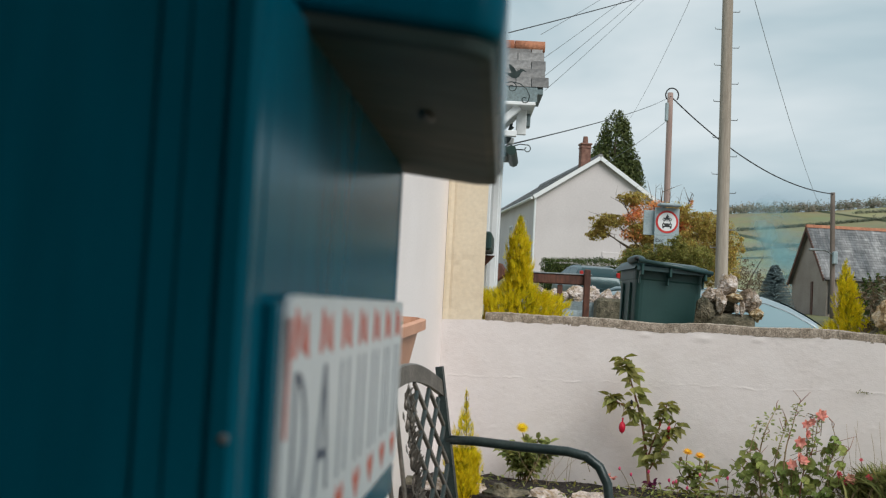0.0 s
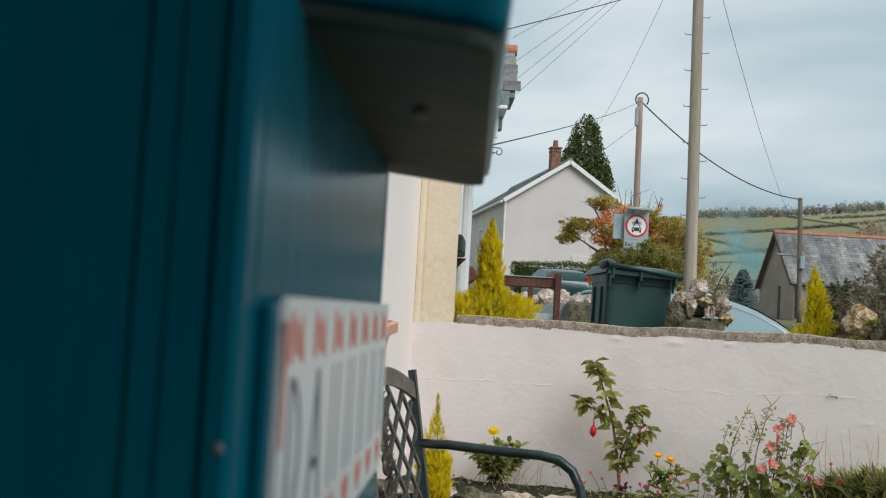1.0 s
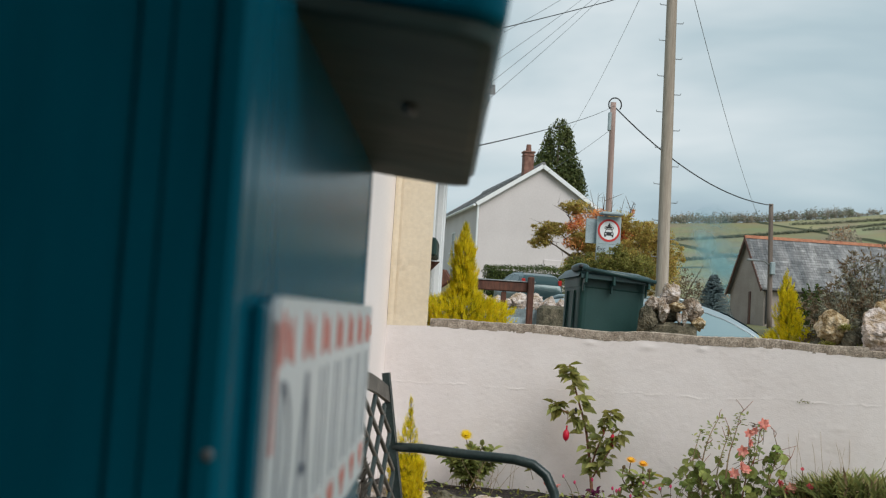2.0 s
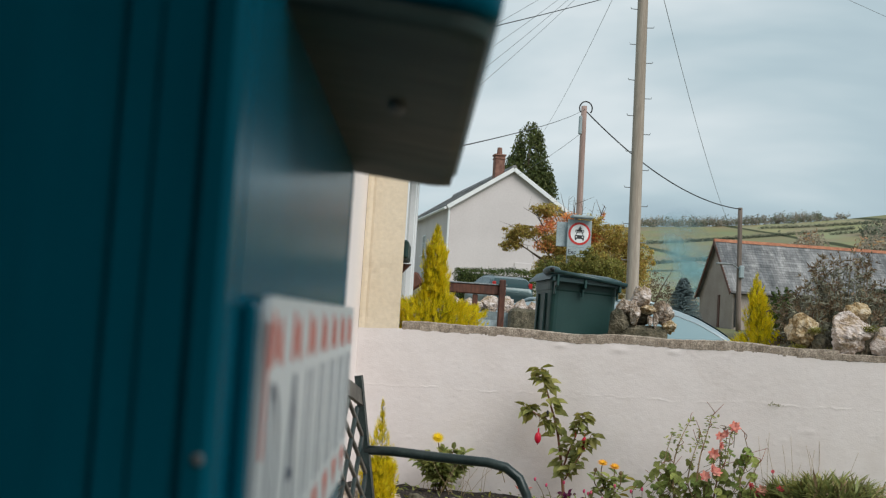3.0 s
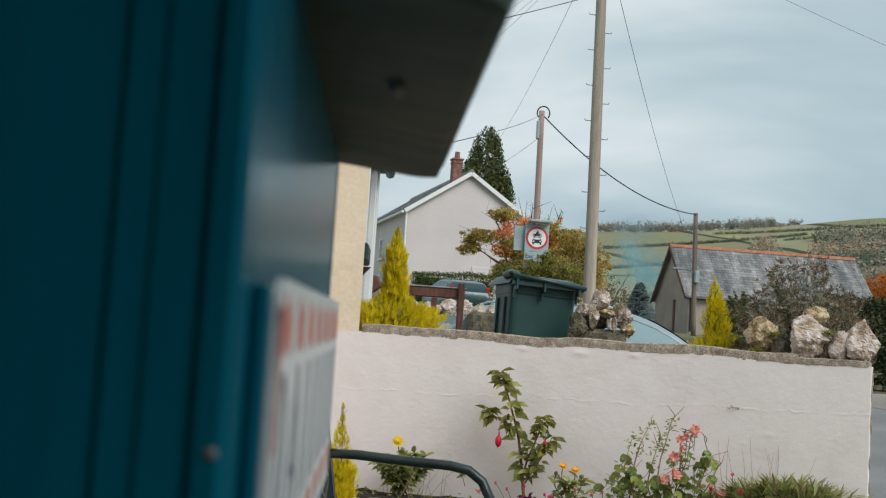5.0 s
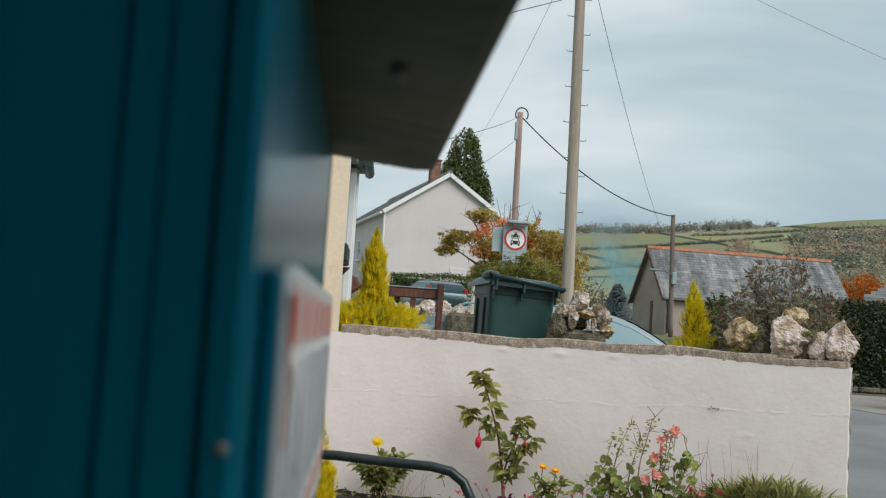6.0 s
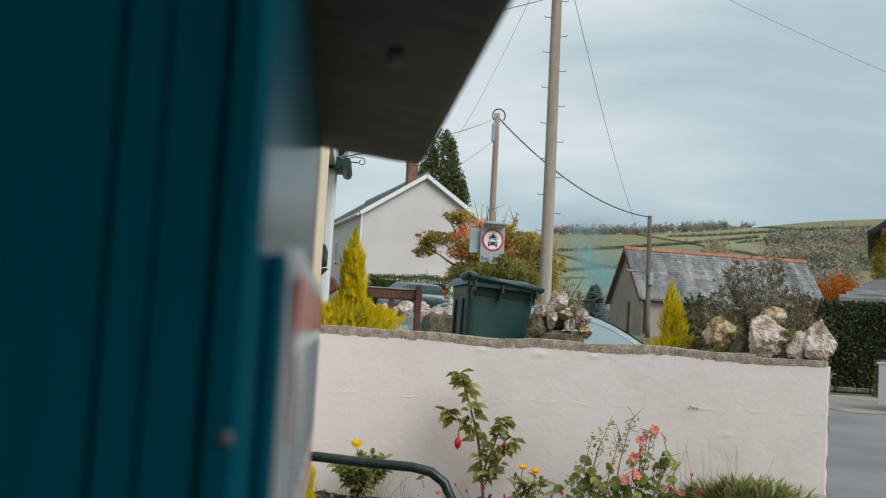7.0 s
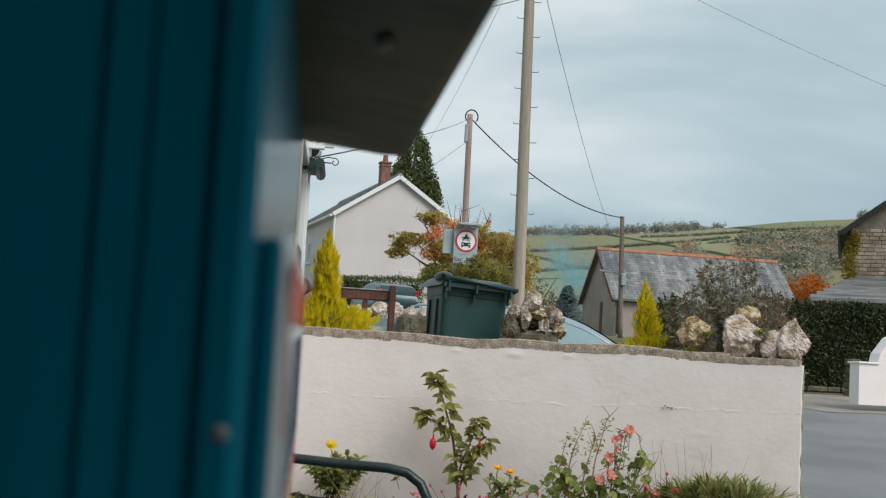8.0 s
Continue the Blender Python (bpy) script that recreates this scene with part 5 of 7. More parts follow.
def gable_house(name, m, W, L, z_eave, z_ridge, wall_m, roof_m, label, ridge_m, slate_size, verge_m, over=0.25):
    """Local x across the gable, y along the ridge, base at z 0."""
    root = thing(name, m, label, "house", "houses along the lane")
    wall = Geo()
    out = [(0, -1.5), (W, -1.5), (W, z_eave), (W / 2, z_ridge), (0, z_eave)]
    wall.prism(out, L, Matrix())
    part("wall", wall, wall_m, root)
    slope = Vector((W / 2, 0, z_ridge - z_eave))
    fall = slope.length + over
    dl, dr = Vector((-W / 2, 0, z_eave - z_ridge)).normalized(), Vector((W / 2, 0, z_eave - z_ridge)).normalized()
    top = Vector((W / 2, -over, z_ridge + 0.10))
    deck = Geo()
    for d in (dl, dr):
        e = top + d * fall
        n = Vector((0, 0, -0.07))
        v = [top, top + Vector((0, L + 2 * over, 0)), e + Vector((0, L + 2 * over, 0)), e]
        k = len(deck.v)
        deck.v += [tuple(q) for q in v] + [tuple(q + n) for q in v]
        for a, b, c_, d_ in ((0, 1, 2, 3), (7, 6, 5, 4), (0, 3, 7, 4), (1, 5, 6, 2), (3, 2, 6, 7), (0, 4, 5, 1)):
            deck.f.append((k + a, k + b, k + c_, k + d_))
    roof = part("roof", deck, roof_m, root)
    for d, side in ((dl, -1), (dr, 1)):
        g = slates(top + Vector((0, 0, 0.012)), (0, 1, 0), d, L + 2 * over, fall, slate_size[0], slate_size[1])
        s = part("slating", g, roof_m, roof)
        tagged(s, kind="stuff")
    part("ridge_tiles", Geo().prism([(-0.16, -0.08), (0.16, -0.08), (0.06, 0.09), (-0.06, 0.09)], L + 2 * over, Matrix.Translation(top)), ridge_m, root)
    for d in (dl, dr):
        ang = math.atan2(d.z, d.x)
        c = top + d * (fall / 2) + Vector((0, 0.02, -0.11))
        part("verge_board", Geo().box(c, (fall, 0.05, 0.20), 0.005, Matrix.Rotation(-ang, 3, "Y")), verge_m, root)
    return root, top, dl, dr, fall


def white_house():
    m = pose(4.30, 62.0, land(6, 62), 0, 0, 8.5)
    zb = land(6, 62)
    root, top, dl, dr, fall = gable_house("white_house", m, 6.25, 13.0, 8.34 - zb, 10.40 - zb, M_HOUSEWHITE, M_SLATEFAR, "pale rendered house with slate roof and brick chimney", M_SLATEFAR, (0.5, 0.3), M_UPVC)
    ch = Geo().box((2.45, 0.35, 10.28 - zb), (0.50, 0.50, 1.7), 0.02)
    c = part("chimney", ch, M_BRICK, root)
    part("chimney_cap", Geo().box((2.45, 0.35, 11.10 - zb), (0.60, 0.60, 0.09), 0.02).box((2.45, 0.35, 10.92 - zb), (0.56, 0.56, 0.06), 0.01), M_BRICK, c)
    part("chimney_pot", Geo().tube([(2.45, 0.35, 11.13 - zb), (2.45, 0.35, 11.50 - zb)], [0.15, 0.12], 10), M_BRICK, c)
    part("downpipe", Geo().tube([(-0.08, -0.07, 0.2), (-0.08, -0.07, 8.2 - zb)], 0.055, 8), M_UPVC, root)
    part("gutter", Geo().tube([(-0.30, -0.2, 8.15 - zb), (-0.30, 13.2, 8.15 - zb)], 0.07, 8), M_UPVC, root)
    part("low_door", Geo().box((4.1, -0.03, 4.55 - zb), (1.3, 0.06, 2.3), 0.02), M_HOUSEWHITE, root)
    side = Matrix(((0, 1, 0, 0), (-1, 0, 0, 0), (0, 0, 1, 0), (0, 0, 0, 1)))
    for y in (2.5, 6.0, 9.5):
        for z in (0.8, 2.75):
            window(root, Matrix.Translation((-0.02, y, z)) @ side, 0.7, 1.1)


white_house()


def slate_cottage():
    zb = land(21, 66)
    m = pose(19.47, 64.0, zb, 0, 0, 1.0) @ Matrix(((0, 1, 0, 0), (-1, 0, 0, 0), (0, 0, 1, 0), (0, 0, 0, 1))) @ Matrix.Translation((-6.0, 0, 0))
    root, top, dl, dr, fall = gable_house("slate_cottage", m, 6.0, 10.2, 5.15 - zb, 7.90 - zb, M_RENDERGREY, M_SLATEFAR, "grey roughcast cottage with lichened slate roof and clay ridge", M_RIDGE, (0.32, 0.22), M_WOOD)
    part("slit_door", Geo().box((3.6, -0.01, 3.9 - zb), (0.35, 0.06, 2.2), 0.01), M_WOOD, root, "narrow dark timber shutter")
    side = Matrix(((0, -1, 0, 0), (1, 0, 0, 0), (0, 0, 1, 0), (0, 0, 0, 1)))
    for y in (3.9, 7.2):
        window(root, Matrix.Translation((6.02, y, 4.3 - zb)) @ side, 0.95, 1.15, bars=1)
    part("gutter", Geo().tube([(6.28, -0.2, 4.98 - zb), (6.28, 10.4, 4.98 - zb)], 0.07, 8), M_BLACK, root)
    part("downpipe", Geo().tube([(6.08, 0.12, 0), (6.08, 0.12, 5.0 - zb)], 0.05, 8), M_BLACK, root)


slate_cottage()


def stone_house():
    zb = land(25, 45)
    m = pose(22.95, 45.0, zb, 0, 0, -27)
    root, top, dl, dr, fall = gable_house("stone_house", m, 8.4, 9.0, 7.2 - zb, 10.3 - zb, M_STONEWALL, M_SLATEFAR, "buff stone house with slate roof and yellow creeper", M_SLATEFAR, (0.4, 0.28), M_BLACK, over=0.42)
    rnd = random.Random(31)
    g = Geo()
    for r in range(20):                                       # squared stones on the wall that faces the lane
        x = 0.0
        z = 2.2 + 0.15 * r
        while x < 3.2:
            w = rnd.uniform(0.22, 0.5)
            g.box((x + w / 2, -0.01, z), (w - 0.02, 0.05, 0.13), 0.012)
            x += w
    tagged(part("stone_facing", g, M_STONEBUFF, root), kind="stuff")
    window(root, Matrix.Translation((2.1, -0.03, 5.3 - zb)), 1.1, 1.3, M_GREYPAINT)
    part("gutter", Geo().tube([(-0.42, -0.5, 6.95 - zb), (-0.42, 9.2, 6.95 - zb)], 0.08, 8), M_BLACK, root)
    # lean-to porch roof
    pz = 4.55 - zb
    deck = Geo().poly([(-1.4, -1.9, pz - 0.25), (4.0, -1.9, pz - 0.25), (4.0, -0.02, pz + 0.75), (0.2, -0.02, pz + 0.75)])
    deck.poly([(-1.4, -1.9, pz - 0.33), (0.2, -0.02, pz + 0.67), (4.0, -0.02, pz + 0.67), (4.0, -1.9, pz - 0.33)])
    deck.box((1.3, -1.88, pz - 0.30), (5.4, 0.05, 0.12))
    porch_roof = part("porch_roof", deck, M_SLATEFAR, root)
    for k in range(7):
        y = -1.9 + 1.88 * k / 7
        zz = pz - 0.25 + 1.0 * k / 7 + 0.02
        x0 = -1.4 + 1.6 * k / 7
        part("slate_course", Geo().box(((x0 + 4.0) / 2, y + 0.13, zz + 0.06), (4.0 - x0, 0.30, 0.025), 0.004, Matrix.Rotation(radians(27), 3, "X")), M_SLATEFAR, porch_roof)
    for x in (-1.0, 3.6):
        part("porch_post", Geo().box((x, -1.7, pz / 2 - 0.2), (0.14, 0.14, pz - 0.2), 0.01), M_GREYPAINT, root)
    ivy = Geo().scatter(rnd, [(-0.05, -0.1, 5.6 - zb, 0.30, 0.16, 1.3), (-0.25, -0.1, 4.6 - zb, 0.55, 0.2, 0.5), (0.15, -0.1, 6.6 - zb, 0.22, 0.12, 0.5)], 2600, 0.055, 0.2)
    part("creeper", ivy, L_IVY, root, "yellow autumn creeper")


M_STONEBUFF = mat("buff_squared_stone", (0.26, 0.20, 0.145), (0.42, 0.34, 0.26), 2.0, 0.9, 0.5, 18, grain=0.25, island=0.25)
stone_house()


# ---- the neighbour's front: bay window, gutter, tiled porch ----
def neighbour():
    root = thing("neighbour_house", pose(0.130, 6.98, 0, 0, 0, -4.6), "white-framed front of the neighbouring house", "house", "houses along the lane")
    part("wall", Geo().box((-0.90, 2.6, 2.9), (1.5, 5.2, 5.8), 0.01), M_UPVC, root)
    part("bay_base", Geo().box((-0.16, 1.6, 0.55), (0.30, 2.6, 1.1), 0.01), M_UPVC, root)
    part("bay_window", Geo().box((-0.010, 2.84, 1.80), (0.07, 0.09, 1.35), 0.006).box((-0.010, 0.45, 1.80), (0.07, 0.09, 1.35), 0.006).box((-0.010, 1.64, 1.15), (0.08, 2.4, 0.08), 0.006).box((-0.01, 1.64, 2.47), (0.08, 2.4, 0.10), 0.006).box((-0.010, 1.64, 1.80), (0.06, 0.07, 1.3), 0.006), M_UPVC, root)
    part("bay_pane", Geo().box((-0.022, 1.64, 1.80), (0.012, 2.35, 1.28)), M_GLASS, root)
    part("corner_board", Geo().box((0.0, 2.98, 1.65), (0.075, 0.16, 2.1), 0.006), M_UPVC, root)
    part("bay_roof", Geo().prism([(-0.15, 2.40), (0.10, 2.40), (0.10, 2.47), (-0.15, 2.55)], 0.35, Matrix.Translation((0, 2.75, 0))), M_GREENPAINT, root, "dark green bay roof")
    part("bay_gutter", Geo().tube([(0.115, 2.5, 2.41), (0.115, 3.15, 2.41)], 0.04, 8), M_GREENPAINT, root)
    part("upper_window", Geo().box((-0.10, 4.6, 4.6), (0.07, 0.10, 1.6), 0.006).box((-0.10, 3.2, 4.6), (0.07, 0.10, 1.6), 0.006).box((-0.10, 3.9, 3.85), (0.07, 1.4, 0.1), 0.006).box((-0.10, 3.9, 4.6), (0.06, 1.4, 0.06), 0.006), M_UPVC, root)
    part("upper_pane", Geo().box((-0.118, 3.9, 4.6), (0.012, 1.35, 1.5)), M_GLASS, root)
    part("window_box", Geo().box((0.015, 1.35, 1.60), (0.09, 0.45, 0.12), 0.012), M_GREENPAINT, root, "dark green timber window box")
    part("window_box_bracket", Geo().prism([(0.0, 1.43), (0.02, 1.42), (0.12, 1.53), (0.0, 1.53)], 0.05, Matrix.Translation((-0.05, 1.5, 0))), M_WOOD, root)
    part("eaves_gutter", Geo().tube([(0.08, 4.4, 4.62), (0.08, 5.3, 4.62)], 0.05, 8), M_BLACK, root)
    part("gutter_bracket", Geo().box((0.0, 5.0, 4.60), (0.16, 0.05, 0.12), 0.01), M_BLACK, root)


neighbour()


def tiled_porch():
    """Small pitched canopy over the neighbour's door, its slope turned to the viewer."""
    root = thing("tiled_porch", pose(0.0, 9.6, 0.19) @ Matrix.Diagonal((0.8, 0.8, 0.8, 1)), "slate-tiled door canopy with clay ridge and white brackets", "porch")
    x0, x1 = -0.35, 0.845
    zt, zb, fall_y = 3.905, 3.43, 0.32
    deck = Geo().prism([(0, zb - 0.03), (fall_y, zt - 0.03), (2 * fall_y, zb - 0.03), (2 * fall_y, zb - 0.07), (0, zb - 0.07)], x1 - x0, Matrix(((0, 1, 0, x0), (1, 0, 0, 0), (0, 0, 1, 0), (0, 0, 0, 1))))
    roof = part("canopy_deck", deck, M_GREYPAINT, root)
    rnd = random.Random(4)
    rows, w = 5, 0.27
    h = (zt - zb) / rows
    pitch = math.atan2(zt - zb, fall_y)
    long_h = math.hypot(h, fall_y / rows)
    for r in range(rows):
        off = w / 2 if r % 2 else 0
        x = x1 + 0.03 - r * 0.0
        xe = x1 + 0.055 - 0.014 * (rows - 1 - r)
        k = 0
        while x0 + k * w - off < xe:
            a, b = max(x0, x0 + k * w - off), min(xe, x0 + (k + 1) * w - off)
            k += 1
            if b - a < 0.03:
                continue
            zc = zb + h * (rows - 1 - r) + h / 2
            yc = fall_y * (rows - 1 - r + 0.5) / rows
            g = Geo().box((0, 0, 0), (b - a - 0.006, long_h * 1.12, 0.008), 0.002, Matrix.Rotation(pitch + radians(rnd.uniform(-1, 1.5) + 3), 3, "X") @ Matrix.Rotation(radians(rnd.uniform(-0.7, 0.7)), 3, "Z"))
            s = part("slate", g, M_SLATE, roof)
            s.location = ((a + b) / 2, yc - 0.010, zc + 0.004)
    part("back_slope", Geo().box((0.24, fall_y * 1.5, (zt + zb) / 2), (1.2, long_h * rows, 0.015), 0.003, Matrix.Rotation(-pitch, 3, "X")), M_SLATE, roof)
    rg = Geo()
    for k in range(4):
        rg.tube([(x0 + 0.305 * k, fall_y, zt - 0.005), (x0 + 0.305 * (k + 1) - 0.006, fall_y, zt - 0.005)], 0.058, 10)
    part("ridge_tile", rg, M_RIDGE, root, "red clay ridge tiles", True)
    part("fascia", Geo().box((0.22, -0.012, 3.345), (1.14, 0.03, 0.145), 0.005), M_GREYPAINT, root, "blue-grey painted fascia")
    part("cornice", Geo().box((0.21, 0.28, 3.255), (1.13, 0.66, 0.035), 0.006), M_UPVC, root)
    part("end_board", Geo().box((0.66, 0.22, 3.12), (0.10, 0.04, 0.26), 0.005), M_UPVC, root)
    for y in (0.05, 0.50):
        a, b = Vector((0.62, y, 3.235)), Vector((0.22, y, 2.86))
        d = (b - a).normalized()
        sd = Vector((0, 1, 0))
        part("bracket_strut", Geo().box((a + b) / 2, ((b - a).length, 0.06, 0.07), 0.006, Matrix((d, sd, d.cross(sd))).transposed()), M_UPVC, root)
        part("bracket_beam", Geo().box((0.45, y, 2.97), (0.32, 0.06, 0.06), 0.006), M_UPVC, root)
    part("gutter_end", Geo().box((0.735, 0.45, 3.17), (0.05, 0.12, 0.13), 0.01), M_GREYPAINT, root)
    part("rear_beam", Geo().box((-0.10, 0.55, 3.2), (0.5, 0.06, 0.16), 0.01), M_UPVC, root)


tiled_porch()


def cockerel():
    """Small cut-out cockerel on the bay roof."""
    out = [(0, 0), (0.02, 0), (0.03, 0.05), (0.06, 0.07), (0.085, 0.12), (0.075, 0.17), (0.095, 0.19), (0.08, 0.20), (0.085, 0.225), (0.06, 0.215), (0.05, 0.18), (0.03, 0.12), (-0.02, 0.10), (-0.05, 0.14), (-0.055, 0.07), (-0.02, 0.04)]
    solid("cockerel_finial", Geo().prism(out, 0.006, Matrix()), M_IRON, pose(0.385, 9.9, 2.47), "black cut-out metal cockerel on the bay roof", "ornament")


cockerel()


def spiral(cx, cz, r0, r1, a0, a1, n=22):
    return [(cx + (r0 + (r1 - r0) * k / n) * math.cos(radians(a0 + (a1 - a0) * k / n)), 0, cz + (r0 + (r1 - r0) * k / n) * math.sin(radians(a0 + (a1 - a0) * k / n))) for k in range(n + 1)]


def bird_bracket():
    """Scrolled wrought-iron hanging bracket with a cut-out bird silhouette, fixed to the neighbour's front."""
    root = thing("iron_scroll_bracket", pose(0.276, 8.16, 2.574) @ Matrix.Diagonal((0.8, 0.8, 0.8, 1)), "black scrolled iron bracket with a bird cut-out", "bracket")
    part("main_scroll", Geo().tube([(0.0, 0, 0.06), (0.05, 0, 0.10), (0.11, 0, 0.112), (0.18, 0, 0.10), (0.235, 0, 0.06), (0.265, 0, 0.0), (0.255, 0, -0.035)] + spiral(0.225, -0.03, 0.032, 0.014, -10, -320), 0.0045, 6), M_IRON, root, smooth=True)
    part("inner_scroll", Geo().tube(spiral(0.115, 0.066, 0.042, 0.012, 80, -330), 0.004, 6), M_IRON, root, smooth=True)
    part("lower_scroll", Geo().tube([(0.0, 0, 0.055), (0.03, 0, 0.02), (0.032, 0, -0.03), (0.015, 0, -0.06)], 0.0045, 6), M_IRON, root, smooth=True)
    part("upright", Geo().tube([(0.0, 0, -0.12), (0.0, 0, 0.22), (0.03, 0, 0.17), (0.02, 0, 0.10)], 0.005, 6), M_IRON, root, smooth=True)
    flat = Matrix.Translation((0.02, -0.003, 0.115))
    part("bird_plate", Geo().prism([(0.0, 0.075), (0.05, 0.055), (0.09, 0.03), (0.125, 0.025), (0.15, 0.045), (0.165, 0.075), (0.18, 0.09), (0.215, 0.082), (0.18, 0.105), (0.16, 0.108), (0.145, 0.095), (0.125, 0.085), (0.105, 0.115), (0.075, 0.14), (0.06, 0.145), (0.065, 0.11), (0.085, 0.07), (0.04, 0.072)], 0.004, flat), M_IRON, root)
    part("bird_perch", Geo().tube([(0.145, 0, 0.10), (0.145, 0, 0.145)], 0.003, 6), M_IRON, root)


bird_bracket()


def gutter_scroll():
    root = thing("iron_hanging_bracket", pose(0.52, 10.0, 2.50), "small scrolled iron hanging basket bracket", "bracket")
    part("bracket_scroll", Geo().tube([(-0.05, 0, 0.02), (0.02, 0, 0.045), (0.07, 0, 0.04)] + spiral(0.075, 0.008, 0.034, 0.012, 90, -250), 0.004, 6), M_IRON, root, smooth=True)
    part("bracket_arm", Geo().tube([(-0.06, 0, 0.0), (0.05, 0, 0.0)], 0.005, 6), M_IRON, root)


gutter_scroll()


# ---- lane side: hedge, low wall, white gate wall ----
def hedge_row(name, m, L, D, H, n, size, material, label, seed=1):
    rnd = random.Random(seed)
    g = Geo()
    core = Geo().box((L / 2, D / 2, H / 2 - 0.05), (L - 0.2, D - 0.25, H - 0.25), 0.05)
    root = thing(name, m, label, "hedge")
    for _ in range(n):
        f = rnd.random()
        if f < 0.68:
            p = Vector((rnd.uniform(0, L), rnd.gauss(0.0, 0.05), rnd.uniform(0, H)))
        elif f < 0.9:
            p = Vector((rnd.uniform(0, L), rnd.uniform(0, D), H + rnd.gauss(0, 0.05)))
        else:
            p = Vector((rnd.choice((0, L)) + rnd.gauss(0, 0.05), rnd.uniform(0, D), rnd.uniform(0, H)))
        p += Vector((0, 0.10 * noise.noise(p * 1.6), 0.10 * noise.noise(p * 1.1 + Vector((3, 3, 3)))))
        a = Vector((rnd.gauss(0, 1), rnd.gauss(0, 0.6) - 0.4, rnd.gauss(0, 1))).normalized()
        e = Matrix.Rotation(rnd.random() * 6.28, 3, a) @ a.orthogonal().normalized()
        s = size * rnd.uniform(0.6, 1.4)
        k = len(g.v)
        g.v += [tuple(p - a * s), tuple(p + e * s * 0.5), tuple(p + a * s), tuple(p - e * s * 0.5)]
        g.f.append((k, k + 1, k + 2, k + 3))
    part("hedge_leaves", g, material, root)
    part("hedge_core", core, L_HEDGE, root)


hedge_row("tall_hedge", pose(10.35, 24.2, land(11, 24) - 0.1 + 0.10, 0, 0, 4), 9.5, 1.2, 1.80, 70000, 0.034, L_HEDGE, "tall dark clipped hedge above a low stone wall", 2)
hedge_row("garden_hedge", pose(3.6, 46.0, land(4.5, 46), 0, 0, 5), 3.0, 0.8, 4.13 - land(4.5, 46), 9000, 0.032, L_BUSH, "low clipped green hedge before the white house", 3)


def hedge_wall():
    g = Geo()
    rnd = random.Random(17)
    for r in range(2):
        x = 0.0
        while x < 9.4:
            w = rnd.uniform(0.2, 0.5)
            g.box((x + w / 2, rnd.uniform(-0.02, 0.02), 0.06 + 0.12 * r), (w - 0.02, 0.3, 0.105), 0.02)
            x += w
    solid("hedge_wall", g, M_DARKSTONE, pose(10.35, 23.9, land(11, 24) - 0.12, 0, 0, 4), "low dark stone wall under the hedge", "wall", kind="structure")
    g = Geo()
    for r in range(5):
        g.box((0.32 + rnd.uniform(-0.02, 0.02), 0, 0.08 + 0.15 * r), (0.20, 0.30, 0.135), 0.02)
    solid("gate_pier", g, M_DARKSTONE, pose(11.25, 22.6, land(11.3, 22.6)), "small dark stone gate pier", "pier", kind="structure")


hedge_wall()


def white_gate_wall():
    z0 = land(10, 19)
    out = [(0, 0), (6, 0), (6, 1.25), (0.95, 1.25), (0.62, 1.10), (0.40, 0.84), (0.35, 0.66), (0.0, 0.66)]
    g = Geo().prism([(x, z) for x, z in out], 0.24, Matrix())
    g.box((0.17, 0.12, 0.675), (0.40, 0.30, 0.035), 0.008)
    solid("white_gate_wall", g, M_WHITE, pose(9.82, 19.0, 0.72, 0, 0, 10), "white-painted curved gate wall beside the lane", "wall", kind="structure")


white_gate_wall()


# ---- trees and shrubs ----
def sprig(g, rnd, p, d, length, pairs=6):
    """A flat feathery spray: leaflets in pairs along a line from p."""
    e = Matrix.Rotation(rnd.random() * 6.283, 3, d) @ d.orthogonal().normalized()
    for k in range(pairs):
        f = (k + 0.4) / pairs
        q = p + d * length * f
        reach = length * 0.42 * (1.0 - 0.75 * f) * rnd.uniform(0.7, 1.2)
        for sd in (-1, 1):
            a = (d * 0.80 + e * sd * 0.62).normalized()
            w = (d - e * sd) * reach * 0.10
            b = len(g.v)
            g.v += [tuple(q - w), tuple(q + a * reach * 0.55 - w * 0.8), tuple(q + a * reach), tuple(q + a * reach * 0.5 + w)]
            g.f.append((b, b + 1, b + 2, b + 3))
    w = e * length * 0.03
    b = len(g.v)
    g.v += [tuple(p - w), tuple(p + w), tuple(p + d * length * 1.08)]
    g.f.append((b, b + 1, b + 2))


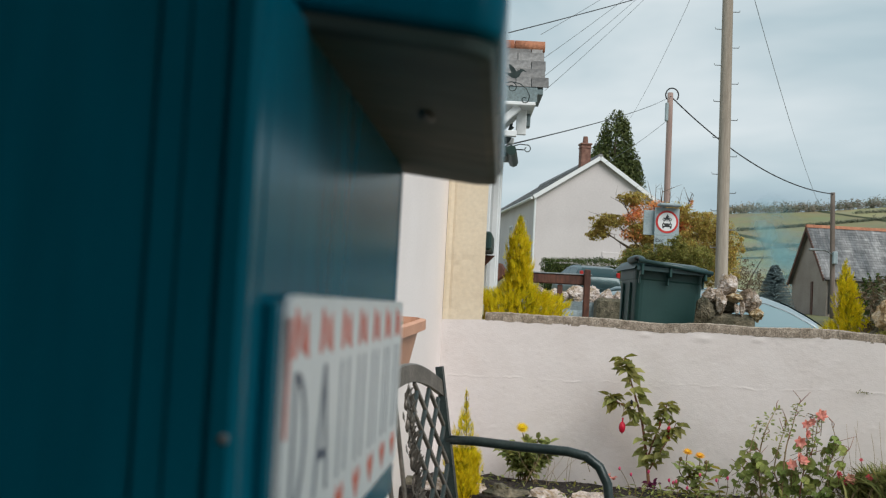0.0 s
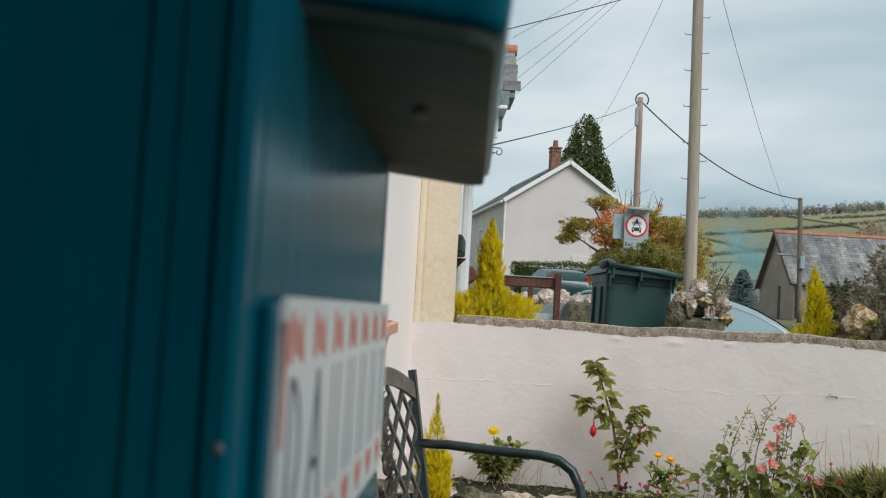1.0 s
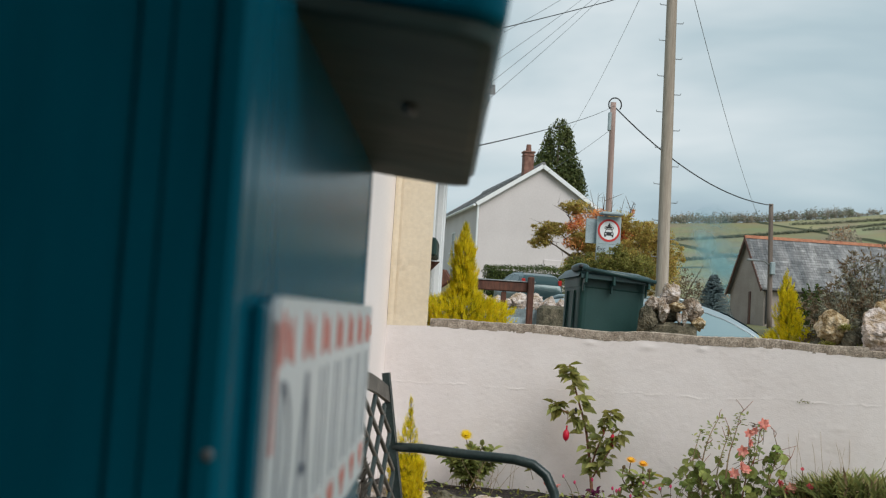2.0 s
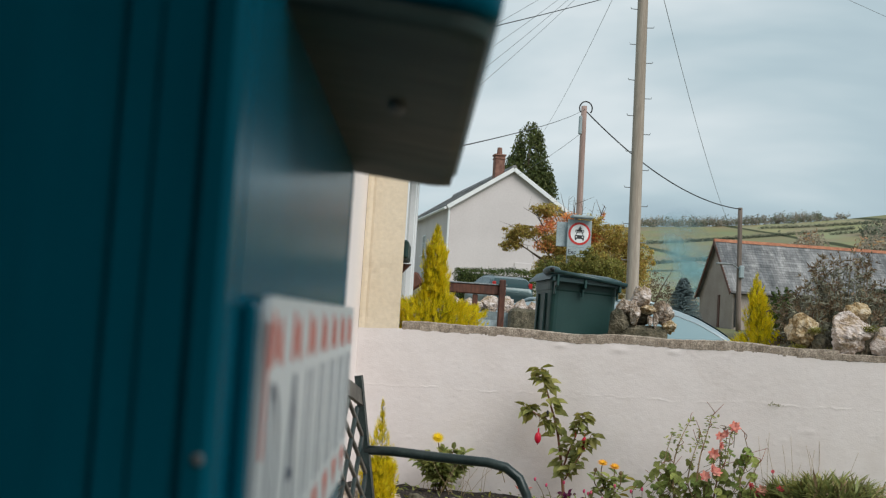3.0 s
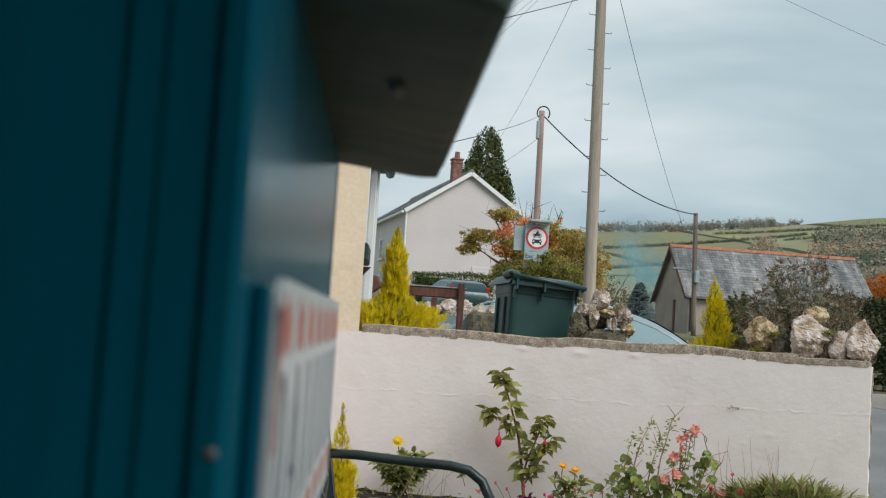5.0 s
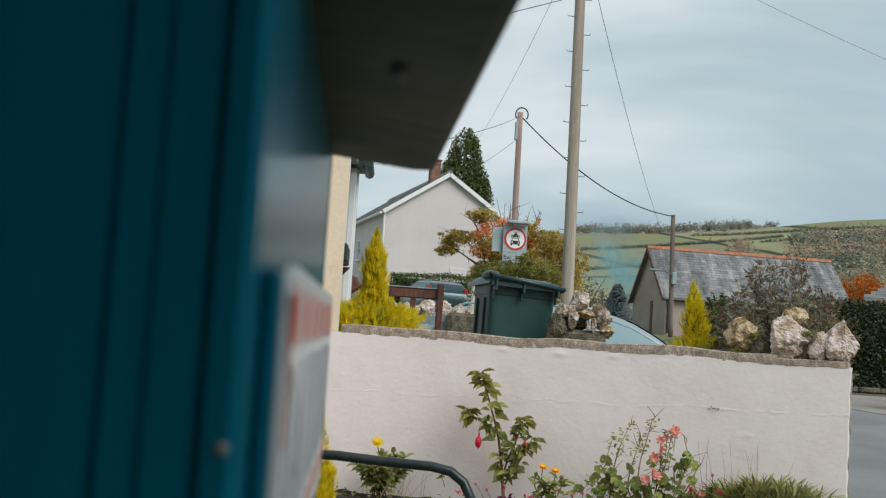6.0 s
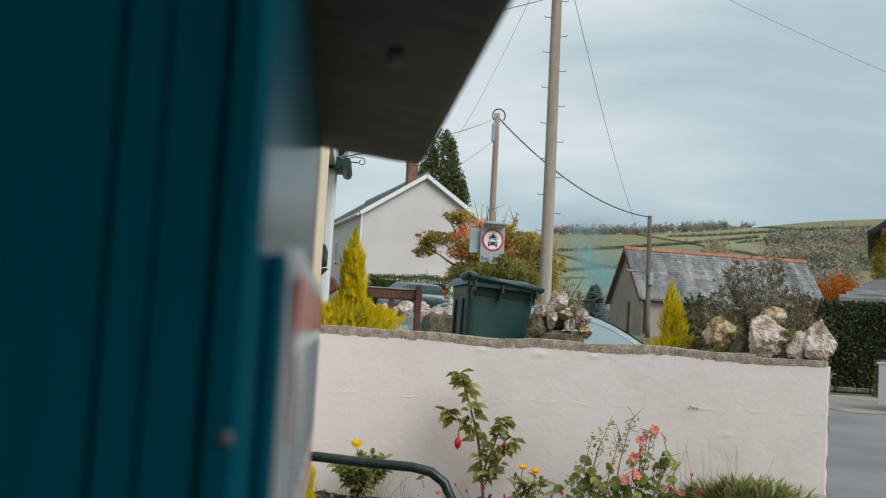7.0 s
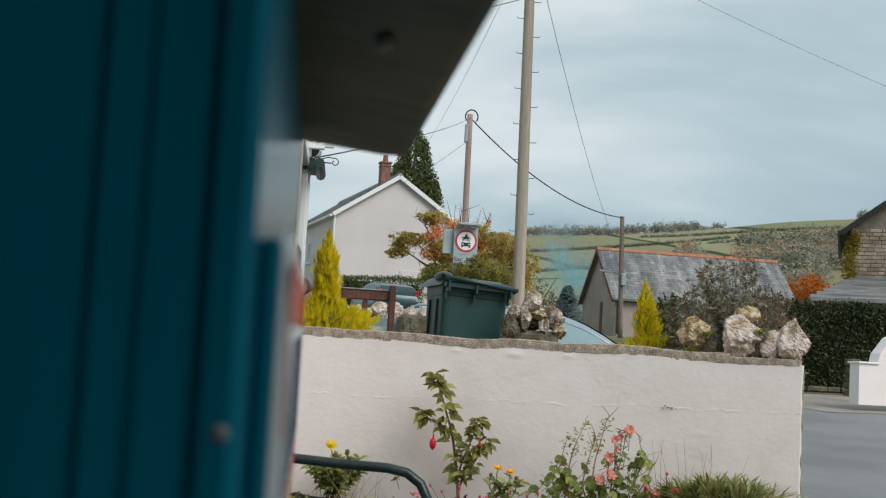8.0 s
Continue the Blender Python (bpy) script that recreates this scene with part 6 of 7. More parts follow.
def spray_conifer(name, m, H, profile, n, size, material, inner, label, seed, trunk_r=0.02, skew=(0, 0), airy=2.0):
    """Upright conifer of feathery sprays, the inner ones coloured darker as shade; profile gives the radius at each
    share of the height, above airy the sprays thin out.
    """
    rnd = random.Random(seed)
    root = thing(name, m, label, "conifer", "garden conifers")
    part("trunk", Geo().tube([(0, 0, 0), (0.01, 0, H * 0.5), (0, 0, H * 0.97)], [trunk_r, trunk_r * 0.5, 0.002], 7), M_BARK, root)

    def rad(t):
        for (t0, r0), (t1, r1) in zip(profile, profile[1:]):
            if t <= t1:
                return r0 + (r1 - r0) * (t - t0) / max(1e-6, t1 - t0)
        return profile[-1][1]
    area = [max(0.012, rad((k + 0.5) / 60)) * (0.20 if (k + 0.5) / 60 > airy else 1.0) for k in range(60)]
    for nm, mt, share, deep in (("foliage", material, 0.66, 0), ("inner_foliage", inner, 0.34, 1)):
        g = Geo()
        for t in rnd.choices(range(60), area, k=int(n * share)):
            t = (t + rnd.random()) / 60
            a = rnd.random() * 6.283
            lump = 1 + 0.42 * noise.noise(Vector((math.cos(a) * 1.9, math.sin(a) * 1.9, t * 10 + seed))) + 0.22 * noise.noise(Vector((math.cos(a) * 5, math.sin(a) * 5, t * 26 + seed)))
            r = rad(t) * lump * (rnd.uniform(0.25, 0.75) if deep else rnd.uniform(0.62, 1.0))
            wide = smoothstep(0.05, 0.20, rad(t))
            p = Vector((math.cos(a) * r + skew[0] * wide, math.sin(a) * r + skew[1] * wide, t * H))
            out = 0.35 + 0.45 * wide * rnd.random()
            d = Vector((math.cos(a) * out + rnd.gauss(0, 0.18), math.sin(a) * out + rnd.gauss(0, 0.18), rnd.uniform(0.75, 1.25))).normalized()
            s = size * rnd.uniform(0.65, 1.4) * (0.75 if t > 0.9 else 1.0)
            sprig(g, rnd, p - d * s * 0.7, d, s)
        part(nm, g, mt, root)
    return root


spray_conifer("golden_conifer", pose(0.475, 8.30, 0.50), 1.31, [(0, 0.20), (0.30, 0.30), (0.50, 0.315), (0.575, 0.31), (0.60, 0.26), (0.618, 0.125), (0.68, 0.100), (0.78, 0.088), (0.85, 0.078), (0.925, 0.046), (1.0, 0.004)], 8200, 0.056, L_GOLD, L_GOLDSHADE, "bright golden-yellow garden conifer with a spire", 1, skew=(0.02, 0))
spray_conifer("golden_conifer", pose(2.715, 8.5, 0.50), 1.14, [(0, 0.20), (0.35, 0.26), (0.56, 0.28), (0.615, 0.25), (0.64, 0.17), (0.66, 0.105), (0.76, 0.092), (0.86, 0.072), (0.93, 0.040), (1.0, 0.003)], 4600, 0.055, L_GOLD, L_GOLDSHADE, "golden-yellow conifer behind the garden wall", 2, skew=(0.09, 0))
spray_conifer("dwarf_conifer", pose(0.118, 5.62, 0.24), 0.50, [(0, 0.05), (0.12, 0.085), (0.32, 0.085), (0.44, 0.075), (0.50, 0.062), (0.62, 0.055), (0.73, 0.038), (0.83, 0.020), (1.0, 0.002)], 2000, 0.036, L_GOLD, L_GOLDSHADE, "small golden conifer with a thin feathery tip", 3, 0.004, airy=0.46)


def tree(name, m, label, trunk, limbs, blobs, n, size, material, extra=(), seed=1, category="tree"):
    """Tapered trunk, limbs that reach into the crown, and leaves in uneven clumps."""
    rnd = random.Random(seed)
    root = thing(name, m, label, category, "trees and shrubs")
    t = Geo()
    t.tube(trunk[0], trunk[1], 9)
    part("trunk", t, M_BARK, root, smooth=True)
    for b in limbs:
        a, e = Vector(b[0]), Vector(b[1])
        mid = a.lerp(e, 0.5) + Vector((rnd.gauss(0, 0.1), rnd.gauss(0, 0.1), 0.12)) * (e - a).length * 0.4
        g = Geo().tube([a, mid, e], [b[2], b[2] * 0.6, b[2] * 0.15], 6)
        for k in range(5):
            q = mid.lerp(e, rnd.random())
            r = q + Vector((rnd.gauss(0, 1), rnd.gauss(0, 1), rnd.gauss(0.3, 0.6))) * (e - a).length * 0.10
            g.tube([q, r], [b[2] * 0.25, b[2] * 0.06], 4)
        part("limb", g, M_BARK, root)
    small = []
    for b in blobs:                                            # break each mass into smaller clumps so that the outline stays ragged
        cnt = 46
        for _ in range(cnt):
            d = Vector((rnd.gauss(0, 1), rnd.gauss(0, 1), rnd.gauss(0, 1))).normalized() * rnd.uniform(0.35, 1.0)
            f = rnd.uniform(0.07, 0.24)
            small.append((b[0] + d.x * b[3], b[1] + d.y * b[4], b[2] + d.z * b[5], b[3] * f, b[4] * f, b[5] * f))
    part("crown", Geo().scatter(rnd, small, int(n * 0.72), size, 0.1).scatter(rnd, blobs, int(n * 0.28), size, 0.1), material, root)
    for nm, mt, bl, cnt, sz, lb in extra:
        part(nm, Geo().scatter(rnd, bl, cnt, sz, 0.1), mt, root, lb)
    return root


def autumn_tree():
    zb = land(7, 37)
    k = 0.0163
    def at(px, py):
        return 4.04 + (px - 1042) * k, 4.34 - (py - 405 - (px - 1042) * 0.054) * k - zb
    def bl(px, py, rx, rz):
        x, z = at(px, py)
        return (x, 0, z, rx * k, rx * k * 0.9, rz * k)
    masses = [bl(1085, 388, 36, 16), bl(1066, 408, 22, 14), bl(1128, 345, 30, 14), bl(1150, 405, 40, 28), bl(1210, 372, 36, 22), bl(1262, 398, 52, 30), bl(1298, 435, 34, 36),
              bl(1232, 442, 66, 40), bl(1155, 452, 50, 26), bl(1272, 470, 56, 34), bl(1200, 480, 60, 30)]
    orange = [bl(1136, 372, 20, 22), bl(1205, 388, 24, 18), bl(1234, 352, 4, 9), bl(1132, 412, 26, 14), bl(1118, 384, 14, 12), bl(1222, 400, 16, 12), bl(1172, 360, 22, 12)]
    x0, z0 = at(1190, 470)
    limbs = []
    for px, py in ((1070, 400), (1110, 350), (1150, 380), (1200, 360), (1235, 335), (1270, 390), (1310, 430), (1180, 330)):
        x, z = at(px, py)
        limbs.append(((x0, 0, z0 - 0.4), (x, 0, z), 0.06))
    for px, py in ((1128, 322), (1152, 312), (1168, 318), (1196, 322), (1216, 330), (1238, 338), (1060, 372), (1048, 396), (1095, 336), (1320, 400)):    # bare twigs above the crown
        x, z = at(px, py)
        limbs.append(((x0 + (x - x0) * 0.35, 0, z0 + (z - z0) * 0.35), (x, 0, z), 0.022))
    tree("autumn_tree", pose(0, 37, zb), "olive and orange autumn tree with spreading open limbs", ([(x0, 0, 0), (x0 + 0.1, 0, z0 * 0.5), (x0, 0, z0)], [0.16, 0.12, 0.09]), limbs,
         masses, 78000, 0.036, L_AUTUMN, (("orange_leaves", L_ORANGE, orange, 3200, 0.042, "salmon orange leaf clusters"),), 4)


autumn_tree()
zs = land(4.6, 29.5)
tree("lane_shrub", pose(0, 29.5, zs), "olive-green leafy shrub at the foot of the road sign", ([(4.95, 0, 0), (4.95, 0, 0.9)], [0.05, 0.03]), [((4.95, 0, 0.8), (4.6, 0, 2.6 - zs), 0.03), ((4.95, 0, 0.8), (5.6, 0, 2.9 - zs), 0.03), ((4.95, 0, 0.8), (5.1, 0, 2.8 - zs), 0.03)],
     [(4.45, 0, 3.02 - zs, 0.42, 0.4, 0.32), (4.95, 0, 3.10 - zs, 0.45, 0.4, 0.36), (5.5, 0, 3.25 - zs, 0.50, 0.4, 0.40), (6.0, 0.2, 3.05 - zs, 0.45, 0.4, 0.45), (5.2, 0, 2.6 - zs, 0.9, 0.5, 0.5)], 22000, 0.030, L_AUTUMNGREEN, seed=16, category="shrub")


def cypress():
    zb = land(11, 85)
    root_m = pose(11.1, 85, zb)
    H = 17.5 - zb
    blobs = []
    rnd = random.Random(9)
    for k in range(190):
        t = rnd.uniform(0.25, 0.95)
        r = 3.6 * (1 - t) ** 0.66
        a = rnd.random() * 6.28
        blobs.append((math.cos(a) * r * 0.72, math.sin(a) * r * 0.72, H * t, 0.30 * r + 0.12, 0.30 * r + 0.12, 0.55 * r + 0.2))
    root = thing("cypress_tree", root_m, "tall dark green cypress behind the white house", "tree", "trees and shrubs")
    part("trunk", Geo().tube([(0, 0, 0), (0, 0, H * 0.95)], [0.3, 0.03], 8), M_BARK, root)
    part("crown", Geo().scatter(rnd, blobs, 42000, 0.12, 0.3, 0.8), L_DARKCON, root)


cypress()


def spruce():
    zb = land(11, 42)
    root = thing("blue_spruce", pose(11.03, 42, zb), "small blue-grey spruce tree", "tree", "trees and shrubs")
    H = 4.02 - zb
    rnd = random.Random(12)
    part("trunk", Geo().tube([(0, 0, 0), (0, 0, H)], [0.08, 0.01], 7), M_BARK, root)
    g = Geo()
    for k in range(800):
        t = rnd.uniform(0.1, 0.98)
        a = rnd.random() * 6.28
        L = 0.78 * (1 - t) ** 0.8 + 0.05
        for e in range(9):
            f = (e + 1) / 9
            p = Vector((math.cos(a) * L * f, math.sin(a) * L * f, H * t + 0.10 * f * f * L + 0.05 * L * math.sin(f * 3)))
            for s in (-1, 1):
                d = Vector((math.cos(a + s * 0.9), math.sin(a + s * 0.9), 0.3))
                q = p + d * 0.10 * (1 - 0.5 * f)
                w = Vector((0, 0, 0.014))
                i = len(g.v)
                g.v += [tuple(p - w), tuple(p + w), tuple(q)]
                g.f.append((i, i + 1, i + 2))
    part("needles", g, L_SPRUCE, root)


spruce()


def twig_shrub():
    """Rounded grey-leaved shrub: twigs fan out from one foot, rosettes of narrow leaves on their upper half."""
    root = thing("twiggy_shrub", pose(3.16, 8.05, 0.55), "grey-green narrow-leaved shrub with brown twigs and dry seed heads", "shrub", "trees and shrubs")
    rnd = random.Random(21)
    tw, lf, hd = Geo(), Geo(), Geo()
    foot = Vector((0, 0, 0.30))
    for k in range(430):
        th, a = math.radians(72) * math.sqrt(rnd.random()), rnd.random() * 6.283
        reach = (1.00 - 0.44 * th / 1.257) * rnd.uniform(0.72, 1.0) * (1 + 0.10 * noise.noise(Vector((math.cos(a) * th * 3, math.sin(a) * th * 3, 5))))
        d = Vector((math.sin(th) * math.cos(a) * 0.92, math.sin(th) * math.sin(a) * 0.7, math.cos(th)))
        top = foot + d * reach
        mid = foot + d * reach * 0.5 + Vector((d.x, d.y, 0)) * 0.06 + Vector((rnd.gauss(0, 0.015), rnd.gauss(0, 0.015), 0))
        tw.tube([foot, mid, top], [0.0045, 0.003, 0.001], 4, False)
        for e in range(34):
            f = rnd.uniform(0.36, 1.0)
            p = foot.lerp(mid, f * 2) if f < 0.5 else mid.lerp(top, f * 2 - 1)
            side = Vector((rnd.gauss(0, 1), rnd.gauss(0, 1), rnd.gauss(0.4, 0.7))).normalized()
            q = p + side * rnd.uniform(0.0, 0.05)
            brown = f > 0.93 or rnd.random() < 0.10
            for _ in range(4):                                     # a small rosette
                v = (side + Vector((rnd.gauss(0, 0.7), rnd.gauss(0, 0.7), rnd.gauss(0.2, 0.6)))).normalized()
                (hd if brown else lf).leaf(q, v, (rnd.gauss(0, 1), -0.5, 0.6), rnd.uniform(0.022, 0.044), 0.010, 0.1)
        if rnd.random() < 0.4:
            tip = top + Vector((rnd.gauss(0, 0.012), 0, rnd.uniform(0.02, 0.06)))
            tw.tube([top, tip], [0.001, 0.0008], 4, False)
            hd.blob(tip, (0.006, 0.006, 0.008), 0.3, rings=4, segs=5)
    part("twig_mass", tw, M_STEM, root)
    part("leaves", lf, L_GREY, root)
    part("dry_growth", hd, L_HEATHER, root)


twig_shrub()
tree("green_bush", pose(3.55, 10.6, land(3.5, 10.6)), "rounded dark green garden bush", ([(0, 0, 0), (0, 0, 0.5)], [0.03, 0.02]), [((0, 0, 0.3), (0.1, 0, 0.8), 0.02)],
     [(0, 0, 0.85, 0.22, 0.22, 0.26), (0.12, 0.05, 0.6, 0.25, 0.22, 0.3)], 3000, 0.022, L_BUSH, seed=6, category="shrub")
zo = land(57, 120)
tree("rust_tree", pose(57.2, 120, zo), "rounded rust-orange autumn tree", ([(0, 0, 0), (0, 0, 5)], [0.3, 0.2]), [((0, 0, 4), (1.5, 0, 8), 0.1), ((0, 0, 4), (-1.5, 0, 8), 0.1)],
     [(0, 0, 11.0 - zo, 2.7, 2.7, 1.5), (1.5, 0, 10.2 - zo, 2.6, 2.5, 1.4), (-1.6, 0, 9.8 - zo, 2.0, 2, 1.4), (0, 0, 8 - zo, 3.5, 3, 2.5)], 16000, 0.11, L_RUST, seed=7)
tree("roadside_bush", pose(11.1, 47, land(11.1, 47)), "brown bare-twigged roadside bush", ([(0, 0, 0), (0, 0, 1)], [0.06, 0.04]), [((0, 0, 0.6), (0.8, 0, 2.4), 0.04), ((0, 0, 0.6), (-0.8, 0, 2.2), 0.04)],
     [(0, 0, 1.5, 0.9, 0.8, 0.9), (1.0, 0.3, 1.2, 0.8, 0.6, 0.8), (-0.9, 0, 1.2, 0.8, 0.6, 0.9)], 5200, 0.035, L_HEATHER, seed=13, category="shrub")
tree("lane_tree", pose(25.2, 42.5, land(25, 42)), "sparse yellow-brown tree before the stone house", ([(0, 0, 0), (0, 0, 3)], [0.12, 0.08]), [((0, 0, 2.5), (-0.9, 0, 5.6), 0.05), ((0, 0, 2.5), (0.6, 0, 6), 0.05), ((0, 0, 2.5), (-0.2, 0, 6.5), 0.05)],
     [(-0.6, 0, 4.2, 0.8, 0.7, 1.1), (0.1, 0, 5.0, 0.9, 0.7, 1.0), (-0.2, 0, 3.4, 0.8, 0.7, 0.7)], 3000, 0.04, L_IVY, seed=14)


# ---- distant woods on the hill ----
def woods():
    rnd = random.Random(77)
    g = {"a": Geo(), "b": Geo(), "c": Geo()}
    def clump(x, y, R, H, key):
        z = land(x, y)
        near = math.hypot(x, y)
        for _ in range(44 if near < 330 else 26):
            d = Vector((rnd.gauss(0, 1), rnd.gauss(0, 1), rnd.gauss(0, 1))).normalized() * rnd.uniform(0.35, 1.0)
            p = Vector((x + d.x * R, y + d.y * R, z + H * 0.42 + d.z * H * 0.5))
            a = Vector((rnd.gauss(0, 1), rnd.gauss(0, 1), rnd.gauss(0, 1))).normalized()
            e = a.orthogonal().normalized()
            s = min(R * rnd.uniform(0.2, 0.36), near * 0.0016)
            q = g[key]
            k = len(q.v)
            q.v += [tuple(p - a * s), tuple(p + e * s * 0.6), tuple(p + a * s), tuple(p - e * s * 0.6)]
            q.f.append((k, k + 1, k + 2, k + 3))
    def polar(az, r):
        return r * math.sin(radians(az)), r * math.cos(radians(az))
    for _ in range(9000):                                       # wooded slope below the pastures
        az = rnd.uniform(15, 42)
        lim = 300 + 300 * smoothstep(17.5, 20.5, az) + 30 * noise.noise(Vector((az * 0.3, 1, 0)))
        r = rnd.uniform(150, lim)
        if noise.noise(Vector((az * 0.35, r * 0.012, 3))) < -0.22:
            continue
        x, y = polar(az, r)
        f = noise.noise(Vector((x * 0.02, y * 0.02, 8))) + rnd.gauss(0, 0.2)
        clump(x, y, rnd.uniform(2.2, 3.8), rnd.uniform(6, 9.5), "b" if f > 0.36 else ("c" if f < -0.25 else "a"))
    for a0, a1, cnt, r0, h in ((12.5, 20.6, 520, 690, 5.5), (20.6, 21.8, 40, 692, 2.5), (27.4, 29.5, 150, 690, 5.0)):   # tree belts along the ridge
        for _ in range(cnt):
            x, y = polar(rnd.uniform(a0, a1), r0 + rnd.uniform(-14, 20))
            clump(x, y, rnd.uniform(0.8, 2.2), rnd.uniform(0.45, 1.3) * h, "a" if rnd.random() < 0.7 else "c")
    for a0, r0, a1, r1, cnt in ((13, 590, 22, 630, 260), (13, 500, 20, 555, 220), (18, 655, 30, 640, 260), (16, 440, 22, 500, 160), (21, 610, 34, 620, 240)):   # hedgerows
        for k in range(cnt):
            f = (k + rnd.random()) / cnt
            x, y = polar(a0 + (a1 - a0) * f, r0 + (r1 - r0) * f)
            clump(x, y, rnd.uniform(0.7, 1.3), rnd.uniform(1.3, 2.2) * (2.6 if rnd.random() < 0.04 else 1), "c")
    for key, mt, label in (("a", L_WOODS, "distant brown-grey leafless autumn woodland"), ("b", L_WOODSRUST, "distant rust-coloured autumn woodland"), ("c", L_WOODSGREEN, "distant dark green conifers and hedgerows")):
        solid("distant_woods", g[key], mt, Matrix(), label, "woodland", kind="stuff")


woods()


def smoke():
    """Thin blue bonfire smoke drifting up the valley: three soft flattened puffs."""
    m = bpy.data.materials.new("thin_blue_smoke")
    m.use_nodes = True
    n, l = m.node_tree.nodes, m.node_tree.links
    n.remove(n["Principled BSDF"])
    dif, tr, mx = n.new("ShaderNodeBsdfTranslucent"), n.new("ShaderNodeBsdfTransparent"), n.new("ShaderNodeMixShader")
    dif.inputs["Color"].default_value = (0.50, 0.80, 0.86, 1)
    co, mp, ball, cloud = n.new("ShaderNodeTexCoord"), n.new("ShaderNodeMapping"), n.new("ShaderNodeTexGradient"), n.new("ShaderNodeTexNoise")
    ball.gradient_type = "SPHERICAL"
    mp.inputs["Location"].default_value, mp.inputs["Scale"].default_value = (-1.0, 0, -1.0), (2.0, 0.0, 2.0)
    cloud.inputs["Scale"].default_value, cloud.inputs["Detail"].default_value = 3.2, 6.0
    l.new(co.outputs["Generated"], mp.inputs["Vector"])
    l.new(mp.outputs["Vector"], ball.inputs["Vector"])
    l.new(co.outputs["Generated"], cloud.inputs["Vector"])
    cut = n.new("ShaderNodeMapRange")
    cut.inputs["From Min"].default_value, cut.inputs["From Max"].default_value = 0.38, 0.72
    l.new(cloud.outputs[0], cut.inputs["Value"])
    mul, dim = n.new("ShaderNodeMath"), n.new("ShaderNodeMath")
    mul.operation = dim.operation = "MULTIPLY"
    l.new(ball.outputs["Fac"], mul.inputs[0])
    l.new(cut.outputs["Result"], mul.inputs[1])
    l.new(mul.outputs[0], dim.inputs[0])
    dim.inputs[1].default_value = 0.95
    l.new(dim.outputs[0], mx.inputs[0])
    l.new(tr.outputs[0], mx.inputs[1])
    l.new(dif.outputs[0], mx.inputs[2])
    l.new(mx.outputs[0], n["Material Output"].inputs["Surface"])
    for k, (x, y, z, rx, rz) in enumerate(((41.5, 150, 12.0, 6.5, 5.0), (39.5, 154, 15.5, 4.5, 5.5), (43.0, 158, 13.0, 6.0, 4.0))):
        ob = solid("bonfire_smoke", Geo().blob((0, 0, 0), (rx, 1.2, rz), 0.15, 1.2, k, 16, 24), m, pose(x, y, z), "thin drift of blue bonfire smoke in the valley", "smoke", "drifts of smoke", smooth=True)
        ob.visible_shadow = False


smoke()


# ---- raised flower bed along the garden wall: places are (along the wall, height) ----
def bed_surface(s, y):
    return 0.262 + 0.022 * s + 0.012 * noise.noise(Vector((s * 6, y * 6, 0))) + 0.008 * noise.noise(Vector((s * 19, y * 19, 4)))


def flower_bed():
    g = Geo()
    nx, ny = 110, 34
    for j in range(ny + 1):
        for i in range(nx + 1):
            s, y = -0.24 + 2.62 * i / nx, -0.86 + 0.862 * j / ny
            z = bed_surface(s, y) if j else 0.0
            g.v.append((s, y, z + 0.006 * noise.noise(Vector((s * 60, y * 60, 1)))))
    for j in range(ny):
        for i in range(nx):
            a = j * (nx + 1) + i
            g.f.append((a, a + 1, a + nx + 2, a + nx + 1))
    solid("flower_bed", g, M_SOIL, WALL_M, "dark crumbly soil of the raised flower bed", "soil", kind="structure")
    rnd = random.Random(6)
    s = -0.2
    k = 0
    while s < 2.4:
        w = rnd.uniform(0.07, 0.14)
        p = WALL_M @ Vector((s + w, -0.72 + rnd.uniform(-0.03, 0.03), bed_surface(s, -0.72) - 0.01))
        solid("edging_stone", Geo().blob((0, 0, 0), (w, 0.07, 0.05), 0.4, 1.6, 40 + k, 12, 16), M_QUARTZ if k % 3 else M_DARKSTONE, Matrix.Translation(p), "rough stone edging the flower bed", "stone", "stones edging the bed")
        s += 2 * w
        k += 1


flower_bed()


def at_wall(s, z, off=0.12):
    """A place in the bed at a distance in front of the wall."""
    return WALL_M @ Vector((s, -off, z))


def bent(pts, n=5):
    """A smooth line through a few places."""
    pts = [Vector(q) for q in pts]
    out = []
    for i in range(len(pts) - 1):
        a, b, c, d = pts[max(0, i - 1)], pts[i], pts[i + 1], pts[min(len(pts) - 1, i + 2)]
        for k in range(n):
            t = k / n
            out.append(0.5 * ((2 * b) + (c - a) * t + (2 * a - 5 * b + 4 * c - d) * t * t + (3 * b - a - 3 * c + d) * t ** 3))
    out.append(pts[-1])
    return out


def plant(name, label):
    return thing(name, Matrix(), label, "plant", "plants in the flower bed")


def twig(root, pts, r0, r1, material, name="stem"):
    line = bent(pts)
    n = len(line)
    part(name, Geo().tube(line, [r0 + (r1 - r0) * k / (n - 1) for k in range(n)], 6), material, root, smooth=True)
    return line


def leafy(geo, rnd, p, n, length, width, spread=1.0, rise=0.2, fold=0.25):
    """A tuft of leaves round p, facing the open side."""
    for k in range(n):
        a = 6.283 * (k + rnd.random() * 0.7) / n
        d = Vector((math.cos(a) * spread, math.sin(a) * spread * 0.8, rise + rnd.gauss(0, 0.3)))
        L = length * rnd.uniform(0.6, 1.15)
        geo.leaf(Vector(p) + Vector((rnd.gauss(0, 0.004), rnd.gauss(0, 0.004), rnd.gauss(0, 0.006))), d, (rnd.gauss(0, 0.3), -0.3 + rnd.gauss(0, 0.3), 1), L, L * width, fold)


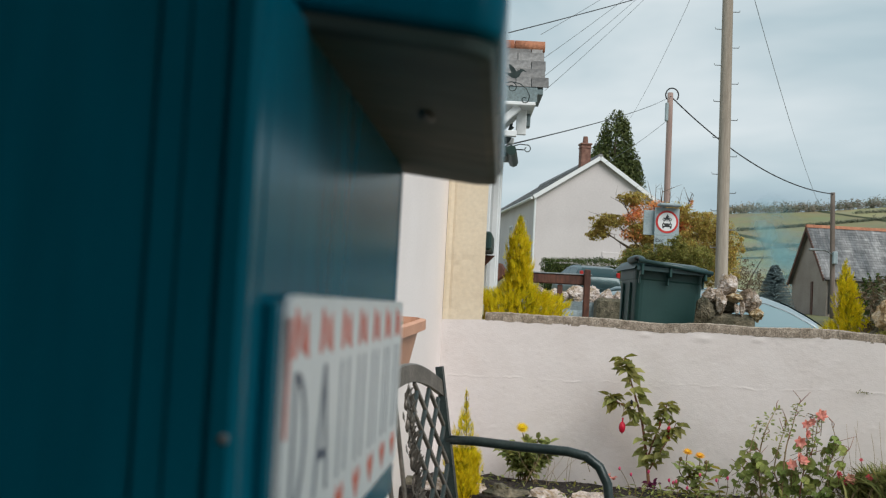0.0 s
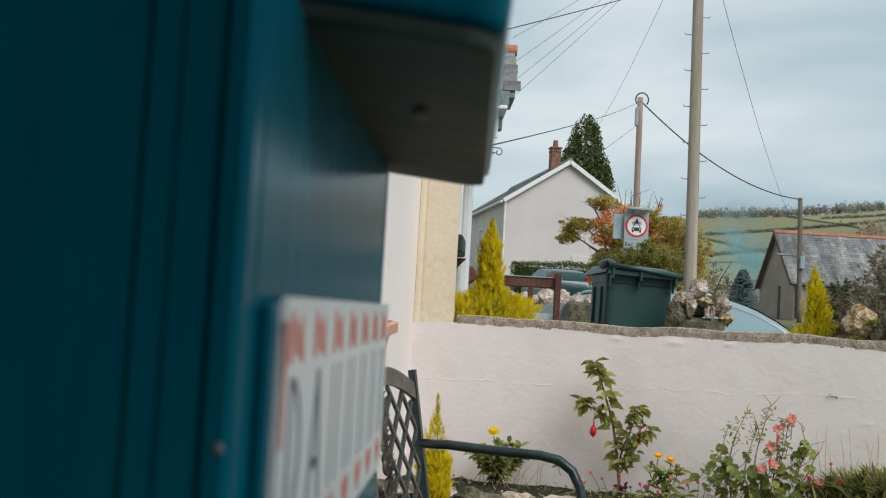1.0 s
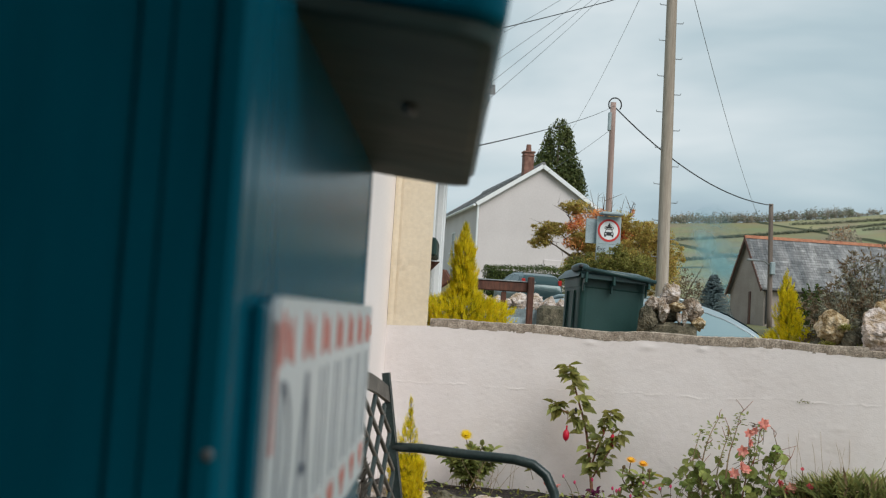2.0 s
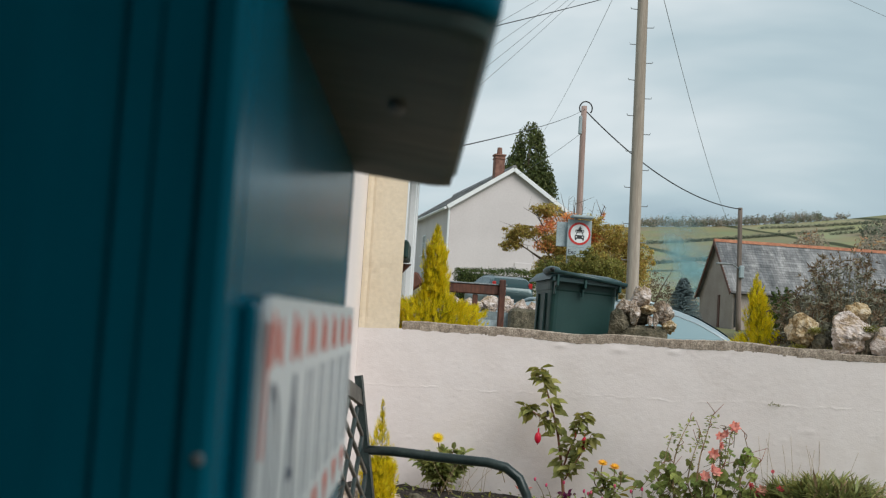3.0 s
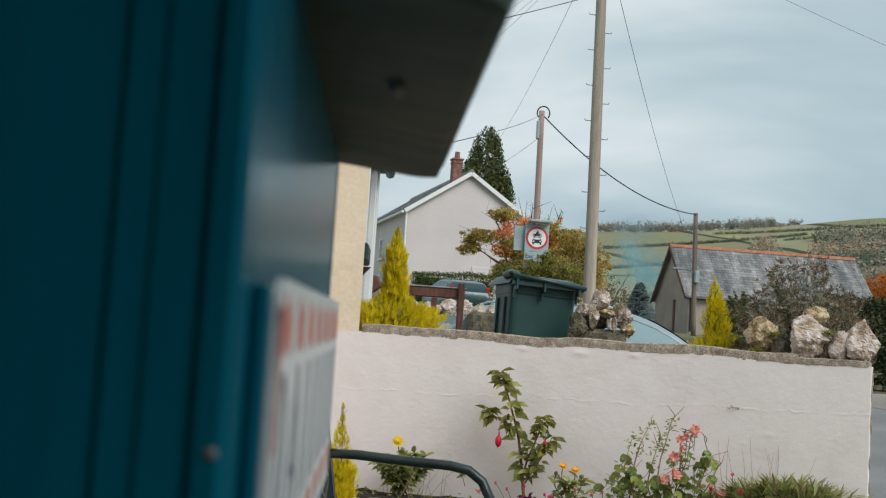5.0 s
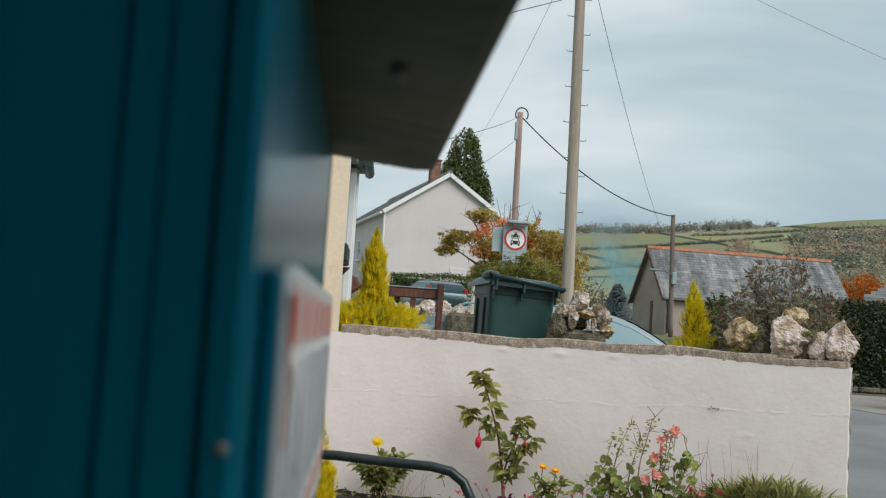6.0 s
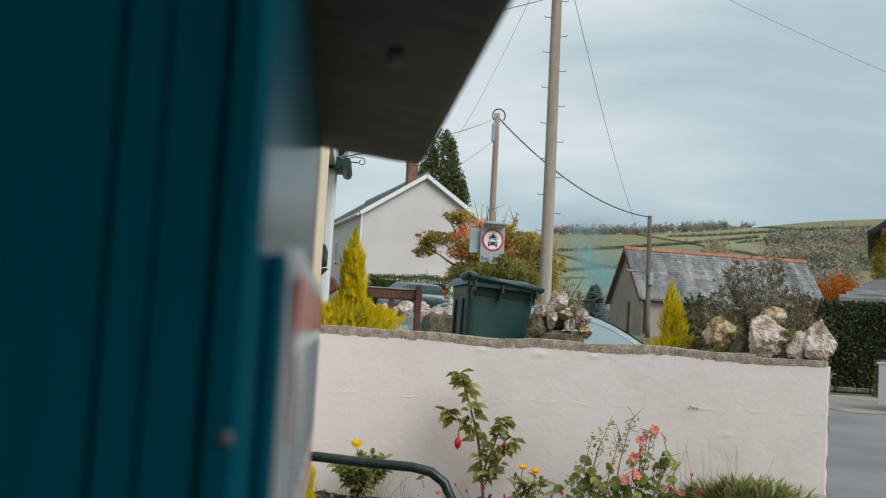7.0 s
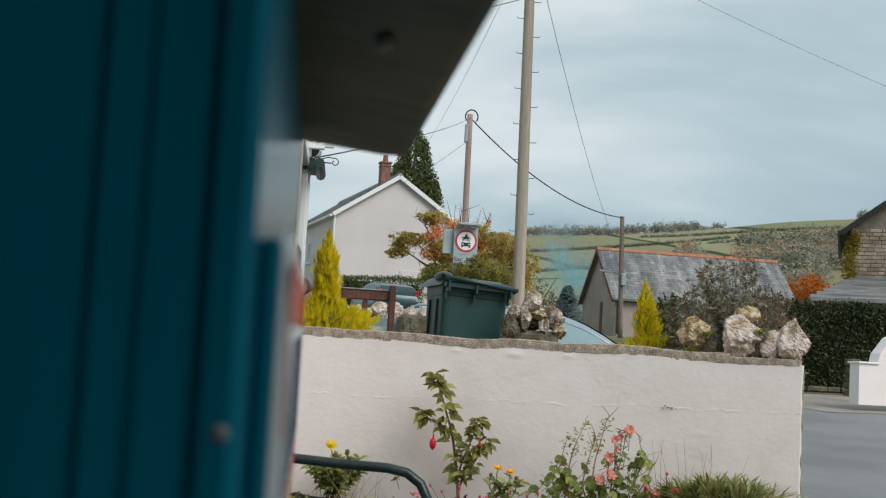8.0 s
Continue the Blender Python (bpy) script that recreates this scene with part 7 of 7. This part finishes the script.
def blossom(root, name, p, r, petals, material, face=(0, -1, 0.5), rows=1, heart=None):
    f = Vector(face).normalized()
    u = f.orthogonal().normalized()
    v = f.cross(u)
    g = Geo()
    for row in range(rows):
        for k in range(petals):
            a = 6.283 * (k + 0.5 * row) / petals
            d = (u * math.cos(a) + v * math.sin(a)) + f * (0.15 + 0.4 * row)
            g.leaf(Vector(p) + f * 0.002 * row, d, f, r * (1 - 0.2 * row), r * 6.0 / petals * 0.62, -0.1)
    ob = part(name, g, material, root)
    if heart:
        part("flower_heart", Geo().blob(Vector(p) + f * 0.003, (r * 0.25, r * 0.25, r * 0.2), 0.3, rings=5, segs=8), heart, ob)


def fuchsia():
    root = plant("fuchsia", "leggy fuchsia with olive leaves and hanging crimson buds")
    rnd = random.Random(41)
    o = 0.12
    main = twig(root, [at_wall(0.959, 0.318, o), at_wall(0.938, 0.473, o), at_wall(0.915, 0.615, o + 0.01), at_wall(0.883, 0.731, o + 0.03), at_wall(0.851, 0.824, o + 0.03), at_wall(0.819, 0.902, o + 0.02)], 0.008, 0.0025, M_REDSTEM)
    right = twig(root, [at_wall(0.948, 0.434, o), at_wall(0.982, 0.529, o + 0.02), at_wall(1.022, 0.623, o + 0.03), at_wall(1.046, 0.700, o + 0.04)], 0.005, 0.002, M_REDSTEM)
    right2 = twig(root, [at_wall(0.961, 0.391, o), at_wall(1.012, 0.466, o + 0.03), at_wall(1.063, 0.548, o + 0.04), at_wall(1.093, 0.616, o + 0.04)], 0.004, 0.0015, M_REDSTEM)
    left = twig(root, [at_wall(0.901, 0.640, o), at_wall(0.852, 0.671, o + 0.03), at_wall(0.803, 0.694, o + 0.04), at_wall(0.762, 0.723, o + 0.04)], 0.004, 0.0015, M_REDSTEM)
    old, young = Geo(), Geo()
    for line, cnt in ((main, 60), (right, 30), (right2, 22), (left, 20)):
        for k in range(cnt):
            p = line[min(len(line) - 1, int((0.12 + 0.85 * (k + rnd.random()) / cnt) * len(line)))]
            a = rnd.random() * 6.283
            L = rnd.uniform(0.032, 0.076)
            d = Vector((math.cos(a), -abs(math.sin(a)) * 0.8 + 0.2, rnd.uniform(-0.7, 0.25)))
            q = p + d.normalized() * 0.012
            (old if rnd.random() < 0.86 else young).leaf(q, d, (rnd.gauss(0, 0.4), -0.6, 0.8), L, L * 0.58, 0.3)
    for line, L in ((main, 0.082), (right, 0.062), (left, 0.055), (right2, 0.05)):
        leafy(young, rnd, line[-1], 7, L, 0.42, 1.0, 0.15, 0.35)
        leafy(old, rnd, line[-3], 7, L * 0.95, 0.55, 1.0, -0.15, 0.35)
        leafy(old, rnd, line[-5], 5, L, 0.55, 1.0, -0.2, 0.35)
    part("leaves", old, L_FUCHSIA, root)
    part("young_leaves", young, L_YOUNG, root)
    for (s, z), r in (((0.834, 0.577), 1.0), ((1.062, 0.585), 0.6), ((1.061, 0.546), 0.55), ((1.017, 0.604), 0.4)):
        p = at_wall(s, z, o + 0.05)
        bud = Geo().blob(p, (0.016 * r, 0.016 * r, 0.027 * r), 0.05, rings=10, segs=12)
        bud.tube([p + Vector((0, 0, 0.018 * r)), p + Vector((0.002, 0, 0.045 * r))], 0.004 * r, 6)
        bud.tube([p + Vector((0, 0, -0.02 * r)), p + Vector((0, 0, -0.032 * r))], [0.004 * r, 0.001], 6)
        b = part("bud", bud, L_RED, root, smooth=True)
        part("bud_stalk", Geo().tube([p + Vector((0.002, 0, 0.04 * r)), p + Vector((0.006, 0.02, 0.085 * r + 0.01))], 0.0012, 5), M_REDSTEM, b)
    p = at_wall(0.876, 0.699, o + 0.05)
    part("berry", Geo().blob(p, (0.007, 0.007, 0.011), 0.05, rings=8, segs=8), M_BLACK, root, "dark berry", True)


fuchsia()


def marigold():
    root = plant("marigold", "bushy marigold with one yellow flower")
    rnd = random.Random(42)
    g, dry = Geo(), Geo()
    for k in range(11):
        a = 6.283 * k / 11 + rnd.gauss(0, 0.2)
        s, z = 0.347, 0.297
        b = at_wall(s + rnd.uniform(-0.04, 0.04), z - 0.02, 0.16)
        h = rnd.uniform(0.11, 0.25)
        tip = b + Vector((math.cos(a) * rnd.uniform(0.06, 0.19), math.sin(a) * 0.06, h))
        line = twig(root, [b, b.lerp(tip, 0.5) + Vector((0, 0, 0.03)), tip], 0.004, 0.002, M_STEM)
        for e in range(34):
            q = line[int((0.25 + 0.7 * rnd.random()) * (len(line) - 1))]
            d = Vector((rnd.gauss(0, 1), rnd.gauss(-0.3, 0.7), rnd.uniform(-0.5, 0.7)))
            (g if q.z > z + 0.04 or rnd.random() < 0.6 else dry).leaf(q, d, (rnd.gauss(0, 0.4), -0.4, 1), rnd.uniform(0.034, 0.066), 0.026, 0.25)
    part("leaves", g, L_GREEN, root)
    part("withered_leaves", dry, L_YOUNG, root, "yellowed lower leaves")
    p = at_wall(0.323, 0.531, 0.18)
    twig(root, [at_wall(0.358, 0.367, 0.16), at_wall(0.335, 0.461, 0.17), p], 0.003, 0.0025, M_STEM)
    blossom(root, "flower", p, 0.037, 18, L_YELLOW, (0.1, -0.8, 0.75), 3)


marigold()


def gazania():
    root = plant("gazania", "low gazania with orange flowers and seed heads")
    rnd = random.Random(43)
    g, y = Geo(), Geo()
    for k in range(95):
        s, z = 1.200, 0.322
        p = at_wall(s + rnd.gauss(0, 0.045), z + rnd.uniform(-0.04, 0.12), 0.20 + rnd.uniform(-0.05, 0.05))
        d = Vector((rnd.gauss(0, 1), rnd.gauss(-0.4, 0.6), rnd.uniform(-0.1, 1.0)))
        (g if rnd.random() < 0.8 else y).leaf(p, d, (0, -0.5, 1), rnd.uniform(0.035, 0.06), 0.026, 0.2)
    part("leaves", g, L_GREEN, root)
    part("yellow_leaves", y, L_IVY, root)
    for (s, z), open_ in (((1.170, 0.490), 1), ((1.228, 0.478), 1), ((1.139, 0.459), 0), ((1.258, 0.455), 0)):
        p = at_wall(s, z, 0.22)
        twig(root, [at_wall(1.200, 0.322, 0.20), p + Vector((0.0, 0.01, -0.06)), p], 0.003, 0.002, M_STEM)
        if open_:
            blossom(root, "flower", p, 0.028, 12, L_ORANGEPETAL, (0.05, -0.45, 0.9), 2)
        else:
            part("seed_head", Geo().blob(p, (0.009, 0.009, 0.010), 0.3, rings=6, segs=8), M_STEM, root)


gazania()


def geranium():
    root = plant("geranium", "straggling geranium with salmon-pink flowers and bare stems")
    rnd = random.Random(44)
    o = 0.24
    tips = []
    for pts in ([(1.514, 0.312), (1.502, 0.497), (1.533, 0.625), (1.565, 0.722)], [(1.612, 0.322), (1.620, 0.533), (1.637, 0.645), (1.660, 0.744)], [(1.551, 0.316), (1.484, 0.446), (1.466, 0.519), (1.497, 0.659)],
                [(1.686, 0.330), (1.701, 0.466), (1.727, 0.567), (1.752, 0.691)], [(1.805, 0.343), (1.797, 0.475), (1.827, 0.575), (1.815, 0.667)], [(1.637, 0.325), (1.565, 0.429), (1.593, 0.555), (1.614, 0.656)],
                [(1.734, 0.335), (1.803, 0.427), (1.848, 0.504), (1.870, 0.555)], [(1.514, 0.312), (1.461, 0.369), (1.440, 0.404), (1.423, 0.453)]):
        line = twig(root, [at_wall(*q, o + rnd.uniform(-0.04, 0.04)) for q in pts], 0.0042, 0.0014, M_DRY if rnd.random() < 0.5 else M_REDSTEM)
        tips.append(line)
        for e in range(4):
            q = line[rnd.randrange(len(line) // 3, len(line))]
            twig(root, [q, q + Vector((rnd.gauss(0, 0.02), -0.01, 0.02)), q + Vector((rnd.gauss(0, 0.035), rnd.gauss(0, 0.02), rnd.uniform(0.03, 0.07)))], 0.002, 0.001, M_REDSTEM, "side_twig")
    small, round_ = Geo(), Geo()
    for line in tips[:4] + tips[5:6]:
        for k in range(44):
            q = line[rnd.randrange(len(line) // 2, len(line))]
            small.leaf(q + Vector((rnd.gauss(0, 0.012), rnd.gauss(0, 0.012), rnd.gauss(0, 0.008))), (rnd.gauss(0, 1), rnd.gauss(0, 1), 0.4), (0, -0.5, 1), rnd.uniform(0.014, 0.028), 0.011, 0.2)
    def round_leaf(p, f, r):
        f = Vector(f).normalized()
        u = f.orthogonal().normalized()
        v = f.cross(u)
        n = 14
        k = len(round_.v)
        round_.v.append(tuple(p - f * r * 0.15))
        for e in range(n):
            a = 0.25 + 5.78 * e / (n - 1)
            rr = r * (1 + 0.10 * math.sin(a * 6))
            round_.v.append(tuple(p + (u * math.cos(a) + v * math.sin(a)) * rr + f * r * 0.12 * math.sin(a * 5)))
        for e in range(n - 1):
            round_.f.append((k, k + 1 + e, k + 2 + e))
    for (s, z), n, sp in (((1.839, 0.588), 9, 0.040), ((1.824, 0.526), 7, 0.04), ((1.494, 0.509), 7, 0.035), ((1.563, 0.466), 9, 0.045), ((1.646, 0.412), 14, 0.07), ((1.511, 0.399), 12, 0.06), ((1.756, 0.411), 16, 0.08), ((1.679, 0.538), 5, 0.04), ((1.944, 0.417), 12, 0.08), ((1.55, 0.36), 22, 0.08), ((1.72, 0.37), 22, 0.09), ((1.87, 0.37), 16, 0.08), ((1.46, 0.47), 6, 0.03)):
        for k in range(n):
            p = at_wall(s + rnd.gauss(0, sp), z + rnd.gauss(0, sp * 0.7), o + rnd.uniform(-0.05, 0.08))
            round_leaf(p, (rnd.gauss(0, 0.5), -0.8 + rnd.gauss(0, 0.3), 0.6 + rnd.gauss(0, 0.3)), rnd.uniform(0.013, 0.030))
            twig(root, [p, p + Vector((rnd.gauss(0, 0.01), 0.02, -0.03)), p + Vector((rnd.gauss(0, 0.02), 0.03, -0.06))], 0.0014, 0.0012, M_STEM, "leaf_stalk")
    part("small_leaves", small, L_GREEN, root)
    part("round_leaves", round_, L_GERANIUM, root)
    for (s, z), r, mt in (((1.778, 0.708), 0.030, L_PINK), ((1.743, 0.676), 0.022, L_PINK), ((1.716, 0.664), 0.024, L_PINK), ((1.720, 0.623), 0.026, L_PINK), ((1.692, 0.586), 0.030, L_PINK),
                          ((1.707, 0.506), 0.030, L_PINK), ((1.689, 0.524), 0.024, L_PINK), ((1.659, 0.487), 0.028, L_PINK), ((1.856, 0.462), 0.022, L_MAGENTA), ((1.904, 0.449), 0.028, L_PINK), ((1.982, 0.464), 0.020, L_MAGENTA), ((1.946, 0.533), 0.010, L_MAGENTA), ((1.885, 0.435), 0.018, L_MAGENTA)):
        p = at_wall(s, z, o + 0.07)
        blossom(root, "flower", p, r, 6, mt, (rnd.gauss(0, 0.5), -0.9, 0.35 + rnd.gauss(0, 0.3)), 2)
        twig(root, [p, p + Vector((0.004, 0.01, -0.04)), p + Vector((0.008, 0.03, -0.09))], 0.0016, 0.0014, M_STEM, "flower_stalk")
    dead = Geo()
    s, z = 1.740, 0.700
    for k in range(14):
        dead.leaf(at_wall(s + rnd.gauss(0, 0.014), z + rnd.gauss(0, 0.008), o + 0.06), (rnd.gauss(0, 1), rnd.gauss(0, 1), 0.5), (0, 0, 1), 0.018, 0.012, 0.3)
    part("withered_head", dead, L_HEATHER, root, "brown withered flower head")


geranium()


def low_weeds():
    """Chickweed, seedlings and fallen petals over the bed."""
    rnd = random.Random(45)
    g, y = Geo(), Geo()
    for k in range(1500):
        s, off = rnd.uniform(0.02, 2.3), rnd.uniform(0.05, 0.75)
        if rnd.random() > 0.06 + 0.94 * smoothstep(0.42, 0.66, off) and 0.0 < s < 0.95:
            continue
        z = bed_surface(s, -off) + rnd.random() ** 2 * 0.06 * (0.4 + smoothstep(0.2, 0.7, off))
        p = at_wall(s, z, off)
        d = Vector((rnd.gauss(0, 1), rnd.gauss(0, 1), rnd.uniform(0, 1.1)))
        (g if rnd.random() < 0.75 else y).leaf(p, d, (0, 0, 1), rnd.uniform(0.012, 0.035), 0.012, 0.2)
    root = plant("ground_weeds", "low green chickweed spreading over the soil")
    tagged(part("weed_leaves", g, L_GREEN, root), kind="stuff")
    tagged(part("pale_weed_leaves", y, L_YOUNG, root), kind="stuff")
    for k in range(10):
        s = rnd.uniform(0.95, 1.4)
        b = at_wall(s, bed_surface(s, -0.4), 0.40)
        tip = b + Vector((rnd.gauss(0, 0.03), 0, rnd.uniform(0.06, 0.13)))
        twig(root, [b, b.lerp(tip, 0.5) + Vector((0.01, 0, 0)), tip], 0.002, 0.001, M_STEM)
        part("small_bud", Geo().blob(tip, (0.006, 0.006, 0.009), 0.2, rings=5, segs=6), L_MAGENTA, root, smooth=True)
    p = Geo()
    s, z = 0.761, 0.325
    for k in range(16):
        p.leaf(at_wall(s + rnd.gauss(0, 0.015), z + 0.004 + rnd.gauss(0, 0.006), 0.14), (rnd.gauss(0, 1), rnd.gauss(0, 1), 0.6), (0, -0.5, 1), 0.026, 0.013, 0.3)
    part("faded_flower", p, L_PINK, root, "faded pink flower head lying on the soil")
    pl = Geo()
    s, z = 1.013, 0.329
    for k in range(26):
        pl.leaf(at_wall(s + rnd.gauss(0, 0.03), z - 0.01 + rnd.gauss(0, 0.012), 0.22), (rnd.gauss(0, 1), rnd.gauss(0, 1), 0.7), (0, -0.5, 1), 0.03, 0.014, 0.3)
    part("purple_leaves", pl, L_PURPLE, root, "small purple leaves")
    for k in range(44):
        s = rnd.choice((rnd.uniform(0.12, 0.55), rnd.uniform(1.85, 2.2)))
        b = at_wall(s, bed_surface(s, -0.05), rnd.uniform(0.04, 0.25))
        tip = b + Vector((rnd.gauss(0, 0.05), rnd.gauss(0, 0.02), rnd.uniform(0.14, 0.40) if s > 1 else rnd.uniform(0.06, 0.16)))
        twig(root, [b, b.lerp(tip, 0.6) + Vector((rnd.gauss(0, 0.01), 0, 0.01)), tip], 0.0013, 0.0006, M_DRY, "dry_stalk")
    moss = Geo()
    for k in range(26):
        moss.leaf(WALL_M @ Vector((1.895 + rnd.gauss(0, 0.016), -0.006, 0.807 + rnd.gauss(0, 0.003))), (rnd.gauss(0, 1), -0.4, rnd.uniform(0, 1)), (0, -1, 0.3), rnd.uniform(0.005, 0.013), 0.003)
    part("wall_moss", moss, L_YOUNG, root, "tiny moss tuft growing from the plaster crack")
    b = at_wall(0.654, 0.346, 0.10)
    t = at_wall(0.627, 0.424, 0.10)
    twig(root, [b, t], 0.002, 0.001, M_STEM)
    q = Geo()
    leafy(q, rnd, t, 6, 0.03, 0.5)
    leafy(q, rnd, b.lerp(t, 0.6), 5, 0.03, 0.5)
    part("seedling_leaves", q, L_YOUNG, root)


low_weeds()


def strap_clump():
    root = plant("strap_leaved_clump", "dense clump of olive strap-shaped leaves at the wall end")
    rnd = random.Random(46)
    g, t = Geo(), Geo()
    for k in range(2300):
        s0, off0 = min(2.40, max(1.90, rnd.gauss(2.17, 0.13))), 0.22 + rnd.gauss(0, 0.06)
        base = at_wall(s0, 0.30 + 0.06 * (1 - ((s0 - 2.17) / 0.25) ** 2), off0)
        a = rnd.random() * 6.283
        L, lean = rnd.uniform(0.10, 0.235), rnd.uniform(0.5, 1.7)
        out = Vector((math.cos(a) + (s0 - 2.17) * 1.5, math.sin(a) * 0.8, 0))
        pts = [base + out * (lean * L * 0.62 * f * f) + Vector((0, 0, L * (f * 1.05 - 0.32 * lean * f * f))) for f in (0, 0.3, 0.6, 0.85, 1.0)]
        side = Vector((-out.y, out.x, 0.2)).normalized() if out.length > 0.01 else Vector((1, 0, 0))
        side = (side + Vector((rnd.gauss(0, 0.4), rnd.gauss(0, 0.4), 0))).normalized()
        m = g if rnd.random() < 0.88 else t
        i = len(m.v)
        for p, w in zip(pts, (0.003, 0.0050, 0.0055, 0.0045, 0.0010)):
            m.v += [tuple(p - side * w), tuple(p + side * w)]
        for e in range(4):
            m.f.append((i + 2 * e, i + 2 * e + 1, i + 2 * e + 3, i + 2 * e + 2))
    part("foliage", g, L_STRAP, root)
    part("dry_foliage", t, M_DRY, root)


strap_clump()
